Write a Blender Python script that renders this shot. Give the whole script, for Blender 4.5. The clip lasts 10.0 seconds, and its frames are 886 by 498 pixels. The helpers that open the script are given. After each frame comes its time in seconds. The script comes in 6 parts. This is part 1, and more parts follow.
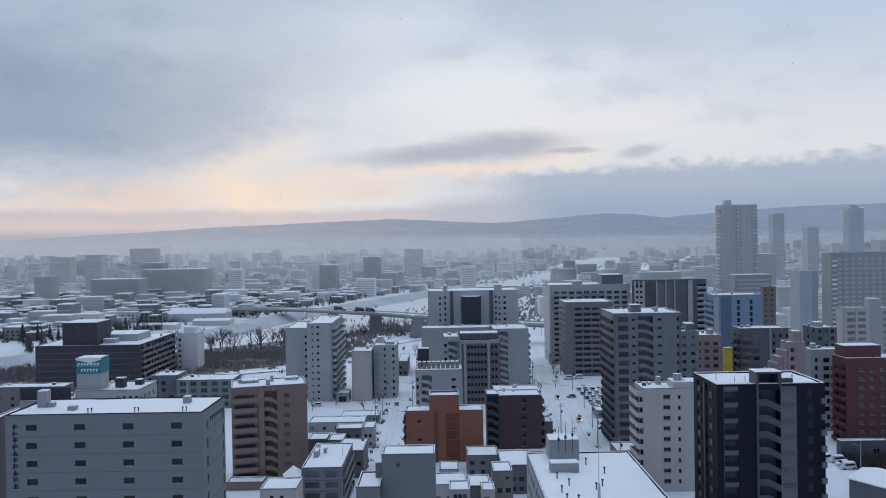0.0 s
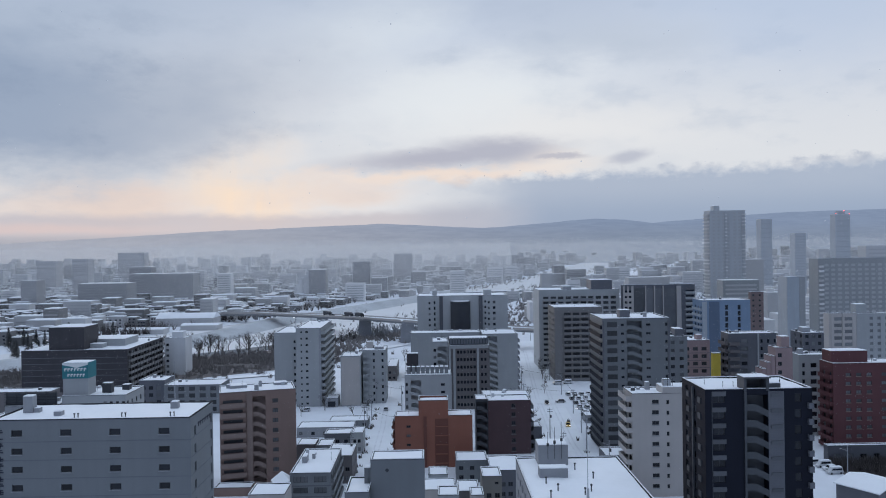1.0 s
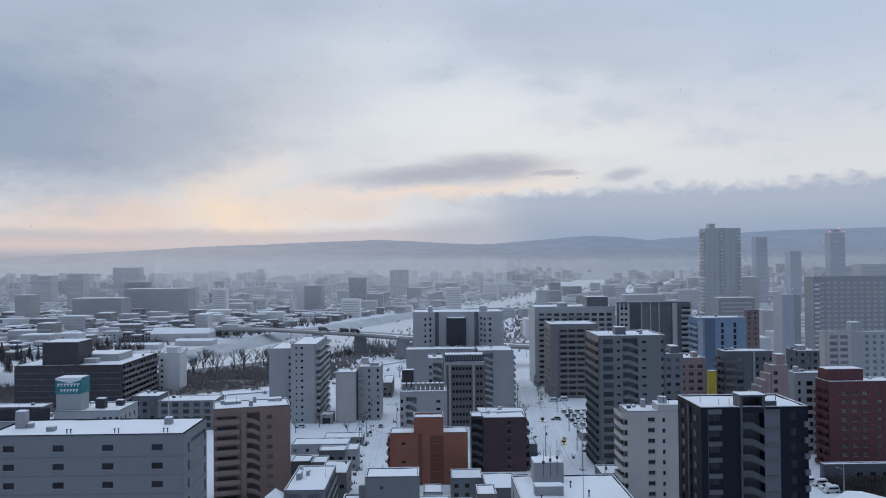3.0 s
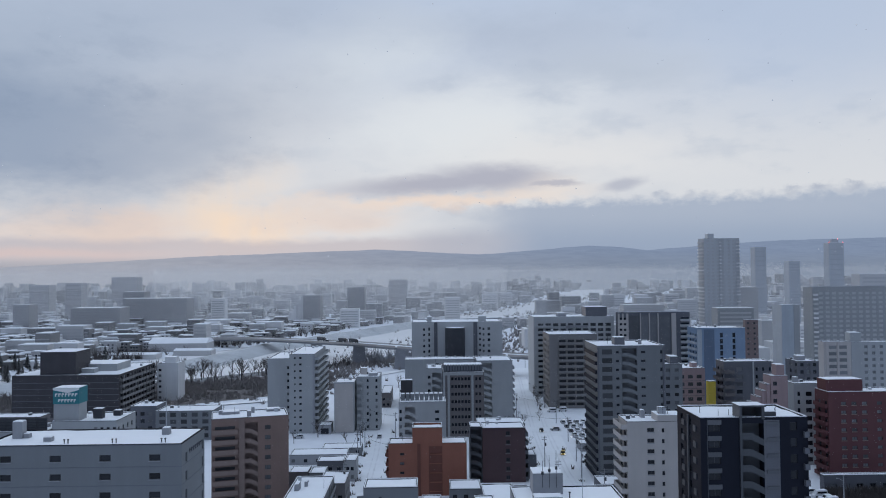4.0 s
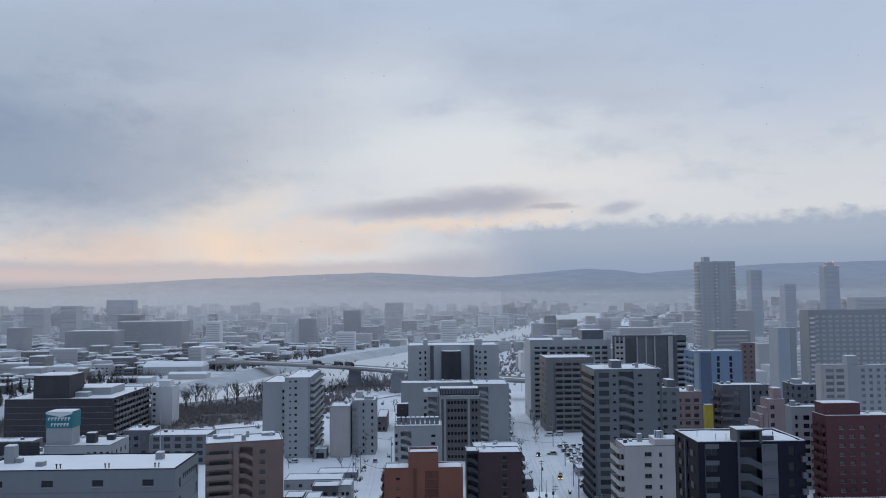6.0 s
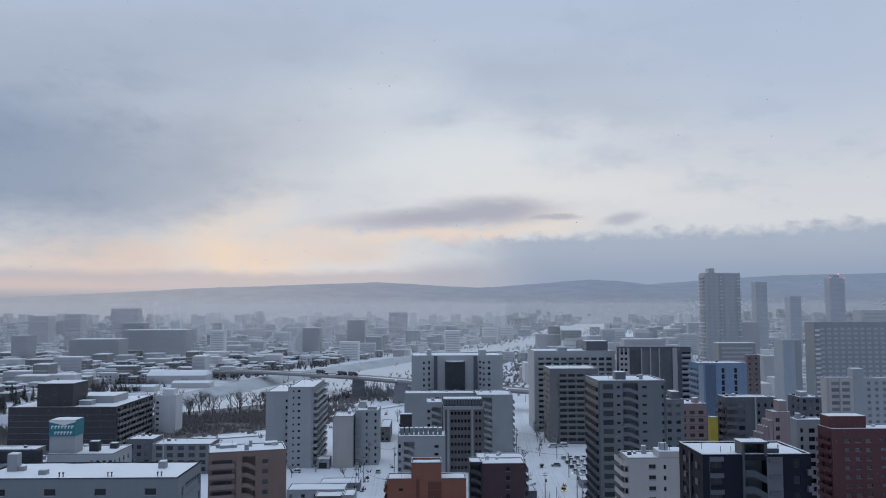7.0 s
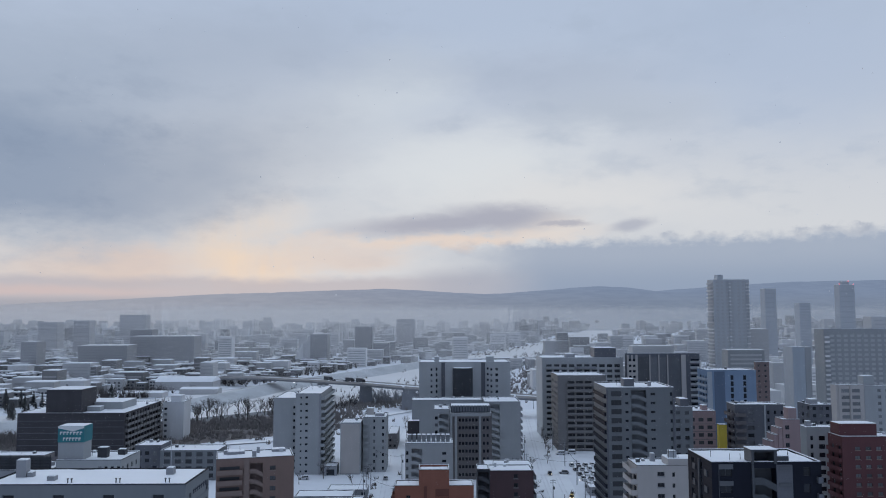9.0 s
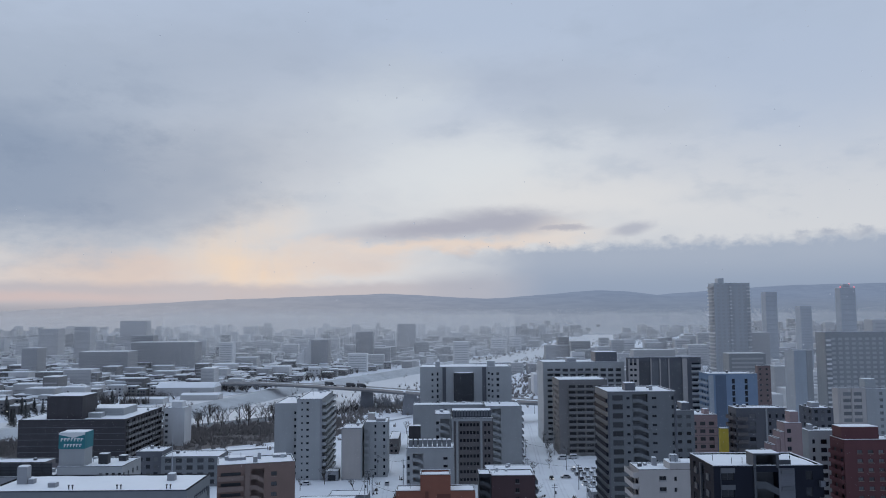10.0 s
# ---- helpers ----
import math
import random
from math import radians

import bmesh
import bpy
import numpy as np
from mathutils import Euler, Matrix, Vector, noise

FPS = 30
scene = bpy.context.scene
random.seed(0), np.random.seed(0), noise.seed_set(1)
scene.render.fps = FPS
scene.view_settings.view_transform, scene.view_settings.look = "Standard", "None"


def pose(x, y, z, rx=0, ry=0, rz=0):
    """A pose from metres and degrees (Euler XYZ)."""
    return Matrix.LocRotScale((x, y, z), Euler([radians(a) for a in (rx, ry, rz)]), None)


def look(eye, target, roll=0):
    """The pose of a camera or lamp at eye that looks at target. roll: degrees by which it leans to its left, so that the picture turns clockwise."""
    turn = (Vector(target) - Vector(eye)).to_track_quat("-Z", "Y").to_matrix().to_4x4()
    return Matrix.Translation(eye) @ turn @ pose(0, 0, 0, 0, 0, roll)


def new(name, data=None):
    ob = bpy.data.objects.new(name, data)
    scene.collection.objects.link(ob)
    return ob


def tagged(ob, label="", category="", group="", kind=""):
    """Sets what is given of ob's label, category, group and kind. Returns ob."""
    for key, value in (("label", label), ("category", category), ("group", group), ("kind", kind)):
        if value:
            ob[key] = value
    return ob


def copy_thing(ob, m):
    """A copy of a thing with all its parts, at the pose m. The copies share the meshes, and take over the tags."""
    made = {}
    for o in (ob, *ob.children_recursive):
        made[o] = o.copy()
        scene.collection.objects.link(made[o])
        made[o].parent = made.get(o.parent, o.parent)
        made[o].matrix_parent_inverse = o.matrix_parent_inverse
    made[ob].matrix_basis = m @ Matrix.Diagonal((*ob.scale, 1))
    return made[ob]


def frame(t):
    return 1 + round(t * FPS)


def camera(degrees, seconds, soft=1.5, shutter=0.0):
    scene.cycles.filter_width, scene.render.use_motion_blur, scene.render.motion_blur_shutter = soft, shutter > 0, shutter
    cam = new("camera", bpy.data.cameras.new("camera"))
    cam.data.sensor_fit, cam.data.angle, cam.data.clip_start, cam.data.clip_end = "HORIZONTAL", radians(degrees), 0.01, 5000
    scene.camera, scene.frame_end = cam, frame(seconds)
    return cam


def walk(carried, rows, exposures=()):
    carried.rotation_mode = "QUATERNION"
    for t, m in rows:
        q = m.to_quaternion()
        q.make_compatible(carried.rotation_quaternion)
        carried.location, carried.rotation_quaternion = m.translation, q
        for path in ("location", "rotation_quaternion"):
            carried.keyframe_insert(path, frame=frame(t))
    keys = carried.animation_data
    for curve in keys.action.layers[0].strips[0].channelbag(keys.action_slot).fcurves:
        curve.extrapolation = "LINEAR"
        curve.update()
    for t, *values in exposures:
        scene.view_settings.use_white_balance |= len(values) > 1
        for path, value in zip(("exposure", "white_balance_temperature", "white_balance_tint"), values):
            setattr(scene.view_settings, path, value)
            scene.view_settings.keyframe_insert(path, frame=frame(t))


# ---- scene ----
cam = camera(59.5, 10.0, soft=1.05)
PATH = [
    (0.0, pose(0, 0, 70, 89.370, 0.950, -0.010)),
    (0.5, pose(0, 0, 70, 89.509, 0.940, -0.514)),
    (1.0, pose(0, 0, 70, 89.718, 0.810, -0.780)),
    (1.5, pose(0, 0, 70, 89.972, 0.693, -0.930)),
    (2.0, pose(0, 0, 70, 90.273, 0.616, -1.004)),
    (2.5, pose(0, 0, 70, 90.583, 0.571, -1.037)),
    (4.0, pose(0, 0, 70, 91.647, 0.495, -1.153)),
    (4.5, pose(0, 0, 70, 92.020, 0.479, -1.229)),
    (5.0, pose(0, 0, 70, 92.433, 0.531, -1.407)),
    (5.5, pose(0, 0, 70, 92.888, 0.542, -1.482)),
    (7.0, pose(0, 0, 70, 94.093, 0.155, -1.130)),
    (7.5, pose(0, 0, 70, 94.301, 0.111, -0.925)),
    (8.0, pose(0, 0, 70, 94.368, 0.087, -0.750)),
    (8.5, pose(0, 0, 70, 94.435, 0.063, -0.651)),
    (9.0, pose(0, 0, 70, 94.570, 0.121, -0.572)),
    (9.5, pose(0, 0, 70, 94.752, 0.257, -0.528)),
    (10.0, pose(0, 0, 70, 94.918, 0.363, -0.517)),
]
walk(cam, PATH, exposures=[(0.0, 0.12), (4.5, 0.02), (10.0, -0.06)])

rng = random.Random(7)

# ---- world: a snowy dusk sky with broken cloud ----
world = bpy.data.worlds.new("winter_dusk")
world.use_nodes = True
scene.world = world
wn, wl = world.node_tree.nodes, world.node_tree.links
wn.clear()


def calc(op, a, b=0.0, c=0.0):
    n = wn.new("ShaderNodeMath")
    n.operation = op
    for i, v in enumerate((a, b, c)):
        if isinstance(v, (int, float)):
            n.inputs[i].default_value = v
        else:
            wl.new(v, n.inputs[i])
    return n.outputs[0]


def ease(v, lo, hi):
    """0 below lo, 1 above hi, smooth between."""
    n = wn.new("ShaderNodeMapRange")
    n.interpolation_type = "SMOOTHSTEP"
    wl.new(v, n.inputs[0])
    n.inputs[1].default_value, n.inputs[2].default_value = lo, hi
    if lo > hi:
        n.inputs[1].default_value, n.inputs[2].default_value = hi, lo
        n.inputs[3].default_value, n.inputs[4].default_value = 1.0, 0.0
    return n.outputs[0]


def blend(fac, a, b):
    n = wn.new("ShaderNodeMix")
    n.data_type = "RGBA"
    if isinstance(fac, float):
        n.inputs[0].default_value = fac
    else:
        wl.new(fac, n.inputs[0])
    for i, v in ((6, a), (7, b)):
        if isinstance(v, tuple):
            n.inputs[i].default_value = (*v, 1)
        else:
            wl.new(v, n.inputs[i])
    return n.outputs[2]


def srgb(r, g, b):
    return tuple(((v / 255 + 0.055) / 1.055) ** 2.4 if v > 10 else v / 3294 for v in (r, g, b))


coord = wn.new("ShaderNodeTexCoord")
split = wn.new("ShaderNodeSeparateXYZ")
wl.new(coord.outputs["Generated"], split.inputs[0])
azi0 = calc("MULTIPLY", calc("ARCTAN2", split.outputs[0], split.outputs[1]), 57.296)
ele0 = calc("MULTIPLY", calc("ARCSINE", split.outputs[2]), 57.296)


def cloud_noise(sx, sy, detail, seed, rough=0.55):
    v = wn.new("ShaderNodeCombineXYZ")
    wl.new(calc("MULTIPLY", azi0, sx), v.inputs[0])
    wl.new(calc("MULTIPLY", ele0, sy), v.inputs[1])
    v.inputs[2].default_value = seed
    n = wn.new("ShaderNodeTexNoise")
    n.inputs["Scale"].default_value, n.inputs["Detail"].default_value, n.inputs["Roughness"].default_value = 1.0, detail, rough
    wl.new(v.outputs[0], n.inputs["Vector"])
    return calc("SUBTRACT", n.outputs[0], 0.5)


big, mid, fine = cloud_noise(0.07, 0.13, 4, 3.1), cloud_noise(0.2, 0.42, 5, 8.7), cloud_noise(0.55, 1.5, 6, 1.4, 0.62)
azi = calc("ADD", azi0, calc("MULTIPLY_ADD", big, 16.0, calc("MULTIPLY", mid, 5.0)))
ele = calc("ADD", ele0, calc("MULTIPLY_ADD", mid, 3.2, calc("MULTIPLY", fine, 1.4)))


def oval(ca, ce, ra, re, tilt=0.0, soft=0.9, a=None, e=None):
    """A soft oval of cloud: 1 at its centre."""
    a, e = a or azi, e or ele
    da, de = calc("SUBTRACT", a, ca), calc("SUBTRACT", e, ce)
    de = calc("SUBTRACT", de, calc("MULTIPLY", da, tilt))
    q = calc("ADD", calc("POWER", calc("ABSOLUTE", calc("DIVIDE", da, ra)), 2.0), calc("POWER", calc("ABSOLUTE", calc("DIVIDE", de, re)), 2.0))
    return ease(calc("SQRT", q), 1.0 + soft * 0.5, 1.0 - soft)


sky_tex = wn.new("ShaderNodeTexSky")
sky_tex.sky_type, sky_tex.sun_disc = "NISHITA", False
SUN_AZ, SUN_EL = radians(-13.0), radians(4.0)
sky_tex.sun_elevation, sky_tex.sun_rotation = SUN_EL, SUN_AZ
sky_dim = wn.new("ShaderNodeVectorMath")
sky_dim.operation = "SCALE"
wl.new(sky_tex.outputs[0], sky_dim.inputs[0])
sky_dim.inputs["Scale"].default_value = 0.015

cover = blend(ease(ele0, 4.0, 22.0), srgb(220, 223, 228), srgb(186, 201, 224))
cover = blend(ease(ele0, 24.0, 48.0), cover, (0.675, 0.815, 1.03))
cover = blend(calc("MULTIPLY", calc("MULTIPLY", ease(calc("ABSOLUTE", azi0), 55.0, 120.0), ease(ele0, 62.0, 28.0)), 0.95), cover, srgb(112, 130, 164))
cover = blend(calc("MULTIPLY", ease(big, 0.0, 0.22), 0.2), cover, srgb(164, 180, 203))
cover = blend(calc("MULTIPLY", ease(mid, 0.03, 0.22), 0.28), cover, srgb(172, 186, 206))
streaks = ease(cloud_noise(0.33, 0.1, 4, 21.0, 0.6), -0.16, 0.16)


def layer(amount, mask, color):
    """Lays one more cloud over the sky."""
    return blend(calc("MULTIPLY", mask, amount), cover, srgb(*color))


# pale light that breaks through over the hills
cover = layer(0.75, oval(3.0, 10.6, 9.0, 3.2, 0.05), (230, 235, 239))
cover = layer(0.75, oval(10.0, 8.0, 9.5, 2.6, -0.03), (232, 232, 233))
cover = layer(0.55, oval(-4.5, 15.5, 6.5, 3.4, 0.15), (218, 226, 234))
# grey veils drifting across it
cover = layer(0.42, oval(-13.0, 11.8, 8.5, 4.6, 0.12), (179, 188, 202))
cover = layer(0.6, oval(12.0, 14.2, 8.5, 1.7, -0.04), (185, 196, 212))
cover = layer(0.5, oval(7.0, 17.0, 13.0, 1.9, -0.02), (176, 188, 208))
cover = layer(0.6, oval(27.0, 16.0, 10.0, 5.5, -0.05), (181, 197, 222))
cover = layer(0.38, oval(-15.0, 18.6, 12.0, 3.4, 0.04), (163, 175, 194))
# warm light low in the west
cover = layer(0.9, oval(-23.5, 3.1, 11.0, 1.75, 0.03), (224, 208, 201))
cover = layer(0.85, calc("MULTIPLY", oval(-13.8, 4.9, 4.8, 3.0, 0.25), calc("MULTIPLY_ADD", streaks, 0.6, 0.4)), (231, 219, 210))
cover = layer(0.9, calc("MULTIPLY", oval(-12.2, 3.4, 4.2, 1.5, 0.12), calc("MULTIPLY_ADD", streaks, 0.5, 0.5)), (245, 222, 200))
cover = layer(0.7, oval(-6.2, 3.9, 5.0, 1.3, 0.05), (228, 212, 204))
cover = layer(0.8, oval(1.0, 5.3, 10.0, 0.6, 0.03), (238, 219, 206))
cover = layer(0.65, oval(10.0, 5.9, 5.0, 0.9, 0.0), (236, 226, 219))
# the broad dark mass
cover = layer(0.65, oval(-28.0, 15.0, 13.0, 4.5, 0.0), (158, 174, 197))
cover = layer(0.92, oval(-28.5, 9.3, 14.0, 5.2, -0.04, 0.6), (145, 162, 187))
cover = layer(0.5, oval(-18.0, 9.8, 7.0, 4.0, 0.1, 0.8), (166, 178, 197))
cover = layer(0.35, calc("MULTIPLY", ease(cloud_noise(0.16, 0.3, 6, 31.0, 0.65), 0.0, 0.2), oval(-26.0, 10.0, 18.0, 8.0)), (133, 150, 176))
# mist over the plain, its rim sharp under the warm light
rim = calc("ADD", ele0, calc("MULTIPLY_ADD", mid, 0.8, calc("MULTIPLY", fine, 0.5)))
cover = layer(0.8, calc("MULTIPLY", ease(rim, 2.75, 2.0), ease(azi0, 6.0, -4.0)), (190, 187, 196))
cover = layer(0.7, oval(-28.0, 1.35, 9.0, 0.45, 0.0, 0.9, azi0, rim), (216, 197, 196))
cover = layer(0.9, calc("MULTIPLY", ease(ele0, 1.3, 0.5), ease(azi0, 6.0, -4.0)), (168, 171, 183))
# a long lens of cloud, a wisp beside it, and a bank along the hills with puffs on its rim
lens_e = calc("ADD", ele0, calc("MULTIPLY_ADD", fine, 0.7, calc("MULTIPLY", mid, 0.5)))
lens_a = calc("ADD", azi0, calc("MULTIPLY", fine, 1.5))
lens = calc("MAXIMUM", oval(0.9, 6.5, 8.6, 0.85, 0.07, 0.8, lens_a, lens_e), oval(4.6, 6.85, 5.2, 1.15, 0.02, 0.75, lens_a, lens_e))
lens = calc("MAXIMUM", lens, calc("MULTIPLY", oval(9.2, 6.35, 2.3, 0.26, -0.02, 0.6, lens_a, lens_e), 0.8))
cover = layer(0.85, lens, (170, 173, 190))
cover = layer(0.75, oval(14.4, 6.2, 1.7, 0.5, 0.16, 0.7, lens_a, lens_e), (178, 183, 199))
puffs = cloud_noise(0.8, 1.3, 6, 12.0, 0.62)
bank_top = calc("SUBTRACT", calc("MULTIPLY_ADD", puffs, 1.9, calc("MULTIPLY_ADD", azi0, 0.01, 5.2)), ele0)
bank = calc("MULTIPLY", ease(bank_top, -0.1, 0.9), ease(azi, -3.0, 9.0))
cover = layer(0.85, bank, (162, 176, 198))
tufts = calc("MULTIPLY", ease(calc("ABSOLUTE", calc("SUBTRACT", bank_top, 0.15)), 0.45, 0.0), ease(cloud_noise(0.3, 0.2, 3, 44.0), -0.05, 0.15))
cover = layer(0.7, calc("MULTIPLY", tufts, ease(azi0, 10.0, 15.0)), (160, 171, 192))
cover = layer(0.85, calc("MULTIPLY", ease(ele0, 4.4, 1.6), ease(azi0, 2.0, 9.0)), (150, 167, 192))
cover = layer(0.7, calc("MULTIPLY", ease(ele0, 3.6, 2.2), calc("MULTIPLY", ease(azi0, -4.0, 1.0), ease(azi0, 9.0, 3.0))), (176, 180, 195))
full = blend(0.93, sky_dim.outputs[0], cover)
backg = wn.new("ShaderNodeBackground")
wl.new(full, backg.inputs[0])
backg.inputs[1].default_value = 1.0
wout = wn.new("ShaderNodeOutputWorld")
wl.new(backg.outputs[0], wout.inputs[0])

sun_data = bpy.data.lights.new("sun", "SUN")
sun_data.energy, sun_data.angle, sun_data.color = 0.5, radians(14), (1.0, 0.84, 0.70)
sun = new("sun", sun_data)
sun_dir = Vector((math.sin(SUN_AZ) * math.cos(SUN_EL), math.cos(SUN_AZ) * math.cos(SUN_EL), math.sin(SUN_EL)))
sun.matrix_world = look((0, 0, 300), Vector((0, 0, 300)) - sun_dir)

# ---- materials ----


def material(name, color, rough=0.8, vary=0.12, scale=0.35, fine_scale=4.0, bump=0.3, spec=0.3, metal=0.0, streak=0.0, per_object=0.0, per_island=0.0, joint=None):
    """Painted or raw surface: broad stains, fine grain, rain streaks, small relief, optional joints (width, height)."""
    m = bpy.data.materials.new(name)
    m.use_nodes = True
    nt = m.node_tree
    ns, ls = nt.nodes, nt.links
    bsdf = ns["Principled BSDF"]
    tc = ns.new("ShaderNodeTexCoord")

    def noise_tex(sc, detail=4.0, stretch=None):
        n = ns.new("ShaderNodeTexNoise")
        n.inputs["Scale"].default_value, n.inputs["Detail"].default_value = sc, detail
        if stretch:
            mp = ns.new("ShaderNodeMapping")
            mp.inputs["Scale"].default_value = stretch
            ls.new(tc.outputs["Object"], mp.inputs[0])
            ls.new(mp.outputs[0], n.inputs["Vector"])
        else:
            ls.new(tc.outputs["Object"], n.inputs["Vector"])
        return n.outputs[0]

    def mth(op, a, b):
        n = ns.new("ShaderNodeMath")
        n.operation = op
        for i, v in enumerate((a, b)):
            if isinstance(v, (int, float)):
                n.inputs[i].default_value = v
            else:
                ls.new(v, n.inputs[i])
        return n.outputs[0]

    grain = noise_tex(fine_scale, 5)
    total = mth("ADD", mth("MULTIPLY", mth("SUBTRACT", noise_tex(scale, 3), 0.5), vary * 2.4), mth("MULTIPLY", mth("SUBTRACT", grain, 0.5), vary))
    if streak:
        total = mth("ADD", total, mth("MULTIPLY", mth("SUBTRACT", noise_tex(1.0, 3, (0.7, 0.7, 0.05)), 0.5), streak * 2))
    if per_object:
        oi = ns.new("ShaderNodeObjectInfo")
        total = mth("ADD", total, mth("MULTIPLY", mth("SUBTRACT", oi.outputs["Random"], 0.5), per_object))
    if per_island:
        ge = ns.new("ShaderNodeNewGeometry")
        total = mth("ADD", total, mth("MULTIPLY", mth("SUBTRACT", ge.outputs["Random Per Island"], 0.5), per_island))
    hsv = ns.new("ShaderNodeHueSaturation")
    hsv.inputs["Color"].default_value = (*color, 1)
    ls.new(mth("ADD", total, 1.0), hsv.inputs["Value"])
    col = hsv.outputs[0]
    height = grain
    if joint:
        bt = ns.new("ShaderNodeTexBrick")
        mp = ns.new("ShaderNodeMapping")
        mp.inputs["Rotation"].default_value = (radians(90), 0, 0)
        ls.new(tc.outputs["Object"], mp.inputs[0])
        ls.new(mp.outputs[0], bt.inputs["Vector"])
        bt.inputs["Scale"].default_value, bt.inputs["Brick Width"].default_value, bt.inputs["Row Height"].default_value = 1.0, joint[0], joint[1]
        bt.inputs["Mortar Size"].default_value = 0.012
        mx = ns.new("ShaderNodeMix")
        mx.data_type = "RGBA"
        ls.new(mth("MULTIPLY", bt.outputs["Fac"], 0.35), mx.inputs[0])
        ls.new(col, mx.inputs[6])
        mx.inputs[7].default_value = (*[c * 0.5 for c in color], 1)
        col = mx.outputs[2]
    ls.new(col, bsdf.inputs["Base Color"])
    bsdf.inputs["Roughness"].default_value, bsdf.inputs["Metallic"].default_value = rough, metal
    bsdf.inputs["Specular IOR Level"].default_value = spec
    if bump:
        bp = ns.new("ShaderNodeBump")
        bp.inputs["Strength"].default_value, bp.inputs["Distance"].default_value = bump, 0.05
        ls.new(height, bp.inputs["Height"])
        ls.new(bp.outputs[0], bsdf.inputs["Normal"])
    return m


def glow(name, color, strength):
    m = bpy.data.materials.new(name)
    m.use_nodes = True
    b = m.node_tree.nodes["Principled BSDF"]
    b.inputs["Base Color"].default_value = (*color, 1)
    b.inputs["Emission Color"].default_value, b.inputs["Emission Strength"].default_value = (*color, 1), strength
    return m


SNOW = material("snow", (0.86, 0.88, 0.91), 0.75, 0.06, 0.12, 0.9, 0.5, 0.2)
SNOW_ROAD = material("packed_snow", (0.76, 0.785, 0.82), 0.7, 0.12, 0.05, 0.6, 0.4, 0.25, streak=0.0)
SNOW_GROUND = material("snow_ground", (0.74, 0.765, 0.81), 0.8, 0.16, 0.012, 0.15, 0.4, 0.2)
GLASS = material("window_glass", (0.017, 0.020, 0.027), 0.25, 0.2, 0.3, 2.0, 0.0, 0.3, per_object=0.9)
BLD_GREY = material("dark_grey_concrete_panel", (0.172, 0.184, 0.195), 0.7, 0.12, 0.15, 3.0, 0.3, streak=0.08, joint=(0.9, 0.3))
# haze painted into both tower colours, bands kept near the wall tone
FAR_BAND = material("hazed_tower_windows", (0.43, 0.446, 0.468), 0.6, 0.1, 0.05, 0.5, 0.0, 0.2)
TOWER_FAR = material("hazed_tower_concrete", (0.47, 0.487, 0.51), 0.9, 0.1, 0.05, 0.5, 0.0, 0.1, streak=0.05)
SOIL = material("river_scrub_ground", (0.17, 0.155, 0.15), 0.95, 0.5, 0.05, 0.5, 0.5, 0.1)
CURTAIN = material("window_curtain", (0.13, 0.135, 0.145), 0.4, 0.2, 0.3, 2.0, 0.0, 0.3, per_object=0.9)
DIM_GLASS = material("dull_window_glass", (0.055, 0.058, 0.064), 0.3, 0.2, 0.3, 2.0, 0.0, 0.3, per_object=0.9)
ALU = material("window_frame_grey", (0.06, 0.063, 0.07), 0.5, 0.1)
ALU_LIGHT = material("aluminium", (0.45, 0.47, 0.5), 0.45, 0.1, metal=0.3)
DARK_METAL = material("dark_metal", (0.05, 0.054, 0.063), 0.5, 0.15)
CONCRETE = material("concrete", (0.30, 0.31, 0.33), 0.85, 0.14, 0.2, 3.0, 0.3, streak=0.06)
GREY_BOARD = material("blue_grey_cladding", (0.185, 0.199, 0.212), 0.7, 0.08, 0.12, 3.0, 0.2, streak=0.07)
LINE_GREY = material("cladding_joint", (0.15, 0.165, 0.19), 0.8, 0.1)
BROWN_TILE = material("brown_tile", (0.240, 0.168, 0.145), 0.6, 0.14, 0.2, 3.0, 0.2, streak=0.08, joint=(0.9, 0.3))
BROWN_PALE = material("pale_brown_tile", (0.25, 0.19, 0.168), 0.6, 0.12, 0.2, 3.0, 0.2, streak=0.08, joint=(0.9, 0.3))
BLACK_TILE = material("black_tile", (0.0145, 0.017, 0.027), 0.7, 0.2, 0.2, 3.0, 0.2, 0.12, streak=0.15, joint=(0.9, 0.3))
GREY_PANEL = material("grey_panel", (0.074, 0.08, 0.09), 0.6, 0.12, 0.2, 3.0, 0.2, streak=0.1)
LIGHT_PANEL = material("light_grey_panel", (0.102, 0.108, 0.12), 0.6, 0.12, 0.2, 3.0, 0.2, per_object=0.35)
WHITE_WALL = material("off_white_render", (0.45, 0.425, 0.41), 0.8, 0.10, 0.15, 3.0, 0.3, streak=0.06)
PALE_WALL = material("pale_grey_render", (0.365, 0.38, 0.39), 0.8, 0.10, 0.15, 3.0, 0.3, streak=0.06)
MID_WALL = material("mid_grey_tile", (0.205, 0.218, 0.232), 0.7, 0.12, 0.15, 3.0, 0.3, streak=0.06, joint=(0.9, 0.3))
DARK_WALL = material("dark_grey_tile", (0.13, 0.136, 0.155), 0.6, 0.15, 0.15, 3.0, 0.3, streak=0.06, joint=(0.9, 0.3))
BROWN_GREY = material("brown_grey_tile", (0.155, 0.145, 0.148), 0.6, 0.14, 0.15, 3.0, 0.3, streak=0.06, joint=(0.9, 0.3))
ORANGE = material("orange_tile", (0.285, 0.115, 0.08), 0.6, 0.12, 0.2, 3.0, 0.3, streak=0.06, joint=(0.9, 0.3))
ORANGE_DARK = material("dark_orange_tile", (0.165, 0.066, 0.05), 0.6, 0.12, 0.2, 3.0, 0.3, streak=0.06)
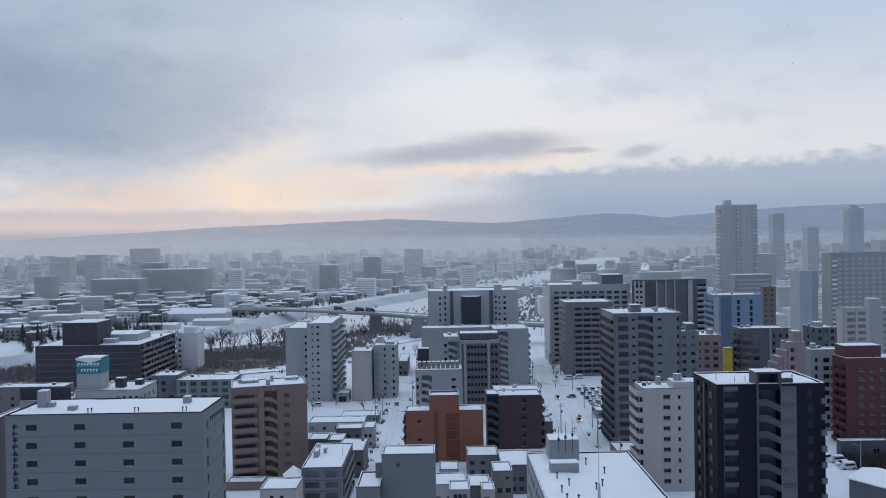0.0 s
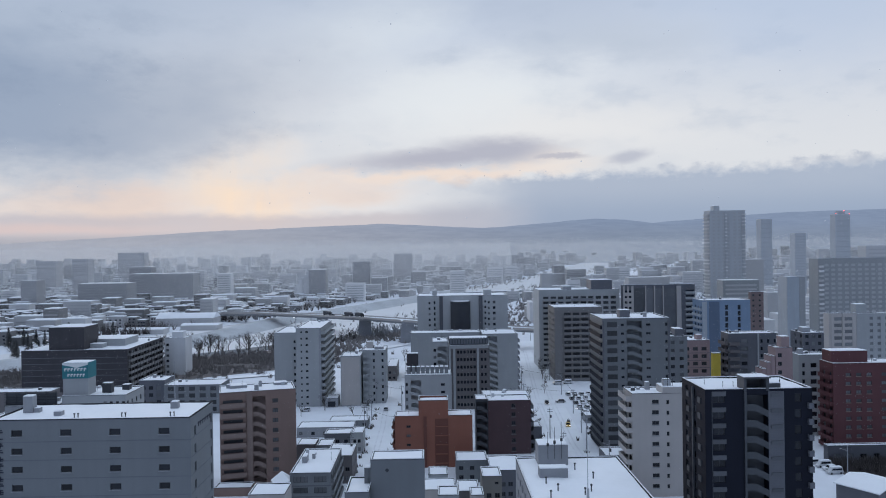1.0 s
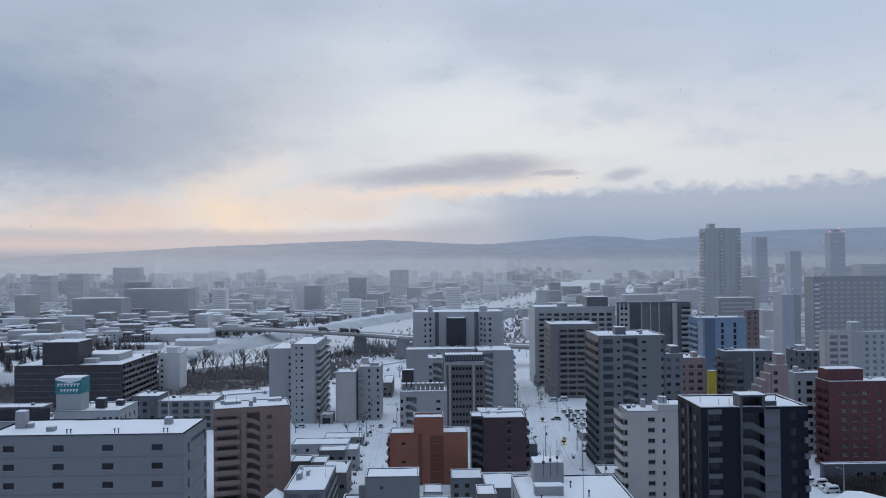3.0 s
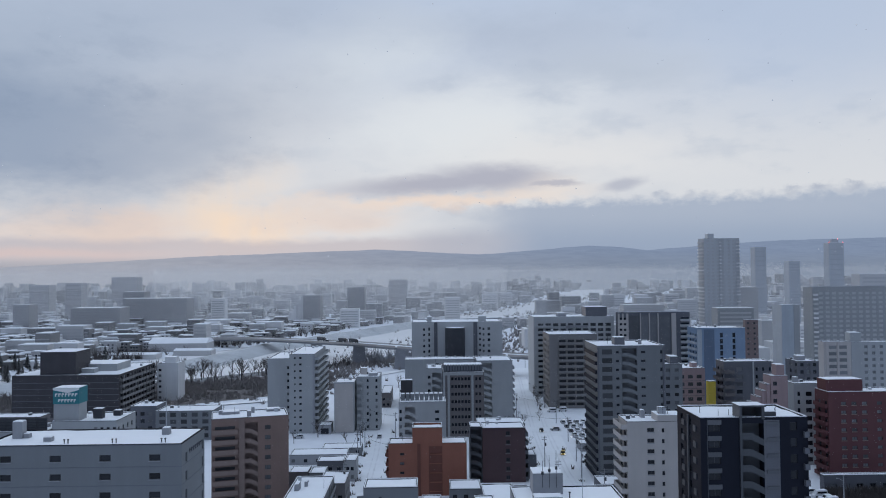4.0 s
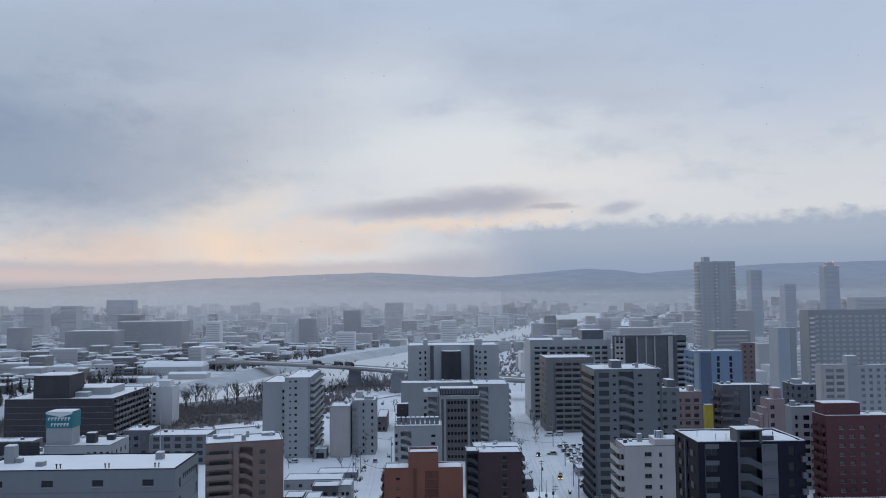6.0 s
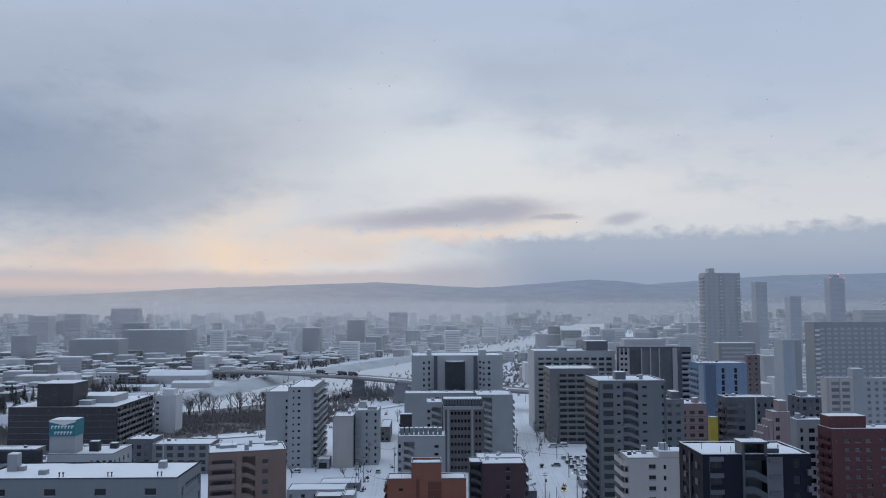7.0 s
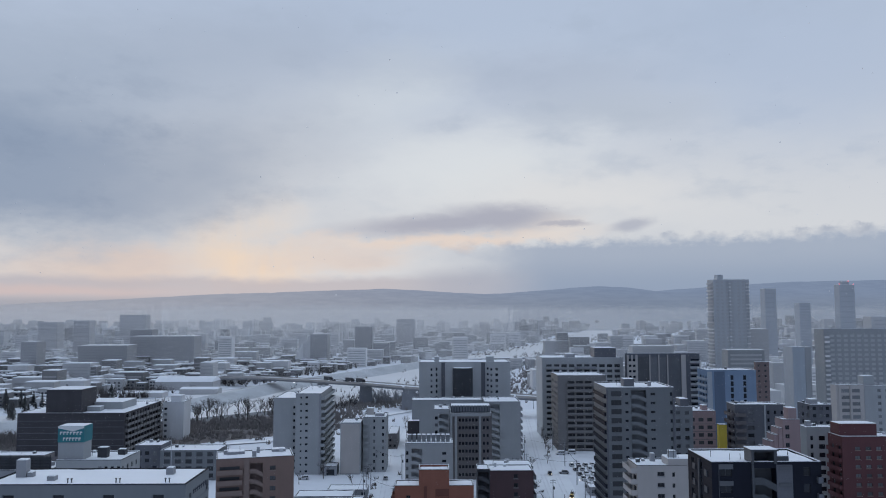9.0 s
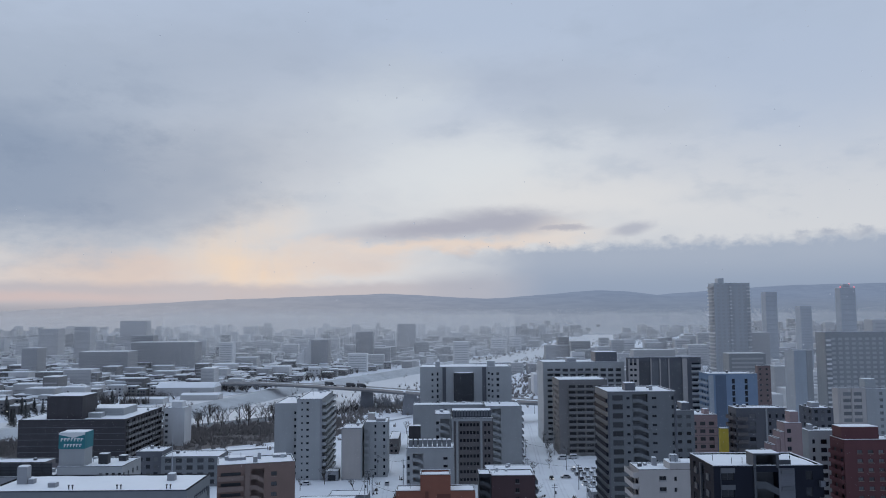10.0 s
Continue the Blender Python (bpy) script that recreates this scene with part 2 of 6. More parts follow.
MAROON = material("maroon_tile", (0.088, 0.054, 0.059), 0.6, 0.14, 0.2, 3.0, 0.3, streak=0.06, joint=(0.9, 0.3))
RED_TILE = material("red_tile", (0.118, 0.046, 0.05), 0.6, 0.14, 0.2, 3.0, 0.3, streak=0.06, joint=(0.9, 0.3))
BLUE_WALL = material("blue_panel", (0.20, 0.275, 0.38), 0.6, 0.1, 0.15, 3.0, 0.2, streak=0.1)
BLUE_DEEP = material("deep_blue_panel", (0.115, 0.155, 0.22), 0.6, 0.1, 0.15, 3.0, 0.2, streak=0.1)
BLUE_PALE = material("pale_blue_panel", (0.36, 0.395, 0.43), 0.6, 0.1, 0.15, 3.0, 0.2, streak=0.1)
PINK_WALL = material("pinkish_render", (0.31, 0.23, 0.232), 0.7, 0.1, 0.15, 3.0, 0.2, streak=0.1)
FADED_BRICK = material("faded_brick_tile", (0.20, 0.152, 0.147), 0.8, 0.12, 0.15, 3.0, 0.2, streak=0.08)
# gallery shade put into the pane colour, paled as haze
HAZED_PANE = material("pale_gallery_shade", (0.19, 0.20, 0.21), 0.5, 0.15, 0.3, 2.0, 0.0, 0.3, per_object=0.4)
TWIN_WALL = material("white_grey_tile", (0.44, 0.455, 0.465), 0.8, 0.10, 0.15, 3.0, 0.3, streak=0.06)
BLOCK_GREY = material("warm_grey_tile", (0.205, 0.2, 0.2), 0.7, 0.12, 0.15, 3.0, 0.3, streak=0.06, joint=(0.9, 0.3))
PAINT_WHITE = material("white_paint", (0.66, 0.665, 0.675), 0.7, 0.08, 0.15, 3.0, 0.2, streak=0.06)
YELLOW = material("yellow_paint", (0.52, 0.40, 0.06), 0.6, 0.1)
HOTEL_BLACK = material("charcoal_tile", (0.054, 0.051, 0.057), 0.6, 0.2, 0.2, 3.0, 0.3, streak=0.15)
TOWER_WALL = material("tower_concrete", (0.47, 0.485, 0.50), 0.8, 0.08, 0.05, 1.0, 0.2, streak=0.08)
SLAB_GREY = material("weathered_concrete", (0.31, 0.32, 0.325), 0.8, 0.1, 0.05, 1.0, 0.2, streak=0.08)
BEIGE = material("beige_render", (0.21, 0.20, 0.185), 0.8, 0.12, 0.2, 3.0, 0.3, streak=0.06)
COPING = material("dark_coping", (0.03, 0.032, 0.038), 0.9, 0.15, spec=0.05)
TRACK = material("worn_wheel_track", (0.69, 0.71, 0.75), 0.6, 0.25, 0.2, 1.5, 0.3)
TEAL = material("teal_sign_face", (0.035, 0.19, 0.22), 0.5, 0.15, 0.5, 3.0, 0.0)
SIGN_WHITE = material("white_lettering", (0.7, 0.72, 0.72), 0.5, 0.05)
INK = material("dark_lettering", (0.02, 0.025, 0.045), 0.6, 0.05)
ROOF_RED = material("red_brown_metal", (0.12, 0.05, 0.045), 0.6, 0.1)
BARK = material("bare_bark", (0.085, 0.075, 0.072), 0.9, 0.2)
BRUSH = material("bare_brush", (0.25, 0.232, 0.225), 0.95, 0.3, 0.05, 0.6, 0.0, per_island=0.5)
PINE = material("dark_conifer", (0.11, 0.115, 0.115), 0.9, 0.3, 0.4, 2.0, per_island=0.5)
ICE = material("river_water", (0.16, 0.18, 0.20), 0.8, 0.25, 0.03, 0.3, 0.1, 0.5)
LAMP_WHITE = glow("lamp_white", (1.0, 0.93, 0.82), 5.0)
LAMP_RED = glow("lamp_red", (1.0, 0.12, 0.14), 2.6)
# FAR_ walls and windows are paled, low in contrast: haze painted into the colour
FAR_WALL = material("hazed_render", (0.60, 0.596, 0.594), 0.9, 0.08, 0.05, 0.5, 0.0, 0.1, per_island=0.7, per_object=0.45)
FAR_DARK = material("hazed_dark_wall", (0.49, 0.485, 0.485), 0.9, 0.1, 0.05, 0.5, 0.0, 0.1, per_island=0.5, per_object=0.4)
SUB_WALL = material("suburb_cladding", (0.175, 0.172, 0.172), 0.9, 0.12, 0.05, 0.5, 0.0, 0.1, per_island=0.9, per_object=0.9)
FAR_SLATE = material("hazed_slate_wall", (0.42, 0.416, 0.42), 0.9, 0.1, 0.05, 0.5, 0.0, 0.1)
SLATE_BAND = material("hazed_slate_windows", (0.38, 0.38, 0.387), 0.6, 0.1, 0.05, 0.5, 0.0, 0.2)
FAR_MIST = material("hazed_pale_concrete", (0.52, 0.512, 0.512), 0.9, 0.08, 0.05, 0.5, 0.0, 0.1)
FAR_GLASS = material("hazed_windows", (0.45, 0.45, 0.457), 0.4, 0.1, 0.05, 0.5, 0.0, 0.3)
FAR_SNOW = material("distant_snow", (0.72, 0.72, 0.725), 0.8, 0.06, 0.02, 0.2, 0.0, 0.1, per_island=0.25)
HILL = material("hazed_snowy_forest_hill", (0.05, 0.055, 0.06), 0.95, 0.14, 0.0015, 0.02, 0.0, 0.0)
# far hills behind the snowfall: a plain distant backdrop, glowing faintly in painted haze colours, with paler snow
# fields between woods
hn, hl = HILL.node_tree.nodes, HILL.node_tree.links


def hill_mix(fac, a, b, mode="MIX"):
    n = hn.new("ShaderNodeMix")
    n.data_type, n.blend_type = "RGBA", mode
    hl.new(fac, n.inputs[0])
    for i, v in ((6, a), (7, b)):
        if isinstance(v, tuple):
            n.inputs[i].default_value = (*v, 1)
        else:
            hl.new(v, n.inputs[i])
    return n.outputs[2]


def hill_range(v, lo, hi, out_lo=0.0, out_hi=1.0):
    n = hn.new("ShaderNodeMapRange")
    n.interpolation_type = "SMOOTHSTEP"
    hl.new(v, n.inputs[0])
    for i, x in enumerate((lo, hi, out_lo, out_hi)):
        n.inputs[i + 1].default_value = x
    return n.outputs[0]


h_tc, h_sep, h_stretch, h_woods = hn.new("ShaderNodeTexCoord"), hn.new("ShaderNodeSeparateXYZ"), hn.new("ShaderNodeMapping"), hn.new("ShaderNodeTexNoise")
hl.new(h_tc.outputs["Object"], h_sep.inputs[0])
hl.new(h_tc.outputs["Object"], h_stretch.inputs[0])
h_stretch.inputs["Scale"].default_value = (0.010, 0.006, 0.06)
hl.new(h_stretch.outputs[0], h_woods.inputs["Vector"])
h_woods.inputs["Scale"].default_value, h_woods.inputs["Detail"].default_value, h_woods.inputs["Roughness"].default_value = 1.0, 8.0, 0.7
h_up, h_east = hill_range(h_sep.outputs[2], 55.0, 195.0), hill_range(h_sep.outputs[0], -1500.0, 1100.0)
# haze put into the glow: pale mist in the west, bluer eastwards
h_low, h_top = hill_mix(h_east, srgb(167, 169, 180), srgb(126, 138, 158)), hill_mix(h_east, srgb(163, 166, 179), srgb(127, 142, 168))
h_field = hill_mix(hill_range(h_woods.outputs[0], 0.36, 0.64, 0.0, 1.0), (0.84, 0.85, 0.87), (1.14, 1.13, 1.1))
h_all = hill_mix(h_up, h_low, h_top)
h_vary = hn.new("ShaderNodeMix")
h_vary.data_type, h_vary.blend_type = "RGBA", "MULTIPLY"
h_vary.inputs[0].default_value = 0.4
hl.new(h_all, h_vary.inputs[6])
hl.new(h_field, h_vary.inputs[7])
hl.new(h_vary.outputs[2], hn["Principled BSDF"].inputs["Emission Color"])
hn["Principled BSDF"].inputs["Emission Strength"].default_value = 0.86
CAR_PAINTS = [material("car_paint_" + n, c, 0.3, 0.05, spec=0.5) for n, c in (("white", (0.6, 0.61, 0.63)), ("black", (0.02, 0.02, 0.025)), ("silver", (0.28, 0.29, 0.31)), ("yellow", (0.5, 0.33, 0.05)))]
RUBBER = material("tyre_rubber", (0.02, 0.02, 0.022), 0.9, 0.1)

# ---- mesh helpers ----


class Shape:
    """A mesh under construction: corners, faces and a material slot for each face."""

    def __init__(self):
        self.v, self.f, self.s = [], [], []

    def quad(self, a, b, c, d, slot=0):
        n = len(self.v)
        self.v += [a, b, c, d]
        self.f.append((n, n + 1, n + 2, n + 3))
        self.s.append(slot)

    def hull(self, lower, upper, slot=0):
        """A prism between two loops of the same count."""
        n, k = len(self.v), len(lower)
        self.v += list(lower) + list(upper)
        self.f.append(tuple(range(n + k - 1, n - 1, -1)))
        self.f.append(tuple(range(n + k, n + 2 * k)))
        self.f += [(n + i, n + (i + 1) % k, n + k + (i + 1) % k, n + k + i) for i in range(k)]
        self.s += [slot] * (k + 2)

    def box(self, x0, y0, z0, x1, y1, z1, slot=0):
        if x1 < x0: x0, x1 = x1, x0
        if y1 < y0: y0, y1 = y1, y0
        self.hull([(x0, y0, z0), (x1, y0, z0), (x1, y1, z0), (x0, y1, z0)], [(x0, y0, z1), (x1, y0, z1), (x1, y1, z1), (x0, y1, z1)], slot)

    def tube(self, a, b, ra, rb, k=6, slot=0):
        a, b = Vector(a), Vector(b)
        w = (b - a).normalized()
        u = w.orthogonal().normalized()
        v = w.cross(u)
        ring = [(math.cos(i * math.tau / k), math.sin(i * math.tau / k)) for i in range(k)]
        self.hull([tuple(a + ra * (c * u + s * v)) for c, s in ring], [tuple(b + rb * (c * u + s * v)) for c, s in ring], slot)

    def mesh(self, name, mats):
        me = bpy.data.meshes.new(name)
        ids, corners, faces = {}, [], []
        for f in self.f:
            face = []
            for i in f:
                key = (round(self.v[i][0], 4), round(self.v[i][1], 4), round(self.v[i][2], 4))
                if key not in ids:
                    ids[key] = len(corners)
                    corners.append(key)
                face.append(ids[key])
            faces.append(face)
        me.from_pydata(corners, [], faces)
        for m in mats if isinstance(mats, (list, tuple)) else [mats]:
            me.materials.append(m)
        me.polygons.foreach_set("material_index", self.s)
        me.update()
        return me


def part(name, shape, mats, parent, label="", at=(0, 0, 0), turn=0.0):
    me = shape if isinstance(shape, bpy.types.Mesh) else shape.mesh(name, mats)
    ob = new(name, me)
    ob.parent = parent
    ob.location = at
    ob.rotation_euler = (0, 0, turn)
    return tagged(ob, label)


def thing(name, label, category, at, group="", kind="", turn=0.0):
    ob = new(name)
    ob.location = at
    ob.rotation_euler = (0, 0, turn)
    return tagged(ob, label, category, group, kind)


SHARED = {}
TAKEN = []


def shared(key, make, mats):
    if key not in SHARED:
        s = Shape()
        make(s)
        SHARED[key] = s.mesh(key[0], mats)
    return SHARED[key]


def snow_slab(w, d, thick=0.22, lift=0.0, seed=0):
    """A soft sheet of snow with a gently uneven top and rounded rim."""
    s = Shape()
    nx, ny = max(3, min(16, int(w / 1.6))), max(3, min(16, int(d / 1.6)))
    xs = [0, 0.12] + [w * i / nx for i in range(1, nx)] + [w - 0.12, w]
    ys = [0, 0.12] + [d * i / ny for i in range(1, ny)] + [d - 0.12, d]
    top = {}
    for i, x in enumerate(xs):
        for j, y in enumerate(ys):
            edge = i in (0, len(xs) - 1) or j in (0, len(ys) - 1)
            h = lift + (0.02 if edge else thick * (0.85 + 0.5 * noise.noise((x * 0.25 + seed, y * 0.25, seed * 3.7))))
            top[i, j] = len(s.v)
            s.v.append((x, y, h))
    for i in range(len(xs) - 1):
        for j in range(len(ys) - 1):
            s.f.append((top[i, j], top[i + 1, j], top[i + 1, j + 1], top[i, j + 1]))
            s.s.append(0)
    return s


def face_map(face, w, d):
    """(u along the face, height, distance inward) to local metres."""
    return {
        "S": lambda u, z, i: (u, i, z),
        "N": lambda u, z, i: (u, d - i, z),
        "W": lambda u, z, i: (i, u, z),
        "E": lambda u, z, i: (w - i, u, z),
    }[face]


def holed_wall(s, to, length, height, holes, recess=0.25):
    """One face of a building with real openings and their reveals."""
    us = sorted({0.0, length, *[h[0] for h in holes], *[h[1] for h in holes]})
    zs = sorted({0.0, height, *[h[2] for h in holes], *[h[3] for h in holes]})
    for a, b in zip(us, us[1:]):
        run = None
        col = [h for h in holes if h[0] <= a + 1e-6 and h[1] >= b - 1e-6]
        for c, e in zip(zs, zs[1:]):
            m = (c + e) / 2
            if any(h[2] < m < h[3] for h in col):
                if run is not None:
                    s.quad(to(a, run, 0), to(b, run, 0), to(b, c, 0), to(a, c, 0))
                    run = None
            elif run is None:
                run = c
        if run is not None:
            s.quad(to(a, run, 0), to(b, run, 0), to(b, height, 0), to(a, height, 0))
    for h in holes:
        a, b, c, e = h[:4]
        r = h[4] if len(h) > 4 else recess
        for p, q in (((a, c), (b, c)), ((b, c), (b, e)), ((b, e), (a, e)), ((a, e), (a, c))):
            s.quad(to(*p, 0), to(*q, 0), to(*q, r), to(*p, r))
        if len(h) > 4:
            s.quad(to(a, c, r), to(b, c, r), to(b, e, r), to(a, e, r))


def frame_mesh(w, h, mullions, frame_mat):
    """A window frame in one piece: rails and mullions joined at their corners."""
    def make(s):
        t = min(0.09, w * 0.1)
        us = [0.0, t]
        for i in range(1, mullions + 1):
            us += [w * i / (mullions + 1) - t / 2, w * i / (mullions + 1) + t / 2]
        us += [w - t, w]
        zs = [0.0, t, h - t, h]
        solid = lambda i, j: 0 <= i < len(us) - 1 and 0 <= j < 3 and (i % 2 == 0 or j != 1)
        for i in range(len(us) - 1):
            for j in range(3):
                if not solid(i, j):
                    continue
                a, b, c, e = us[i], us[i + 1], zs[j], zs[j + 1]
                s.quad((a, 0, c), (b, 0, c), (b, 0, e), (a, 0, e))
                for di, dj, p, q in ((-1, 0, (a, c), (a, e)), (1, 0, (b, e), (b, c)), (0, -1, (b, c), (a, c)), (0, 1, (a, e), (b, e))):
                    if not solid(i + di, j + dj):
                        s.quad((p[0], 0, p[1]), (q[0], 0, q[1]), (q[0], 0.05, q[1]), (p[0], 0.05, p[1]))
    return shared(("window", round(w, 2), round(h, 2), mullions, frame_mat.name), make, frame_mat)


def pane_mesh(w, h, glass):
    def make(s):
        s.box(0.01, 0.03, 0.01, w - 0.01, 0.06, h - 0.01)
    return shared(("pane", round(w, 2), round(h, 2), glass.name), make, glass)


def window_part(root, w, h, mull, glass, at, turn, far=False):
    if far:
        return part("window", pane_mesh(w, h, glass), None, root, "", at, turn)
    f = part("window", frame_mesh(w, h, mull, ALU), None, root, "", at, turn)
    part("pane", pane_mesh(w, h, glass), None, f)
    return f


TURN = {"S": 0.0, "W": -math.pi / 2, "E": math.pi / 2}


def place(face, w, u, z, width, inward=0.0):
    """Local place and turn for a part drawn along +x with its outside at -y."""
    if face == "S":
        return (u, inward, z), 0.0
    if face == "W":
        return (inward, u + width, z), -math.pi / 2
    return (w - inward, u, z), math.pi / 2


def roof_of(root, w, d, h, seed, wall, parapet=0.6, rim=0.28, snow_rim=True):
    s = Shape()
    for a in ((0, 0, w, rim), (0, d - rim, w, d), (0, rim, rim, d - rim), (w - rim, rim, w, d - rim)):
        s.box(a[0], a[1], h, a[2], a[3], h + parapet)
    part("parapet", s, wall, root)
    sn = snow_slab(w - 2 * rim - 0.02, d - 2 * rim - 0.02, 0.3, 0.05, seed)
    part("roof_snow", sn, SNOW, root, "even white snow cover", (rim + 0.01, rim + 0.01, h + max(0.0, parapet - 0.4)))
    t = Shape()
    o = 0.06
    for a in ((-o, -o, w + o, rim), (-o, d - rim, w + o, d + o), (-o, rim, rim, d - rim), (w - rim, rim, w + o, d - rim)):
        t.box(a[0], a[1], h + parapet + 0.002, a[2], a[3], h + parapet + 0.07)
    part("coping", t, COPING, root, "thin dark metal coping")
    t = Shape()
    zi = h + max(0.0, parapet - 0.4)
    for a in ((rim, d - rim - 0.06, w - rim, d - rim - 0.004), (rim + 0.004, rim, rim + 0.06, d - rim - 0.07), (w - rim - 0.06, rim, w - rim - 0.004, d - rim - 0.07)):
        t.box(a[0], a[1], zi, a[2], a[3], h + parapet)
    part("flashing", t, COPING, root)
    if snow_rim:
        t = Shape()
        for a in ((0, 0.02, w, rim), (0, d - rim, w, d), (0, rim, rim, d - rim), (w - rim, rim, w, d - rim)):
            t.box(a[0] + 0.05, a[1] + 0.05, h + parapet + 0.074, a[2] - 0.05, a[3] - 0.05, h + parapet + 0.2)
        part("snow_cap", t, SNOW, root)


def building(name, label, x0, x1, y, d, h, wall, rows=(), balconies=(), stairs=(), bands=(), panels=(), parapet=0.5, category="building", group="", z0=0.0, extra_holes=(), snow_rim=True, roof=True, clutter=True, turn=0.0):
    """rows: (face, first u, width, first z, height, across, step, up, step, mullions, glass).
    balconies: (face, u0, u1, first z, up, step, depth, wall height, material).
    stairs: (u0, u1, first z, up, step, material). bands: (face, z, height, material). panels: (face, u0, u1, z0, z1, proud, material)."""
    w = x1 - x0
    TAKEN.append((x0 - 2, y - 2, x1 + 2, y + d + 2))
    root = thing(name, label, category, (x0, y, z0), group, turn=turn)
    h -= parapet if roof else 0.0
    holes = {"S": [], "W": [], "E": [], "N": []}
    for r in rows:
        face, u, ww, z, wh, n, su, k, sz, mull = r[:10]
        glass = r[10] if len(r) > 10 else None
        for i in range(n):
            for j in range(k):
                a, c = u + i * su, z + j * sz
                if c + wh > h - 0.1:
                    continue
                holes[face].append((a, a + ww, c, c + wh))
                at, turn = place(face, w, a, c, ww, 0.2 if face == "S" else 0.2)
                g = glass or (CURTAIN if rng.random() < 0.3 else GLASS)
                window_part(root, ww, wh, mull, g, at, turn, y > 270)
    for u0, u1, z, k, sz, mat in stairs:
        top = min(h - 0.3, z + k * sz)
        holes["S"].append((u0, u1, z, top, 2.2))
    for hh in extra_holes:
        holes[hh[0]].append(hh[1:])
    body = Shape()
    for face, length in (("S", w), ("N", w), ("W", d), ("E", d)):
        holed_wall(body, face_map(face, w, d), length, h, holes[face])
    body.quad((0, 0, h), (w, 0, h), (w, d, h), (0, d, h))
    part("wall", body, wall, root)
    for face, u0, u1, z, k, sz, depth, wh, mat in balconies:
        L = u1 - u0
        def make(s):
            s.box(0, -depth, -0.18, L, 0.0, 0.0)
            s.box(0, -depth, 0.0, L, -depth + 0.12, wh)
            s.box(0, -depth + 0.12, 0.0, 0.12, 0.0, wh)
            s.box(L - 0.12, -depth + 0.12, 0.0, L, 0.0, wh)
        me = shared(("balcony", round(L, 2), depth, wh, mat.name), make, mat)
        for j in range(k):
            at, turn = place(face, w, u0, z + j * sz, L)
            part("balcony", me, None, root, "", at, turn)
    for u0, u1, z, k, sz, mat in stairs:
        L = u1 - u0
        def make(s):
            m = L * 0.42
            # level landing wall, then the wall of the flight that falls to the next landing
            s.hull([(0, -0.14, 0), (m, -0.14, 0), (L, -0.14, -sz * 0.42), (L, 0.0, -sz * 0.42), (m, 0, 0), (0, 0, 0)],
                   [(0, -0.14, 1.25), (m, -0.14, 1.25), (L, -0.14, 1.25 - sz * 0.42), (L, 0, 1.25 - sz * 0.42), (m, 0, 1.25), (0, 0, 1.25)])
            s.box(0.05, 0.0, 0, m, 1.9, 0.15)
        me = shared(("stair_flight", round(L, 2), sz, mat.name), make, mat)
        for j in range(k):
            if z + j * sz + 1.0 < h + 1.5:
                part("stair_flight", me, None, root, "", (u0, -0.02, z + j * sz))
        s = Shape()
        s.box(u0 + 0.02, 1.95, z + 0.05, u1 - 0.02, 2.15, min(h - 0.35, z + k * sz) - 0.05)
        part("stair_back_wall", s, mat, root)
    for face, z, bh, mat in bands:
        L = w if face == "S" else d
        s = Shape()
        s.box(0, -0.03, 0, L, 0.0, bh)
        at, turn = place(face, w, 0, z, L)
        part("joint_band", s, mat, root, "", at, turn)
    for face, u0, u1, za, zb, proud, mat in panels:
        s = Shape()
        s.box(0, -proud, 0, u1 - u0, 0.0, zb - za)
        at, turn = place(face, w, u0, za, u1 - u0)
        part("facade_panel", s, mat, root, "", at, turn)
    if roof:
        roof_of(root, w, d, h, x0 * 0.37 + y, wall, parapet, snow_rim=snow_rim)
        if clutter and 195 < y < 420 and w > 5 and d > 6 and h > 10:
            pick = random.Random(int(x0 * 10) + int(y))
            for i in range(2):
                a, b = pick.uniform(0.8, w - 2.4), pick.uniform(d * 0.45, d - 2.2)
                roof_box(root, a, b, a + pick.uniform(0.7, 1.4), b + pick.uniform(0.7, 1.2), h + max(0.0, parapet - 0.4), pick.uniform(0.8, 1.5), pick.choice((CONCRETE, GREY_PANEL, ALU_LIGHT)), "vent_box")
            s = Shape()
            a = pick.uniform(1.0, w - 1.0)
            s.tube((a, d * 0.5, h), (a, d * 0.5, h + pick.uniform(2.2, 4.0)), 0.05, 0.035, 5)
            part("aerial", s, DARK_METAL, root)
    return root


def roof_box(root, x0, y0, x1, y1, z, h, mat, name="penthouse"):
    s = Shape()
    s.box(x0, y0, z - 0.9, x1, y1, z + h)
    p = part(name, s, mat, root)
    sn = snow_slab(x1 - x0 - 0.04, y1 - y0 - 0.04, 0.18, 0.0, x0)
    part("snow_cap", sn, SNOW, p, "", (x0 + 0.02, y0 + 0.02, z + h + 0.004))
    return p

# ---- ground, roads, river, hills ----


def sheet(name, pts, z, mat, label, category="ground", thick=0.05):
    s = Shape()
    s.hull([(x, y, z - thick) for x, y in pts], [(x, y, z) for x, y in pts])
    ob = new(name, s.mesh(name, mat))
    return tagged(ob, label, category, kind="structure")


g = Shape()
g.quad((-4200, -400, 0), (4200, -400, 0), (4200, 4950, 0), (-4200, 4950, 0))
tagged(new("ground", g.mesh("ground", SNOW_GROUND)), "snow-covered city ground reaching to the hills", "ground", kind="structure")


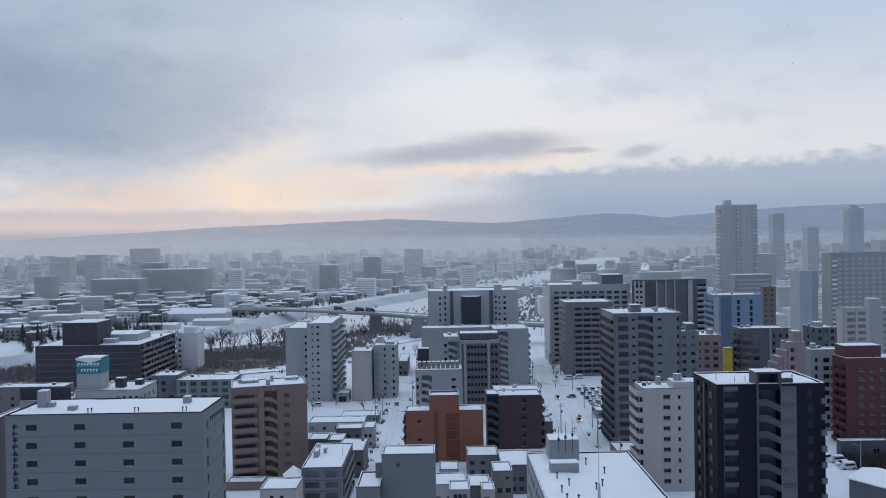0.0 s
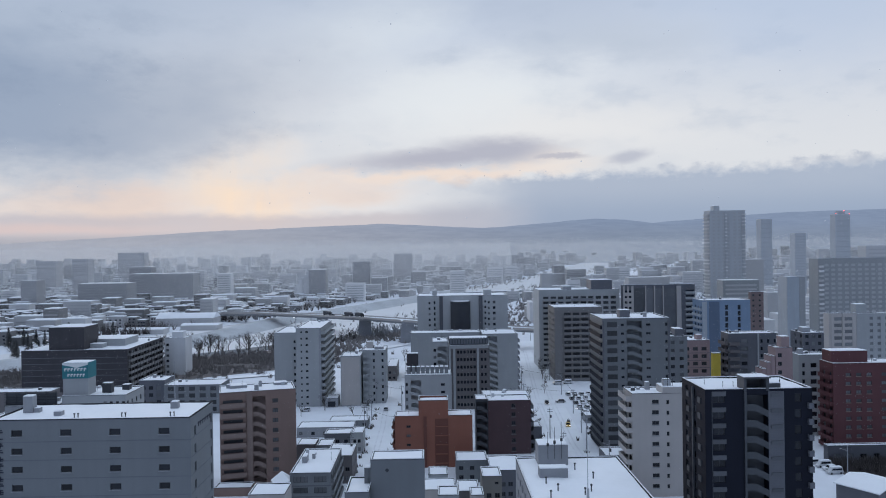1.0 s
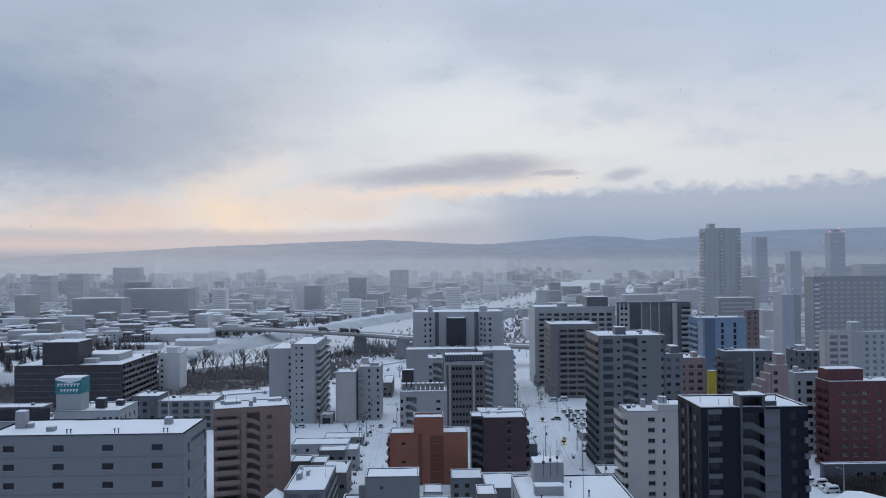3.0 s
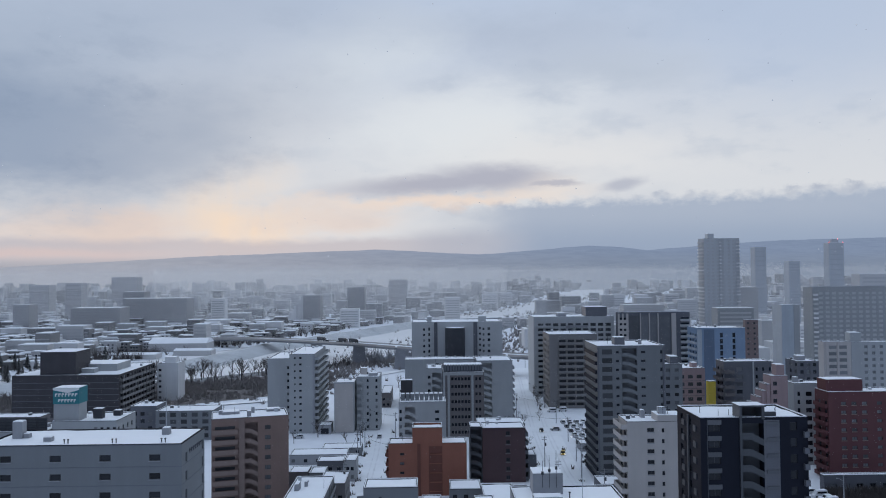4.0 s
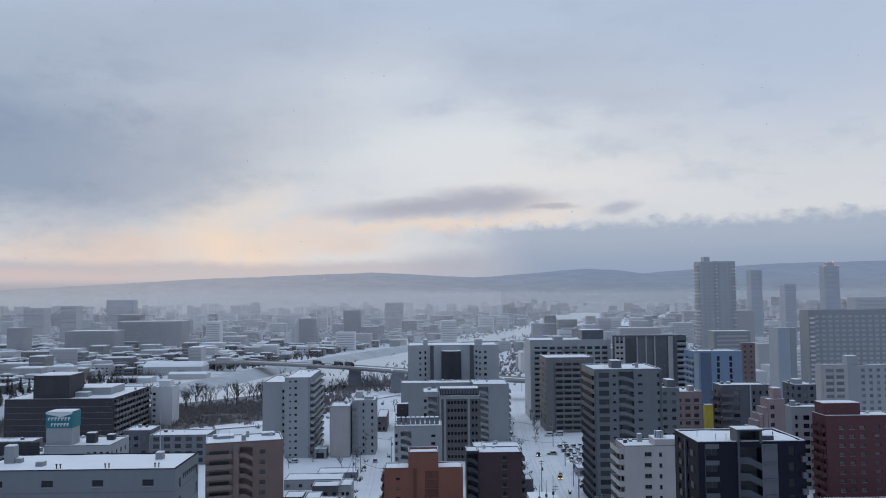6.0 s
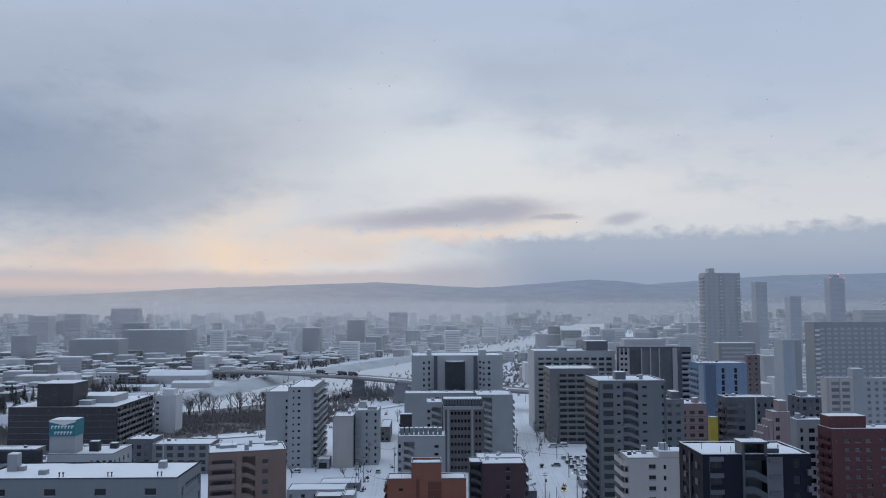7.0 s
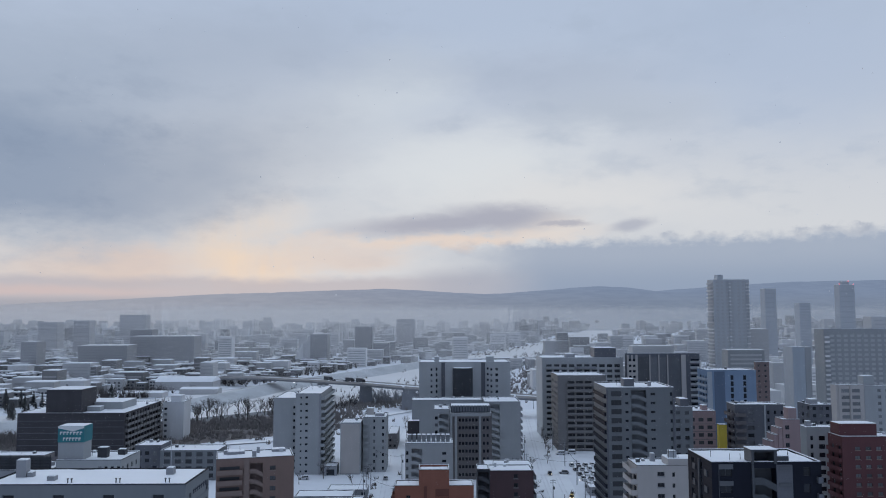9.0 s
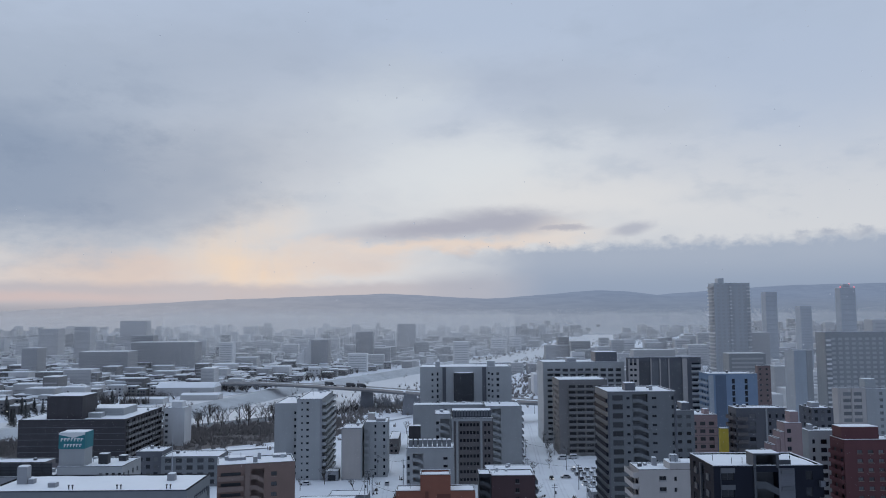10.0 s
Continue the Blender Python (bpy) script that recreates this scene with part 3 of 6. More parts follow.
def ribbon(name, line, width, z, mat, label, category):
    """A strip along a line of plan points; width in metres, or one for each point."""
    ws = width if isinstance(width, (list, tuple)) else [width] * len(line)
    left, right = [], []
    for i, (x, y) in enumerate(line):
        a, b = Vector(line[max(0, i - 1)]), Vector(line[min(len(line) - 1, i + 1)])
        t = (b - a).normalized()
        left.append((x - t.y * ws[i] / 2, y + t.x * ws[i] / 2))
        right.append((x + t.y * ws[i] / 2, y - t.x * ws[i] / 2))
    s = Shape()
    for i in range(len(line) - 1):
        s.hull([(*left[i], z - 0.04), (*right[i], z - 0.04), (*right[i + 1], z - 0.04), (*left[i + 1], z - 0.04)], [(*left[i], z), (*right[i], z), (*right[i + 1], z), (*left[i + 1], z)])
    return tagged(new(name, s.mesh(name, mat)), label, category, kind="structure")


ribbon("road_west", [(-19.5, 90), (-19.5, 300), (-21.5, 380), (-19, 470)], 10.5, 0.06, SNOW_ROAD, "narrow street of packed snow between houses", "road")
ribbon("road_east", [(45, 120), (45.5, 270), (50, 350), (63, 510), (66, 560)], [13, 14, 14, 15, 14], 0.06, SNOW_ROAD, "wide street of packed snow with tyre tracks", "road")
ribbon("road_cross", [(-160, 344), (-26, 344), (38, 343), (58, 343)], 9, 0.1, SNOW_ROAD, "cross street of packed snow", "road")
for k, off in enumerate((-4.2, -2.6, 1.6, 3.2)):
    ribbon("road_track_%d" % (k + 1), [(45 + off, 150), (45.5 + off, 270), (50 + off, 350), (63 + off, 510)], 0.55, 0.075, TRACK, "worn tyre track in packed snow", "road")
for k, off in enumerate((-1.6, 0.1)):
    ribbon("road_track_%d" % (k + 5), [(-19.5 + off, 120), (-19.5 + off, 300), (-21.5 + off, 380), (-19 + off, 468)], 0.5, 0.075, TRACK, "worn tyre track in packed snow", "road")
RIVER = [(-420, 400), (-260, 470), (-170, 580), (-105, 690), (-20, 890), (103, 1225), (178, 1390), (254, 1610), (421, 2170), (655, 2900)]
ribbon("river_bank", RIVER, [120, 130, 150, 160, 150, 120, 110, 110, 120, 130], 0.05, FAR_SNOW, "flat snow-covered river bed", "river")
ribbon("river", [(-420, 385), (-250, 430), (-140, 520), (-62, 590), (20, 700), (110, 1010), (165, 1230), (240, 1420)], [16, 18, 20, 24, 16, 12, 10, 8], 0.12, ICE, "dark grey open water of the river", "water")
ribbon("rail_yard", [(254, 1290), (361, 1520), (500, 1800), (650, 2100), (900, 2590)], [70, 90, 110, 120, 140], 0.08, SNOW, "broad snowy rail yard between city blocks", "rail yard")
ribbon("river_scrub", [(-255, 415), (-200, 430), (-150, 455), (-95, 490), (-60, 515)], [34, 56, 84, 84, 60], 0.09, SOIL, "brown scrub ground under bare brush by the river", "ground")
ribbon("levee_road", [(-330, 600), (-230, 640), (-170, 730), (-80, 900), (10, 1130), (90, 1400)], 7, 0.4, SNOW_ROAD, "snowy levee road along the river", "road")
ribbon("near_levee", [(-300, 385), (-150, 400), (-90, 425), (-70, 480), (-10, 560), (70, 640), (100, 760)], 6, 0.5, SNOW, "snowy river embankment", "embankment")


def ridge(name, profile, y, depth, mat, label, seed):
    """A long hill: profile of (x, height), rising from the plain over its depth."""
    s = Shape()
    n, k = 160, 10
    x_lo, x_hi = profile[0][0], profile[-1][0]
    px, ph = [p[0] for p in profile], [p[1] for p in profile]
    ids = []
    for j in range(k + 1):
        v = j / k
        row = []
        for i in range(n + 1):
            x = x_lo + (x_hi - x_lo) * i / n
            top = float(np.interp(x, px, ph)) + 3 * noise.noise((x * 0.006, seed, 0)) + 3 * noise.noise((x * 0.02, seed, 4))
            z = top * math.sin(v * math.pi / 2) ** 1.3 + 8 * v * (1 - v) * noise.noise((x * 0.005, v * 5, seed))
            row.append(len(s.v))
            s.v.append((x, y + depth * v, max(z, 0.02 * j)))
        ids.append(row)
    for j in range(k):
        for i in range(n):
            s.f.append((ids[j][i], ids[j][i + 1], ids[j + 1][i + 1], ids[j + 1][i]))
            s.s.append(0)
    return tagged(new(name, s.mesh(name, mat)), label, "hills", kind="structure")


HILL_LINE = [(-3200, 85), (-2300, 110), (-1690, 139), (-1215, 164), (-900, 173), (-580, 184), (-264, 193), (0, 178), (275, 161), (690, 190), (880, 206), (1036, 198), (1195, 176), (1500, 160), (3200, 140)]
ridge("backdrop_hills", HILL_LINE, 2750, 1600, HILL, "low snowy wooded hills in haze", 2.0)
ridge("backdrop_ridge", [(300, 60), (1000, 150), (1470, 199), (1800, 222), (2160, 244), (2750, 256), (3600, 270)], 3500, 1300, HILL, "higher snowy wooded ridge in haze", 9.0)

# ---- the near blocks ----
S29 = 2.91
gray = building("apartment_block", "blue-grey clad block with sparse small windows and snowy flat roof", -70.7, -39.0, 124, 12.5, 43.1, GREY_BOARD,
    rows=[("S", 3.3, 1.75, 2.70, 1.0, 4, 7.77, 14, S29, 0, GLASS), ("E", 2.0, 0.9, 1.9, 1.5, 1, 1, 14, S29, 0, GLASS), ("E", 11.0, 0.9, 1.9, 1.7, 1, 1, 14, S29, 0, GLASS)],
    bands=[("S", 43.1 - 3.55 - S29 * j, 0.1, LINE_GREY) for j in range(13)] + [("E", 43.1 - 3.55 - S29 * j, 0.1, LINE_GREY) for j in range(13)] + [("S", 42.95, 0.12, LINE_GREY)], parapet=0.35, snow_rim=False)
roof_box(gray, 2.3, 5.6, 3.9, 7.0, 43.3, 2.5, CONCRETE, "chimney")
roof_box(gray, 4.0, 5.8, 4.9, 6.8, 43.3, 0.5, CONCRETE, "plinth")
roof_box(gray, 8.6, 3.0, 9.8, 4.2, 43.3, 0.45, CONCRETE, "hatch")
roof_box(gray, 26.0, 7.6, 27.2, 8.8, 43.3, 0.8, CONCRETE, "vent_box")
s = Shape()
s.tube((26.6, 8.2, 44.1), (26.6, 8.2, 51.0), 0.05, 0.025, 5)
part("mast", s, ALU_LIGHT, gray)
for u in (12.6, 13.2, 20.2, 20.8, 28.0, 28.6):
    s = Shape()
    s.tube((u, 1.6, 42.6), (u, 1.6, 43.6), 0.1, 0.09, 6)
    s.tube((u, 1.6, 43.6), (u, 1.6, 43.75), 0.17, 0.17, 6)
    part("vent_pipe", s, DARK_METAL, gray)
for i in range(4):
    for j in range(14):
        s = SHARED.get("sill") or Shape()
        if "sill" not in SHARED:
            s.box(-0.1, -0.14, -0.12, 1.75, 0.0, -0.02)
            SHARED["sill"] = s = s.mesh("window_sill", CONCRETE)
        part("window_sill", s, None, gray, "", (3.32 + 7.77 * i, -0.002, 2.70 + S29 * j))
# facade sign: a name drawn as plain strokes
for j in range(10):
    s = Shape()
    k = rng.random()
    s.box(0, -0.06, 0.30, 0.85, 0, 0.48)
    s.box(0.05 + 0.3 * k, -0.06, 0, 0.28 + 0.3 * k, 0, 0.84)
    if j % 3 != 1:
        s.box(0.12, -0.061, 0.64, 0.74, 0, 0.78)
    if j in (4, 7, 9):
        s.box(0.02, -0.062, 0.04, 0.8, 0, 0.2)
    part("sign_stroke", s, INK, gray, "dark plain sign stroke", (1.15, -0.005, 40.8 - 1.06 * j))
for j in range(7):
    s = Shape()
    s.box(0, -0.06, 0, 0.75, 0, 0.16)
    s.box(0.25, -0.06, -0.45, 0.42, 0, 0.35)
    at, turn = place("E", 31.7, 3.8 + j * 1.05, 41.2, 0.8)
    part("sign_stroke", s, INK, gray, "dark plain sign stroke", at, turn)

brown = building("apartment_building", "ten-storey brown tiled apartment building with balconies", -62.3, -40.5, 225, 12.5, 28.0, BROWN_TILE, turn=radians(15),
    rows=[("S", 15.0, 1.6, 1.1, 1.2, 1, 1, 9, 2.9, 1, CURTAIN), ("S", 1.0, 5.5, 1.7, 0.9, 1, 1, 9, 2.9, 3, DIM_GLASS), ("E", 2, 1.5, 1.2, 1.4, 3, 3.8, 9, 2.9, 1)],
    balconies=[("S", 0.2, 7.3, 0.6, 9, 2.9, 1.1, 1.15, BROWN_PALE)], stairs=[(9.4, 13.0, 0.4, 9, 2.9, BROWN_PALE)],
    panels=[("S", 7.6, 9.2, 0, 27.8, 0.35, BROWN_PALE)] + [("S", 15.0, 16.7, 0.75 + 2.9 * j, 1.05 + 2.9 * j, 0.12, BROWN_PALE) for j in range(9)])
roof_box(brown, 10.0, 2.5, 11.2, 3.6, 28.0, 1.4, CONCRETE, "vent_box")
roof_box(brown, 3.0, 7.0, 8.0, 11.0, 28.0, 0.7, CONCRETE)
roof_box(brown, 11.5, 8.0, 12.4, 9.0, 28.0, 1.6, CONCRETE, "chimney")
roof_box(brown, 16.0, 8.5, 20.0, 11.5, 28.0, 0.6, CONCRETE)

ST = [42.7 - 2.9 * (j + 1) for j in range(14)]
dark = building("apartment_tower", "black tiled fourteen-storey apartment tower with grey outdoor stair", 49.1, 68.7, 140, 13, 43.0, BLACK_TILE,
    rows=[("S", 1.5, 2.1, 2.9, 1.7, 1, 1, 14, 2.9, 1, GLASS), ("S", 12.2, 1.6, 2.9, 1.2, 1, 1, 14, 2.9, 1, GLASS), ("S", 16.4, 1.2, 2.9, 1.5, 1, 1, 14, 2.9, 0, GLASS), ("W", 5.0, 1.4, 2.9, 1.5, 2, 4.5, 14, 2.9, 1)],
    stairs=[(7.5, 11.5, 1.4, 14, 2.9, GREY_PANEL)],
    balconies=[("S", 18.7, 19.6, z - 0.2, 1, 2.9, 0.7, 0.9, DARK_WALL) for z in ST],
    panels=[("S", 1.3, 3.8, z + 2.05, z + 2.9, 0.12, LIGHT_PANEL) for z in ST] + [("S", 12.0, 14.1, z + 1.85, z + 2.5, 0.28, LIGHT_PANEL) for z in ST]
        + [("S", 11.55, 14.4, 0, 42.6, 0.1, DARK_WALL), ("S", 7.1, 7.5, 0, 42.6, 0.3, GREY_PANEL), ("S", 1.2, 1.32, 0, 42.6, 0.05, GREY_PANEL)]
        + [("W", 2.2, 3.6, z + 0.3, z + 1.4, 0.18, GREY_PANEL) for z in ST] + [("W", 8.6, 10.0, z + 0.3, z + 1.4, 0.18, GREY_PANEL) for z in ST]
        + [("W", 6.0, 6.5, 0, 42.6, 0.3, GREY_PANEL)])
s = Shape()
s.box(7.06, -0.34, 42.72, 7.5, 3.0, 45.0)
s.box(11.2, -0.12, 42.72, 11.7, 3.0, 45.0)
s.box(7.5, 2.7, 42.7, 11.2, 3.0, 45.0)
s.box(6.9, -0.4, 45.0, 11.9, 3.3, 45.25)
part("stair_head", s, GREY_PANEL, dark, "open grey stair head on the roof")
part("snow_cap", snow_slab(4.8, 3.5, 0.14, 0, 3), SNOW, dark, "", (7.0, -0.3, 45.26))
roof_box(dark, 11.9, 0.8, 14.2, 2.4, 43.0, 0.9, GREY_PANEL, "vent_box")
for u, v in ((2.0, 6.0), (4.4, 3.0), (6.4, 3.2), (13.0, 7.5), (15.4, 4.0), (16.4, 6.0)):
    s = Shape()
    s.tube((u, v, 42.2), (u, v, 44.0), 0.05, 0.05, 5)
    part("roof_post", s, DARK_METAL, dark)
for z in ST:
    s = Shape()
    s.box(8.4, 1.9, z + 2.0, 8.75, 2.1, z + 2.15)
    part("stair_lamp", s, LAMP_WHITE, dark, "small lit white stair lamp")

white_r = building("apartment_building", "off-white ten-storey apartment building with side balconies", 54.2, 70.0, 212, 10, 28.4, WHITE_WALL,
    rows=[("S", 5.5, 1.9, 2.4, 1.1, 1, 1, 9, 2.9, 1, GLASS), ("S", 9.5, 0.75, 2.2, 1.15, 1, 1, 9, 2.9, 0, GLASS), ("W", 1.0, 3.0, 0.5, 1.9, 2, 4.4, 9, 2.9, 1)],
    balconies=[("W", 0.1, 9.6, 0.4, 10, 2.9, 1.6, 1.2, WHITE_WALL)],
    panels=[("S", 5.4, 7.5, 2.15 + 2.9 * j, 2.35 + 2.9 * j, 0.1, CONCRETE) for j in range(9)])
roof_box(white_r, 8.4, -0.02, 15.8, 6.0, 28.2, 1.9, WHITE_WALL)
roof_box(white_r, 5.4, 6.0, 6.6, 7.4, 28.6, 1.9, CONCRETE, "chimney")
roof_box(white_r, 9.2, 1.4, 11.2, 3.4, 31.0, 0.9, ALU_LIGHT, "water_tank")
for u in (8.9, 10.2, 11.5):
    s = Shape()
    s.tube((u, 1.0, 29.9), (u, 1.0, 32.4), 0.07, 0.07, 5)
    part("frame_post", s, DARK_METAL, white_r)
s = Shape()
s.box(8.8, 0.94, 32.0, 11.6, 1.06, 32.12)
part("frame_rail", s, DARK_METAL, white_r)

flat_roof = building("office_building", "broad low office building under an even snowy flat roof", 17.0, 38.6, 118, 46, 24.6, CONCRETE,
    rows=[("E", 3, 2.0, 1.2, 1.6, 10, 4.2, 7, 3.3, 1), ("W", 3, 2.0, 1.2, 1.6, 10, 4.2, 7, 3.3, 1)], parapet=0.45)
roof_box(flat_roof, 4.1, 40.4, 10.2, 45.2, 24.8, 3.9, CONCRETE)
roof_box(flat_roof, 3.2, 32.0, 8.7, 34.6, 24.8, 1.5, CONCRETE, "plant_box")
for u, v in ((11.0, 37.3), (5.5, 24.2), (3.9, 28.4), (3.6, 20.4), (10.0, 21.6), (11.5, 23.5), (5.7, 15.1), (3.8, 15.8), (13.4, 31.0)):
    s = Shape()
    s.tube((u, v, 24.2), (u, v, 25.6), 0.13, 0.11, 6)
    s.tube((u, v, 25.6), (u, v, 25.85), 0.24, 0.2, 6)
    part("vent_pipe", s, DARK_METAL, flat_roof)
s = Shape()
s.tube((9.4, 16.1, 24.2), (9.4, 16.1, 27.4), 0.3, 0.22, 8)
s.tube((9.4, 16.1, 27.4), (9.4, 16.1, 43.5), 0.07, 0.035, 6)
part("mast", s, ALU_LIGHT, flat_roof, "tall thin grey roof mast")
for k, u in enumerate((6.0, 7.4, 8.8)):
    s = Shape()
    s.tube((u, 40.0, 26.0), (u, 40.0, 31.5 + k), 0.06, 0.045, 6)
    s.tube((u, 40.0, 28.6 + 0.5 * k), (u, 40.0, 29.2 + 0.5 * k), 0.26, 0.26, 8)
    part("antenna", s, DARK_METAL, flat_roof)

blank = building("office_building", "windowless blue-grey rendered building with stepped roof", -12.6, -2.2, 150, 6.5, 28.6, GREY_BOARD, parapet=0.35)
low_wing = building("office_building", "low blue-grey wing with snowy terrace roof", -17.2, -12.65, 146, 10, 23.6, GREY_BOARD, rows=[("S", 0.8, 1.2, 2, 1.4, 2, 2, 6, 3.0, 1)], parapet=0.5)
roof_box(low_wing, 3.2, 6.0, 4.5, 8.0, 23.9, 2.6, GREY_BOARD, "stair_hood")
s = Shape()
s.tube((3.2, -0.1, 26.6), (3.2, 0.0, 26.6), 0.35, 0.35, 10)
part("vent_cover", s, DARK_METAL, blank)

small_win = building("apartment_building", "four-storey grey building with brown shutters and snowy roof", -37.6, -27.1, 200, 24, 11.7, MID_WALL,
    rows=[("S", 0.8, 3.8, 0.9, 1.5, 1, 1, 4, 2.8, 3), ("S", 6.2, 3.2, 0.9, 1.5, 1, 1, 4, 2.8, 2, CURTAIN), ("E", 1.5, 1.5, 0.9, 1.5, 6, 3.8, 4, 2.8, 1)],
    bands=[("S", 2.7 + 2.8 * j, 0.25, DARK_WALL) for j in range(3)], balconies=[("E", 1.0, 22.5, 0.5, 4, 2.8, 0.7, 0.9, MID_WALL)])
roof_box(small_win, 1.6, 9.5, 2.8, 13.0, 11.9, 1.5, CONCRETE, "chimney")
roof_box(small_win, 3.6, 14.0, 4.4, 15.0, 11.9, 1.0, CONCRETE, "vent_box")

# orange building and its neighbour
orange = building("apartment_building", "orange-red tiled six-storey building with stepped roof", -12.6, 11.8, 244, 8, 16.3, ORANGE,
    rows=[("S", 3.6, 1.3, 1.0, 0.8, 1, 1, 6, 2.9, 1), ("W", 1.0, 1.6, 1.0, 1.3, 2, 3.2, 5, 2.9, 1)],
    balconies=[("W", 0.8, 7.0, 0.6, 5, 2.9, 0.9, 1.1, ORANGE_DARK)],
    panels=[("S", 12.8, 16.6, 1.2 + 2.9 * j, 1.45 + 2.9 * j, 0.3, ORANGE) for j in range(5)] + [("S", 12.6, 16.8, 0, 16.2, 0.04, ORANGE_DARK), ("S", 9.0, 10.0, 0, 16.2, 0.25, ORANGE_DARK)], parapet=0.7)
roof_box(orange, 7.5, -0.12, 16.8, 7.6, 16.3, 4.2, ORANGE, "stair_tower")
s = Shape()
for a in ((7.5, -0.12, 16.8, 0.3), (7.5, 7.3, 16.8, 7.6), (7.5, 0.3, 7.8, 7.3), (16.5, 0.3, 16.8, 7.3)):
    s.box(a[0], a[1], 20.5, a[2], a[3], 21.1)
part("parapet", s, ORANGE, orange)
s = Shape()
for a in ((7.44, -0.18, 16.86, 0.34), (7.44, 7.26, 16.86, 7.66), (7.44, 0.34, 7.84, 7.26), (16.46, 0.34, 16.86, 7.26)):
    s.box(a[0], a[1], 21.104, a[2], a[3], 21.2)
part("coping", s, COPING, orange, "thin dark metal coping")
s = Shape()
for a in ((7.5, -0.1, 16.8, 0.12), (7.5, 7.4, 16.8, 7.6), (7.5, 0.12, 7.66, 7.4), (16.64, 0.12, 16.8, 7.4)):
    s.box(a[0], a[1], 21.204, a[2], a[3], 21.36)
part("snow_cap", s, SNOW, orange)
maroon = building("apartment_building", "dark maroon tiled building beside a street", 17.8, 32.0, 258, 10, 17.9, MAROON,
    rows=[("S", 7.8, 1.3, 1.0, 1.3, 1, 1, 6, 2.9, 1), ("E", 1.2, 1.5, 1.0, 1.4, 2, 4.5, 6, 2.9, 1)],
    balconies=[("E", 0.3, 9.4, 0.6, 6, 2.9, 1.0, 1.1, LIGHT_PANEL)], panels=[("S", 7.6, 9.3, 0.65 + 2.9 * j, 0.95 + 2.9 * j, 0.15, BROWN_GREY) for j in range(6)])
stair_m = building("stair_tower", "open dark steel stair tower beside a maroon building", 13.7, 17.7, 258, 8, 18.4, DARK_METAL, stairs=[(0.3, 3.7, 0.4, 6, 2.9, GREY_PANEL)], category="stair tower")

# mid complex
grid_off = building("office_building", "grey-brown office building with rows of small windows", 6.2, 23.6, 329, 14, 27.2, BROWN_GREY,
    rows=[("S", 3.5 + 1.4 * i, 1.0, 1.4, 1.3, 1, 1, 8, 3.2, 0, GLASS) for i in range(6)] + [("S", 13.7, 0.9, 1.4, 1.3, 2, 1.5, 8, 3.2, 0, GLASS)],
    panels=[("S", 0.0, 0.9, 0, 27.2, 0.4, PALE_WALL), ("S", 1.9, 2.9, 0, 27.2, 0.4, PALE_WALL), ("S", 12.0, 12.9, 0, 27.2, 0.4, PALE_WALL), ("S", 0.9, 17.0, 26.0, 27.2, 0.3, PALE_WALL)])
roof_box(grid_off, 0.5, 3, 17, 12, 27.4, 2.4, DARK_METAL, "plant_room")
for i in range(14):
    s = Shape()
    s.box(0.7 + i * 1.18, 2.6, 27.6, 1.5 + i * 1.18, 2.9, 30.2)
    part("plant_screen_panel", s, LINE_GREY, grid_off)
left_wing = building("apartment_building", "pale grey wing with open outdoor stairs", -0.6, 6.0, 331, 14, 28.7, PALE_WALL, rows=[("S", 0.4, 1.2, 1.2, 1.3, 1, 1, 9, 2.9, 1)], stairs=[(2.2, 6.0, 0.6, 9, 2.9, PALE_WALL)])
r_block = building("apartment_building", "pale grey slab block with snowy roof and outdoor stairs", 22.9, 39.6, 365, 20, 27.8, PALE_WALL,
    rows=[("E", 1.0, 1.6, 1.0, 1.4, 5, 3.6, 9, 2.9, 1)], stairs=[(1.2, 7.0, 0.5, 9, 2.9, PALE_WALL)], balconies=[("E", 0.4, 19.0, 0.6, 9, 2.9, 1.0, 1.1, CONCRETE)],
    panels=[("S", 8.7, 16.7, 2.6, 27.8, 0.12, PALE_WALL)], parapet=0.9)
back_slab = building("apartment_building", "long pale grey block with snow-topped parapets", -11.2, 22.6, 376, 12, 27.4, PALE_WALL, rows=[("S", 15.0, 1.4, 1.0, 1.4, 3, 3.2, 9, 2.9, 1)], parapet=1.2)
gray_stair = building("apartment_building", "grey seven-storey building with outdoor stairs and roof units", -11.5, 6.7, 300, 12, 19.8, PALE_WALL,
    rows=[("S", 14.0, 1.6, 1.0, 1.0, 1, 1, 6, 2.9, 1), ("E", 1, 1.4, 1, 1.4, 3, 3.4, 6, 2.9, 1), ("S", 0.3, 0.9, 1.0, 1.4, 1, 1, 6, 2.9, 0)], stairs=[(2.4, 6.4, 0.4, 6, 2.9, PALE_WALL)], parapet=0.8)
for i in range(9):
    roof_box(gray_stair, 0.8 + i * 1.85, 4.0, 2.2 + i * 1.85, 6.5, 20.0, 2.3, MID_WALL, "condenser_unit")
roof_box(gray_stair, 0.6, 8.6, 5.2, 11.2, 20.0, 7.0, HOTEL_BLACK, "water_tank_house")

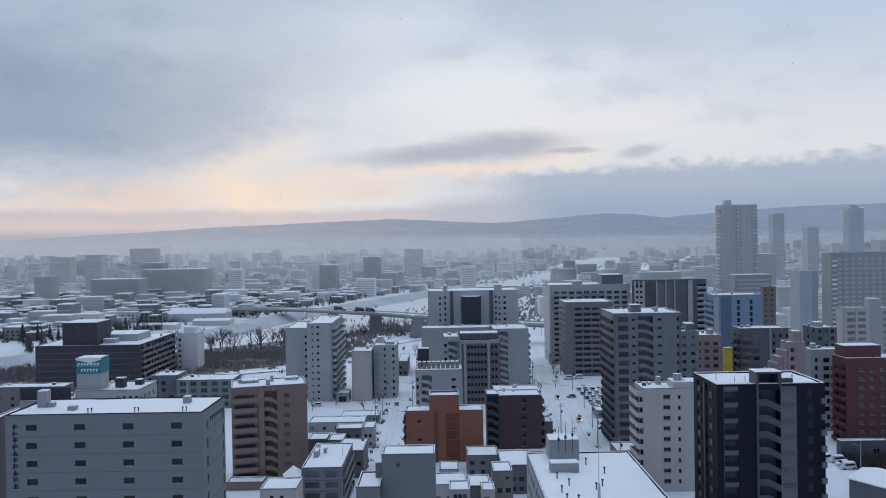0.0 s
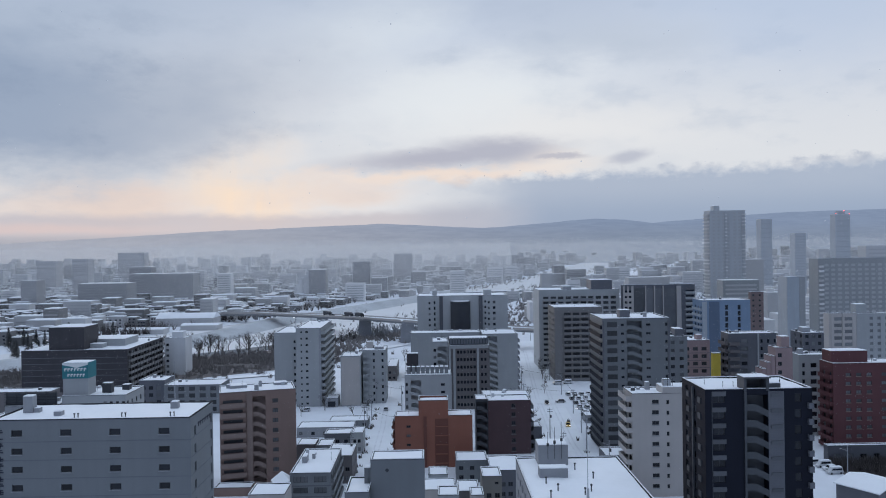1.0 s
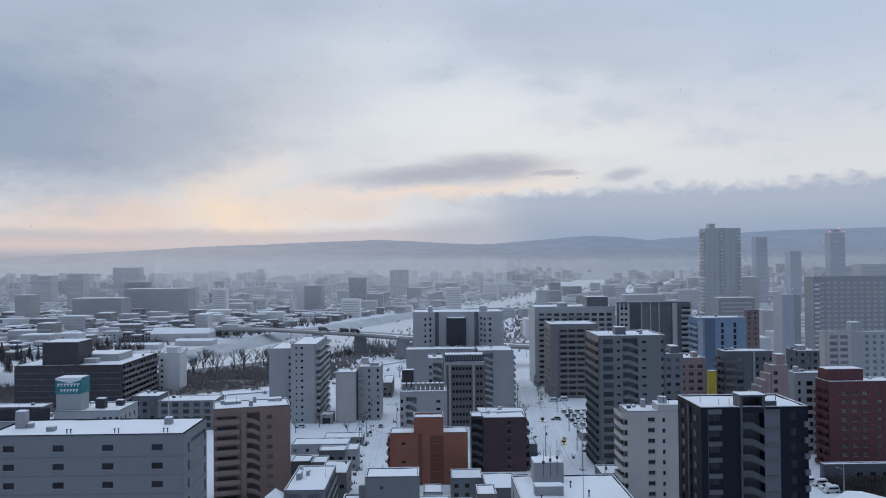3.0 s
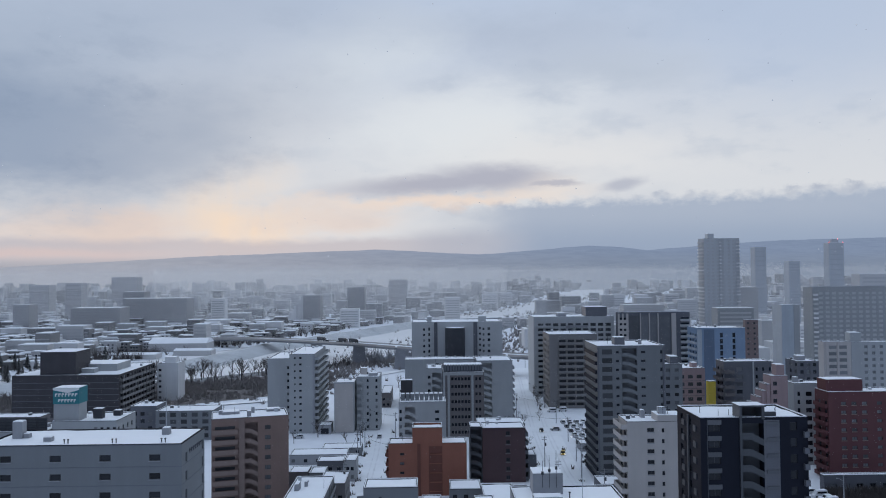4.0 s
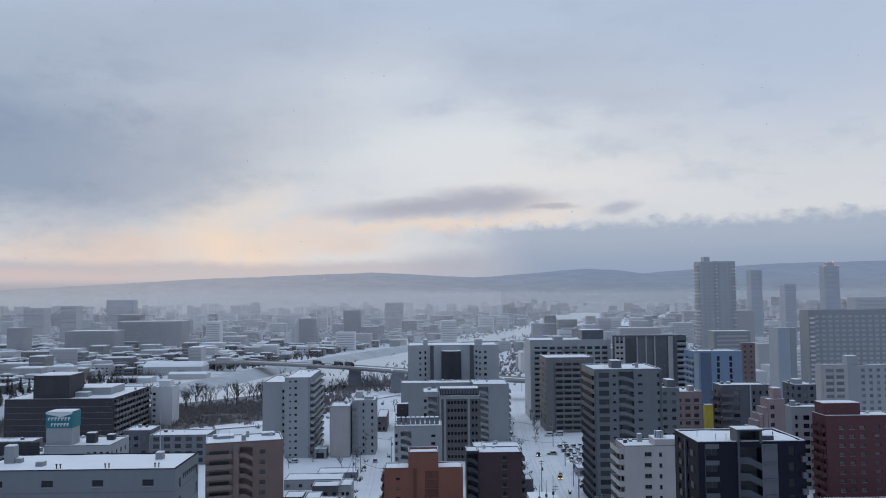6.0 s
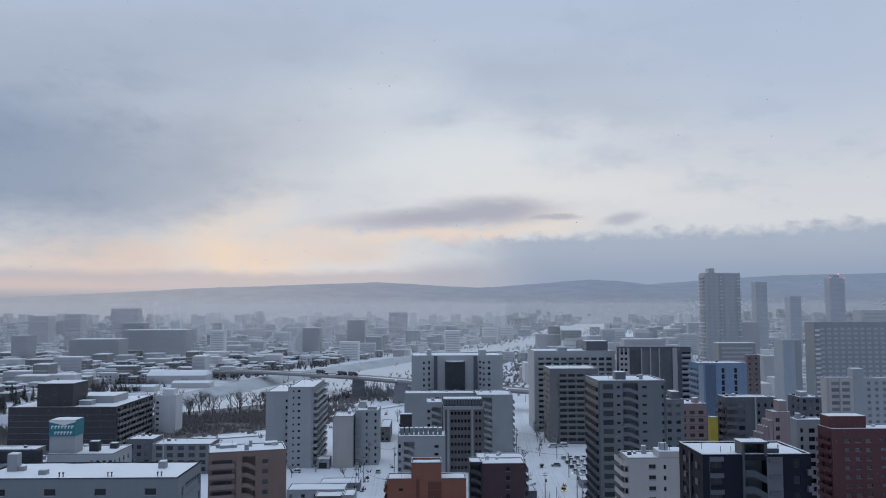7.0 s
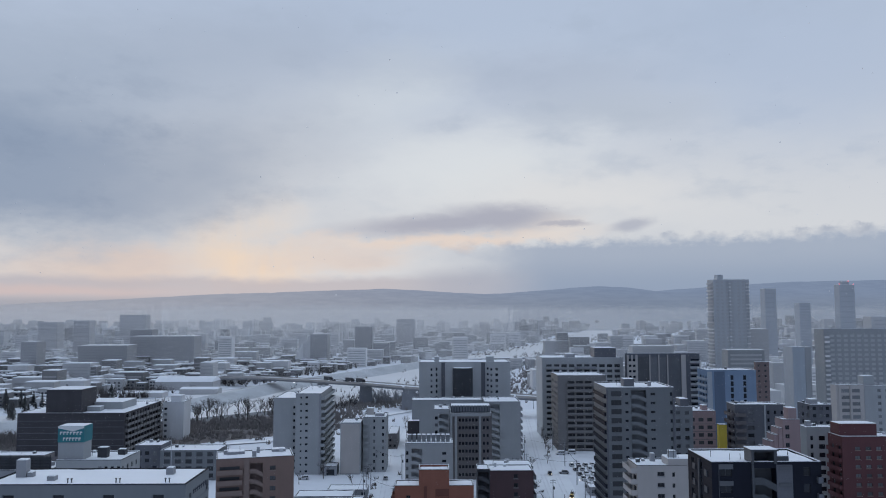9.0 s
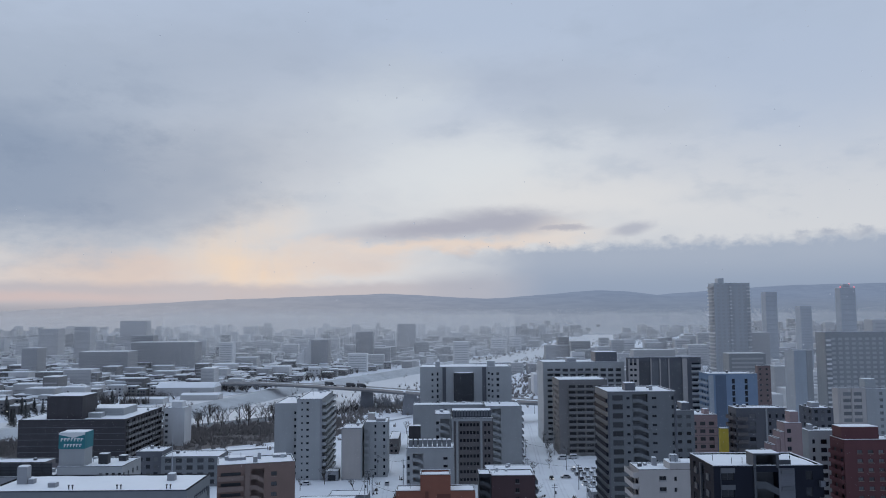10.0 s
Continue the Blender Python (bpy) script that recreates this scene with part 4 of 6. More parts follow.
h_white = building("apartment_building", "white fifteen-storey twin-wing apartment building", -8.4, 39.0, 406, 25, 43.4, TWIN_WALL,
    rows=[("S", 5.9, 1.0, 1.4, 1.2, 1, 1, 14, 2.9, 0), ("S", 8.6, 0.9, 1.4, 1.6, 1, 1, 14, 2.9, 0, GLASS), ("S", 35.2, 0.9, 1.4, 1.6, 1, 1, 14, 2.9, 0, GLASS), ("S", 37.0, 1.0, 1.4, 1.2, 1, 1, 14, 2.9, 0), ("S", 39.6, 1.4, 1.4, 1.4, 1, 1, 14, 2.9, 0)],
    panels=[("S", 11.6, 13.4, 0, 43.3, 0.3, DARK_WALL), ("S", 32.2, 34.2, 0, 43.3, 0.3, DARK_WALL)],
    balconies=[("S", 9.7, 11.4, 0.9, 14, 2.9, 0.9, 1.1, TWIN_WALL), ("S", 34.4, 36.6, 0.9, 14, 2.9, 0.9, 1.1, TWIN_WALL)], parapet=0.7)
roof_box(h_white, 8.0, 2, 10.4, 6, 43.6, 2.6, TWIN_WALL, "lift_house")
roof_box(h_white, 35.0, 2, 39.0, 6, 43.6, 2.6, TWIN_WALL, "lift_house")
s = Shape()
ring = [(22.6 - 5.2 * math.cos(i * math.pi / 14), -5.2 * math.sin(i * math.pi / 14) - 0.02) for i in range(15)]
s.hull([(x, y, 0) for x, y in ring], [(x, y, 40.6) for x, y in ring])
core = part("round_core", s, DARK_METAL, h_white, "dark curved glazed core")
s = Shape()
s.hull([(22.6 + (x - 22.6) * 0.94, y * 0.94, 40.61) for x, y in ring], [(22.6 + (x - 22.6) * 0.9, y * 0.9, 40.85) for x, y in ring])
part("snow_cap", s, SNOW, core)

apt_a = building("apartment_building", "pale grey slab with blank end wall beside a river", -71.1, -60.6, 346, 30, 31.9, PALE_WALL, rows=[("S", 8.6, 0.9, 1.2, 1.2, 1, 1, 11, 2.9, 0), ("W", 2, 1.6, 1.2, 1.4, 7, 3.9, 10, 2.9, 1)])
apt_b = building("apartment_building", "pale grey twelve-storey slab with balconies along its side", -60.4, -49.4, 340, 36, 34.4, PALE_WALL,
    rows=[("S", 2.0, 0.7, 1.0, 0.8, 1, 1, 12, 2.85, 0, GLASS), ("S", 4.2, 1.1, 1.0, 0.9, 1, 1, 12, 2.85, 0, GLASS), ("E", 1, 2.4, 0.8, 1.8, 9, 3.9, 11, 2.9, 1)],
    balconies=[("E", 0.5, 35.5, 0.5, 12, 2.85, 1.6, 1.15, PALE_WALL)], panels=[("S", 10.1, 11.0, 0, 34.3, 0.05, CONCRETE)])
pair_a = building("apartment_building", "narrow white eight-storey building with blank wall", -41.0, -32.3, 340, 14, 21.9, PALE_WALL, panels=[("S", 0.4, 8.3, 0.5, 21.4, 0.1, WHITE_WALL)])
pair_b = building("apartment_building", "pale grey eight-storey building with open balconies", -31.8, -21.6, 345, 16, 23.6, PALE_WALL,
    rows=[("S", 4.6, 0.8, 1.0, 1.3, 1, 1, 8, 2.9, 0), ("S", 8.4, 0.9, 1.0, 1.3, 1, 1, 8, 2.9, 0), ("E", 1.0, 1.5, 1.0, 1.4, 4, 3.7, 8, 2.9, 1)], balconies=[("S", 0.2, 2.4, 0.6, 8, 2.9, 1.0, 1.1, PALE_WALL)], panels=[("S", 3.0, 4.2, 0, 23.5, 0.2, PALE_WALL)])
roof_box(pair_b, 1.0, 9, 4.0, 12, 23.8, 2.6, WHITE_WALL)
roof_box(pair_b, 5.0, 4, 9.0, 8, 23.8, 0.9, CONCRETE)

# east side of the wide street
bld_a = building("apartment_tower", "dark grey tiled fifteen-storey apartment tower", 56.1, 78.6, 257, 20, 44.7, BLD_GREY,
    rows=[("S", 1.6, 3.4, 1.3, 1.7, 1, 1, 15, 2.9, 2, DIM_GLASS), ("S", 6.2, 1.1, 1.6, 0.8, 1, 1, 15, 2.9, 0, GLASS), ("S", 14.6, 1.5, 1.6, 0.8, 1, 1, 15, 2.9, 1, GLASS), ("S", 21.0, 0.8, 1.4, 1.2, 1, 1, 15, 2.9, 0, GLASS)],
    stairs=[(8.2, 13.2, 0.6, 15, 2.9, BLD_GREY)],
    balconies=[("W", 0.4, 19.0, 0.8, 15, 2.9, 0.6, 1.1, BLACK_TILE)], panels=[("S", 0, 0.5, 0, 44.1, 0.2, DARK_WALL), ("S", 21.9, 22.5, 0, 44.1, 0.2, DARK_WALL)])
roof_box(bld_a, 7.0, 5, 10.5, 9, 44.9, 2.2, DARK_WALL)
roof_box(bld_a, 15.5, 6, 16.5, 7, 44.9, 1.2, CONCRETE, "vent_box")
bld_ar = building("apartment_building", "grey apartment building behind a taller tower", 84.0, 91.0, 277, 14, 36.0, MID_WALL, rows=[("S", 1.0, 1.5, 1.4, 1.2, 2, 3.2, 12, 2.9, 1)])
roof_box(bld_ar, 3.5, 3, 6.5, 8, 36.2, 2.2, DARK_WALL)
bld_b = building("apartment_building", "brownish grey apartment block with long balconies", 61.6, 86.0, 394, 22, 37.4, BLOCK_GREY,
    rows=[("S", 5.0, 3.4, 1.1, 1.7, 4, 4.4, 12, 2.9, 2, DIM_GLASS), ("W", 2, 2, 1.1, 1.5, 4, 4.6, 12, 2.9, 1)], balconies=[("S", 4.6, 23.0, 0.5, 12, 2.9, 0.9, 1.1, BLOCK_GREY)], panels=[("S", 0, 3.9, 0, 37.3, 0.15, BLOCK_GREY)])
bld_b2 = building("apartment_building", "tall grey apartment block with snow-lined roof", 59.0, 104.0, 432, 25, 44.0, TWIN_WALL,
    rows=[("S", 2.4, 3.0, 1.1, 1.6, 10, 4.2, 14, 2.9, 1, DIM_GLASS)], balconies=[("S", 2.0, 10.5, 0.5, 14, 2.9, 1.1, 1.1, TWIN_WALL), ("S", 18, 30, 0.5, 14, 2.9, 1.0, 1.1, CONCRETE)], parapet=0.9)
roof_box(bld_b2, 30, 4, 42, 16, 44.2, 5.0, DARK_WALL)
roof_box(bld_b2, 14, 4, 19, 10, 44.2, 1.6, CONCRETE)
strip = building("office_building", "dark glazed office block with white vertical fins", 103.3, 142.5, 420, 5, 46.8, DARK_WALL,
    rows=[("S", a, b - a, 1.0, 44.0, 1, 1, 1, 1, 3, CURTAIN) for a, b in ((5.9, 11.8), (12.7, 16.6), (17.5, 21.3), (22.2, 28.9))] + [("S", 0.9, 1.4, 1.4, 1.2, 2, 2.2, 15, 2.95, 0, GLASS), ("S", 34.4, 4.4, 1.2, 1.4, 1, 1, 15, 2.95, 1)],
    panels=[("S", a, a + 0.6, 0, 46.2, 0.5, WHITE_WALL) for a in (11.9, 16.75, 21.5)] + [("S", 29.1, 31.6, 0, 46.2, 0.5, WHITE_WALL)]
        + [("S", a, b, 0, 46.2, 0.12, WHITE_WALL) for a, b in ((0.0, 0.88), (2.32, 3.08), (4.52, 5.7))] + [("S", u, u + 1.44, 2.62 + 2.95 * j, 4.38 + 2.95 * j, 0.1, WHITE_WALL) for u in (0.88, 3.08) for j in range(14)],
    balconies=[("S", 34.0, 39.0, 0.6, 15, 2.95, 0.8, 1.1, PALE_WALL)])
blue = building("hotel_building", "bright blue panelled hotel with snowy roof", 132.4, 156.3, 380, 14, 40.9, BLUE_WALL,
    rows=[("S", 11.4, 1.5, 0.8, 2.3, 1, 1, 13, 2.95, 0, GLASS), ("S", 17.6, 1.5, 0.8, 2.3, 1, 1, 13, 2.95, 0, GLASS), ("W", 1, 1.6, 1.2, 1.4, 3, 4, 13, 2.95, 1)],
    panels=[("S", 0, 2.4, 0, 40.3, 0.12, BLUE_PALE), ("S", 3.4, 8.6, 0, 40.3, 0.1, BLUE_DEEP)], balconies=[("W", 0.4, 13, 0.6, 13, 2.95, 0.8, 1.1, BLUE_PALE)], parapet=0.4)
pink = building("apartment_building", "pinkish rendered apartment building", 97.0, 108.1, 302, 14, 31.3, PINK_WALL, rows=[("S", 1.0, 2.0, 1.2, 1.4, 3, 3.4, 10, 2.9, 1, DIM_GLASS)], bands=[("S", 6.0 + 2.9 * j, 0.2, BROWN_GREY) for j in range(8)])
roof_box(pink, 7.0, 3, 9.0, 6, 31.5, 1.6, PINK_WALL)
yellow = building("sign_tower", "narrow bright yellow painted tower wall", 105.0, 107.8, 290, 2.5, 27.8, YELLOW, category="sign tower", parapet=0.2)
dk_brown = building("apartment_building", "dark brown apartment building with slanted stair walls", 114.7, 133.4, 300, 8.3, 33.9, DARK_WALL,
    rows=[("S", 5.0, 2.4, 1.2, 1.5, 1, 1, 11, 2.9, 1), ("S", 12.5, 0.9, 1.2, 1.4, 3, 2.6, 11, 2.9, 0), ("W", 0.8, 1.4, 1.2, 1.4, 2, 4.2, 11, 2.9, 1)], balconies=[("W", 0.4, 7.9, 0.6, 11, 2.9, 1.2, 1.1, BROWN_GREY), ("S", 0.2, 4.0, 0.6, 11, 2.9, 1.0, 1.1, BROWN_GREY)], panels=[("S", 11.3, 11.9, 0, 34.1, 0.2, PALE_WALL)])
dk_brown2 = building("apartment_building", "dark grey apartment building with snowy roof", 149.6, 158.2, 312, 11, 32.3, DARK_WALL, rows=[("S", 1.0, 1.4, 1.2, 1.4, 3, 2.6, 11, 2.9, 1), ("W", 1.0, 1.6, 1.2, 1.4, 2, 4.5, 11, 2.9, 1)])
roof_box(dk_brown2, 2, 4, 5, 8, 32.4, 1.6, CONCRETE)
terrace = building("apartment_building", "pinkish grey building stepping down in snowy terraces", 116.2, 122.0, 262, 6, 33.5, PINK_WALL, rows=[("S", 0.8, 1.4, 1.2, 1.4, 1, 1, 11, 2.9, 1)])
for i in range(4):
    building("apartment_wing", "stepped pinkish grey wing with snowy terrace", 115.2 - 1.35 * (i + 1) + 1.0 - 0.15, 115.2 - 1.35 * i + 0.83, 262 + 0.4 * i, 6, 30.6 - 2.2 * i, PINK_WALL, parapet=0.4, category="building")
roof_box(terrace, 2.6, 1.5, 5.4, 5.0, 33.7, 3.4, PINK_WALL)
gb = building("apartment_building", "blue-grey apartment building with dark windows", 130.3, 141.5, 275, 7, 28.9, PALE_WALL,
    rows=[("S", 1.2, 1.0, 1.3, 1.5, 1, 1, 10, 2.9, 0, GLASS), ("S", 4.2, 2.2, 1.2, 1.6, 1, 1, 10, 2.9, 1, GLASS), ("S", 8.2, 1.2, 1.3, 1.4, 1, 1, 10, 2.9, 0, GLASS)])
roof_box(gb, 1.5, 3, 3.0, 5, 29.1, 1.6, CONCRETE)
red = building("apartment_building", "dark red tiled ten-storey apartment building", 132.2, 156.0, 255, 9, 28.9, RED_TILE,
    rows=[("S", 4.2, 1.7, 1.4, 1.1, 3, 3.5, 9, 2.9, 1, CURTAIN), ("S", 16.2, 1.7, 1.4, 1.1, 2, 3.5, 9, 2.9, 1, CURTAIN), ("W", 1.0, 1.5, 1.2, 1.4, 2, 4.2, 9, 2.9, 1)],
    panels=[("S", 4.1, 6.0, 1.15 + 2.9 * j, 1.38 + 2.9 * j, 0.12, BROWN_PALE) for j in range(9)] + [("S", 7.6, 9.5, 1.15 + 2.9 * j, 1.38 + 2.9 * j, 0.12, BROWN_PALE) for j in range(9)] + [("S", 11.1, 13.0, 1.15 + 2.9 * j, 1.38 + 2.9 * j, 0.12, BROWN_PALE) for j in range(9)],
    balconies=[("W", 0.4, 8.6, 0.6, 9, 2.9, 0.9, 1.1, RED_TILE)])
roof_box(red, 0.6, 2.6, 13.0, 8.4, 29.1, 3.6, RED_TILE)
whi = building("apartment_building", "white apartment building with open galleries", 179.8, 192.4, 350, 5, 36.4, WHITE_WALL, rows=[("S", 2.4, 3.6, 1.2, 1.6, 2, 4.8, 12, 2.9, 1, HAZED_PANE)], panels=[("S", 1.0, 2.0, 0, 36.4, 0.3, WHITE_WALL), ("S", 6.2, 7.0, 0, 36.4, 0.3, WHITE_WALL)])
whi2 = building("apartment_building", "pale grey-green apartment building", 193.6, 216.7, 352, 6, 35.9, PALE_WALL, rows=[("S", 6.0, 1.6, 1.2, 1.4, 5, 3.6, 13, 2.9, 1, HAZED_PANE)])
roof_box(whi2, 0.3, 1, 5.2, 5.6, 36.0, 4.2, PALE_WALL)
bluish = building("office_building", "pale blue blank slab tower", 202.2, 212.6, 440, 12, 49.1, BLUE_PALE, panels=[("S", 7.0, 10.4, 0, 49.2, 0.2, SLAB_GREY)], parapet=0.4)
brown_mid = building("apartment_building", "reddish brown apartment building among towers", 178.0, 185.2, 432, 3.2, 41.3, FADED_BRICK, rows=[("S", 0.9, 1.2, 1.2, 1.1, 2, 3.6, 14, 2.9, 1, DIM_GLASS)])
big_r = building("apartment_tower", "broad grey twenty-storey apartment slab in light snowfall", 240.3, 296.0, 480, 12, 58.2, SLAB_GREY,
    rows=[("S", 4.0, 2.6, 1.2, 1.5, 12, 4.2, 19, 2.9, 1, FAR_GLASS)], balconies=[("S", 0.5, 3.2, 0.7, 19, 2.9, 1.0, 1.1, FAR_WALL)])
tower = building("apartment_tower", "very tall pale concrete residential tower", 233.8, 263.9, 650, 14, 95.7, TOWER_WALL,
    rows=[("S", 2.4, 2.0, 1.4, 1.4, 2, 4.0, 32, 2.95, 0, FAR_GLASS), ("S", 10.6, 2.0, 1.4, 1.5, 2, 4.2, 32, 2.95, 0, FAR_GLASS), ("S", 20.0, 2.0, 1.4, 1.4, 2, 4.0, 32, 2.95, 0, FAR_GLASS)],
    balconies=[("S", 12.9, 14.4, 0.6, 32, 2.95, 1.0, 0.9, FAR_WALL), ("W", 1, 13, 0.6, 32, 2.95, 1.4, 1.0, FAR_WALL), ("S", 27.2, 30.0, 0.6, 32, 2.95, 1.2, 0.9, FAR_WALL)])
roof_box(tower, 4.5, 3, 9.5, 10, 95.9, 4.0, TOWER_WALL)

# west side
hotel = building("hotel_building", "charcoal black hotel with balcony grid and snowy roof", -201.0, -149.7, 380, 50, 21.3, HOTEL_BLACK,
    rows=[("E", 2.0 + 4.0 * i, 2.6, 1.0, 1.9, 1, 1, 7, 2.9, 1) for i in range(12)], balconies=[("E", 1.6 + 4.0 * i, 4.9 + 4.0 * i, 0.6, 7, 2.9, 1.3, 1.1, BLOCK_GREY) for i in range(12)], parapet=0.7, bands=[("S", 3.0 + 2.9 * j, 0.22, DARK_WALL) for j in range(6)])
roof_box(hotel, 12.8, 1.5, 29.8, 18, 21.5, 10.9, HOTEL_BLACK)
roof_box(hotel, 24.5, 16, 44.0, 34, 21.5, 3.2, PALE_WALL, "roof_hall")
roof_box(hotel, 25.5, 8, 36.0, 13, 21.5, 1.8, PALE_WALL, "roof_hall")
sign_low = building("clinic_building", "pale low-rise clinic with snowy roof", -104.3, -86.5, 218, 14, 29.3, PALE_WALL, rows=[("S", 11.6, 0.9, 3, 1.4, 4, 1.7, 9, 2.9, 0), ("E", 1.2, 1.0, 26.0, 1.4, 4, 3.2, 1, 1, 0, GLASS)])
tank = roof_box(sign_low, 0.0, 1.0, 7.0, 6.0, 29.5, 4.6, PALE_WALL, "sign_base")
s = Shape()
s.box(-0.1, 0.8, 34.0, 7.1, 6.2, 38.4)
board = part("sign_box", s, [TEAL], sign_low, "weathered teal rooftop sign box")
for za, zb, mt in ((37.2, 38.42, SIGN_WHITE),):
    s = Shape()
    s.hull([(-0.12, 0.76, 37.9), (4, 0.76, 37.0), (7.12, 0.76, 37.9), (7.12, 0.78, 37.9), (4, 0.78, 37.0), (-0.12, 0.78, 37.9)], [(-0.12, 0.76, 38.4), (4, 0.76, 38.4), (7.12, 0.76, 38.4), (7.12, 0.78, 38.4), (4, 0.78, 38.4), (-0.12, 0.78, 38.4)])
    part("sign_crest", s, mt, board)
for j, (z, n, a, wd) in enumerate(((36.1, 7, 0.5, 0.66), (34.5, 6, 1.4, 0.6))):
    for i in range(n):
        s = Shape()
        s.box(a + i * (wd + 0.25), 0.72, z, a + i * (wd + 0.25) + wd * 0.4, 0.79, z + 0.85)
        s.box(a + i * (wd + 0.25) + wd * 0.4, 0.72, z + 0.5, a + i * (wd + 0.25) + wd, 0.79, z + 0.85)
        part("sign_stroke", s, SIGN_WHITE, board)
part("snow_cap", snow_slab(7.0, 5.2, 0.12, 0, 2), SNOW, sign_low, "", (0, 0.9, 38.42))
roof_box(sign_low, 9.4, 4.5, 12.0, 6.5, 29.5, 2.4, DARK_METAL, "condenser_unit")
roof_box(sign_low, 13.5, 8.5, 15.5, 10.5, 29.5, 1.2, DARK_METAL, "condenser_unit")
frame_bld = building("parking_building", "low building carrying a dark steel lattice screen", -119.0, -105.0, 216, 12, 27.0, CONCRETE, category="building")
for j in range(5):
    s = Shape()
    s.box(-0.3, 0.3, 27.2 + j * 0.75, 14.2, 0.45, 27.45 + j * 0.75)
    part("screen_rail", s, DARK_METAL, frame_bld)
s = Shape()
s.box(-0.2, 0.9, 27.0, 14.0, 1.0, 30.6)
part("screen_net", s, GREY_PANEL, frame_bld, "dark netting behind the steel lattice")
for i in range(6):
    s = Shape()
    s.box(i * 2.75, 0.5, 27.0, i * 2.75 + 0.2, 0.7, 31.0)
    part("screen_post", s, DARK_METAL, frame_bld)
slab_w = building("apartment_building", "white narrow slab building with small side windows", -149.2, -137.9, 432, 12, 20.5, PAINT_WHITE, rows=[("S", 0.6, 1.6, 1.2, 1.3, 1, 1, 6, 3.0, 1)], panels=[("S", 3.0, 11.3, 0, 20.4, 0.1, PAINT_WHITE)])
roof_box(slab_w, 3, 3, 9, 9, 20.6, 3.0, PAINT_WHITE)
low_gray = building("shop_building", "low grey commercial building with flat snowy roof", -114.7, -90.6, 330, 14, 12.2, MID_WALL, rows=[("S", 1.5, 2.6, 1.0, 1.8, 5, 4.5, 4, 2.9, 1, DIM_GLASS)])
building("shop_building", "low dark building beside a hotel", -126.0, -115.0, 332, 12, 14.0, DARK_WALL, rows=[("S", 1.0, 1.8, 1.0, 1.6, 3, 3.2, 4, 3.0, 1)])

# ---- low houses and shops between the towers ----


def low(label, x0, x1, y, d, h, wall, rows=(), category="house", parapet=0.35, name="house"):
    return building(name, label, x0, x1, y, d, h, wall, rows=rows, category=category, parapet=parapet)


def front(w, h, n=2, ww=1.3):
    k = max(1, int(h / 2.8))
    return [("S", 0.8, ww, 0.9, 1.2, n, (w - 1.6 - ww) / max(1, n - 1), k, 2.7, 1)]


low("long flat shop building under snow", -50.8, -30.0, 285, 10, 3.6, CONCRETE, front(20.8, 3.6, 5), name="shop")
low("low flat garage under snow", -40.8, -25.8, 298, 9, 3.0, MID_WALL, front(15, 3.0, 3), name="garage", category="garage")
low("two-storey dark clad house under snow", -37.4, -28.7, 262, 7, 6.8, DARK_WALL, front(8.7, 6.8, 3))
low("two-storey pale house under snow", -28.5, -24.4, 262, 9, 7.0, PALE_WALL, front(4.1, 7.0, 2, 1.0) + [("E", 1, 1.2, 1, 1.2, 3, 2.6, 2, 2.7, 1)])
low("dark brown house under snow", -43.8, -37.9, 245, 8, 7.6, BROWN_GREY, front(5.9, 7.6, 2))
low("grey flat-roofed house under snow", -37.7, -32.8, 246, 8, 7.0, MID_WALL, front(4.9, 7.0, 2))
low("grey-brown house with dark walls", -32.4, -24.6, 229, 14, 8.2, BROWN_GREY, front(7.8, 8.2, 2) + [("E", 1, 1.4, 1, 1.2, 4, 3.2, 2, 2.7, 1)])
low("white house with broad snowy roof", -3.9, 5.3, 205, 10, 5.2, WHITE_WALL, front(9.2, 5.2, 3))
low("small pale house under snow", -2.1, 3.5, 222, 8, 4.2, PALE_WALL, front(5.6, 4.2, 2))
low("grey two-storey office with metal windows", 6.1, 15.4, 228, 10, 6.4, MID_WALL, front(9.3, 6.4, 3), name="office", category="office")
shop_i = low("dark shop with deep snow on its roof", 15.0, 24.0, 212, 15, 8.0, DARK_WALL, front(9.0, 8.0, 4), name="shop", category="shop")
low("narrow pale house beside a shop", 24.3, 28.7, 212, 15, 7.6, CONCRETE, front(4.4, 7.6, 2, 1.0))
low("beige narrow house with flat snowy roof", 11.1, 15.8, 185, 8, 14.5, BEIGE, [("S", 3.0, 0.9, 12.6, 0.6, 1, 1, 1, 1, 0), ("S", 1.0, 1.2, 1.2, 1.2, 2, 2.0, 4, 2.7, 1)])
low("grey long house with thin snow on its roof", 5.5, 11.0, 194, 9, 8.2, BROWN_GREY, front(5.7, 8.2, 2))
low("pale house with a row of windows", 0.5, 5.4, 180, 7, 11.8, PALE_WALL, [("S", 1.0, 0.9, 1.2, 1.2, 3, 1.1, 4, 2.8, 0)])
low("small cream rendered house under snow", 8.0, 11.1, 178, 6, 12.3, WHITE_WALL, [("S", 0.6, 1.2, 1.2, 1.2, 1, 1, 4, 2.8, 1)])
low("low dark workshop with flat snowy roof", 53.2, 64.3, 241, 10, 3.6, DARK_WALL, front(11, 3.6, 3), name="workshop", category="workshop")
low("maroon clad low house", 46.6, 53.6, 196, 12, 5.9, ROOF_RED, front(7, 5.9, 2))
low("white house with gently sloped snowy roof", -45.1, -36.3, 186, 9, 10.8, WHITE_WALL, [("S", 2.4, 0.9, 8.3, 0.9, 2, 2.4, 1, 1, 0), ("S", 2.4, 0.9, 1.6, 0.9, 2, 2.4, 2, 2.8, 0)])
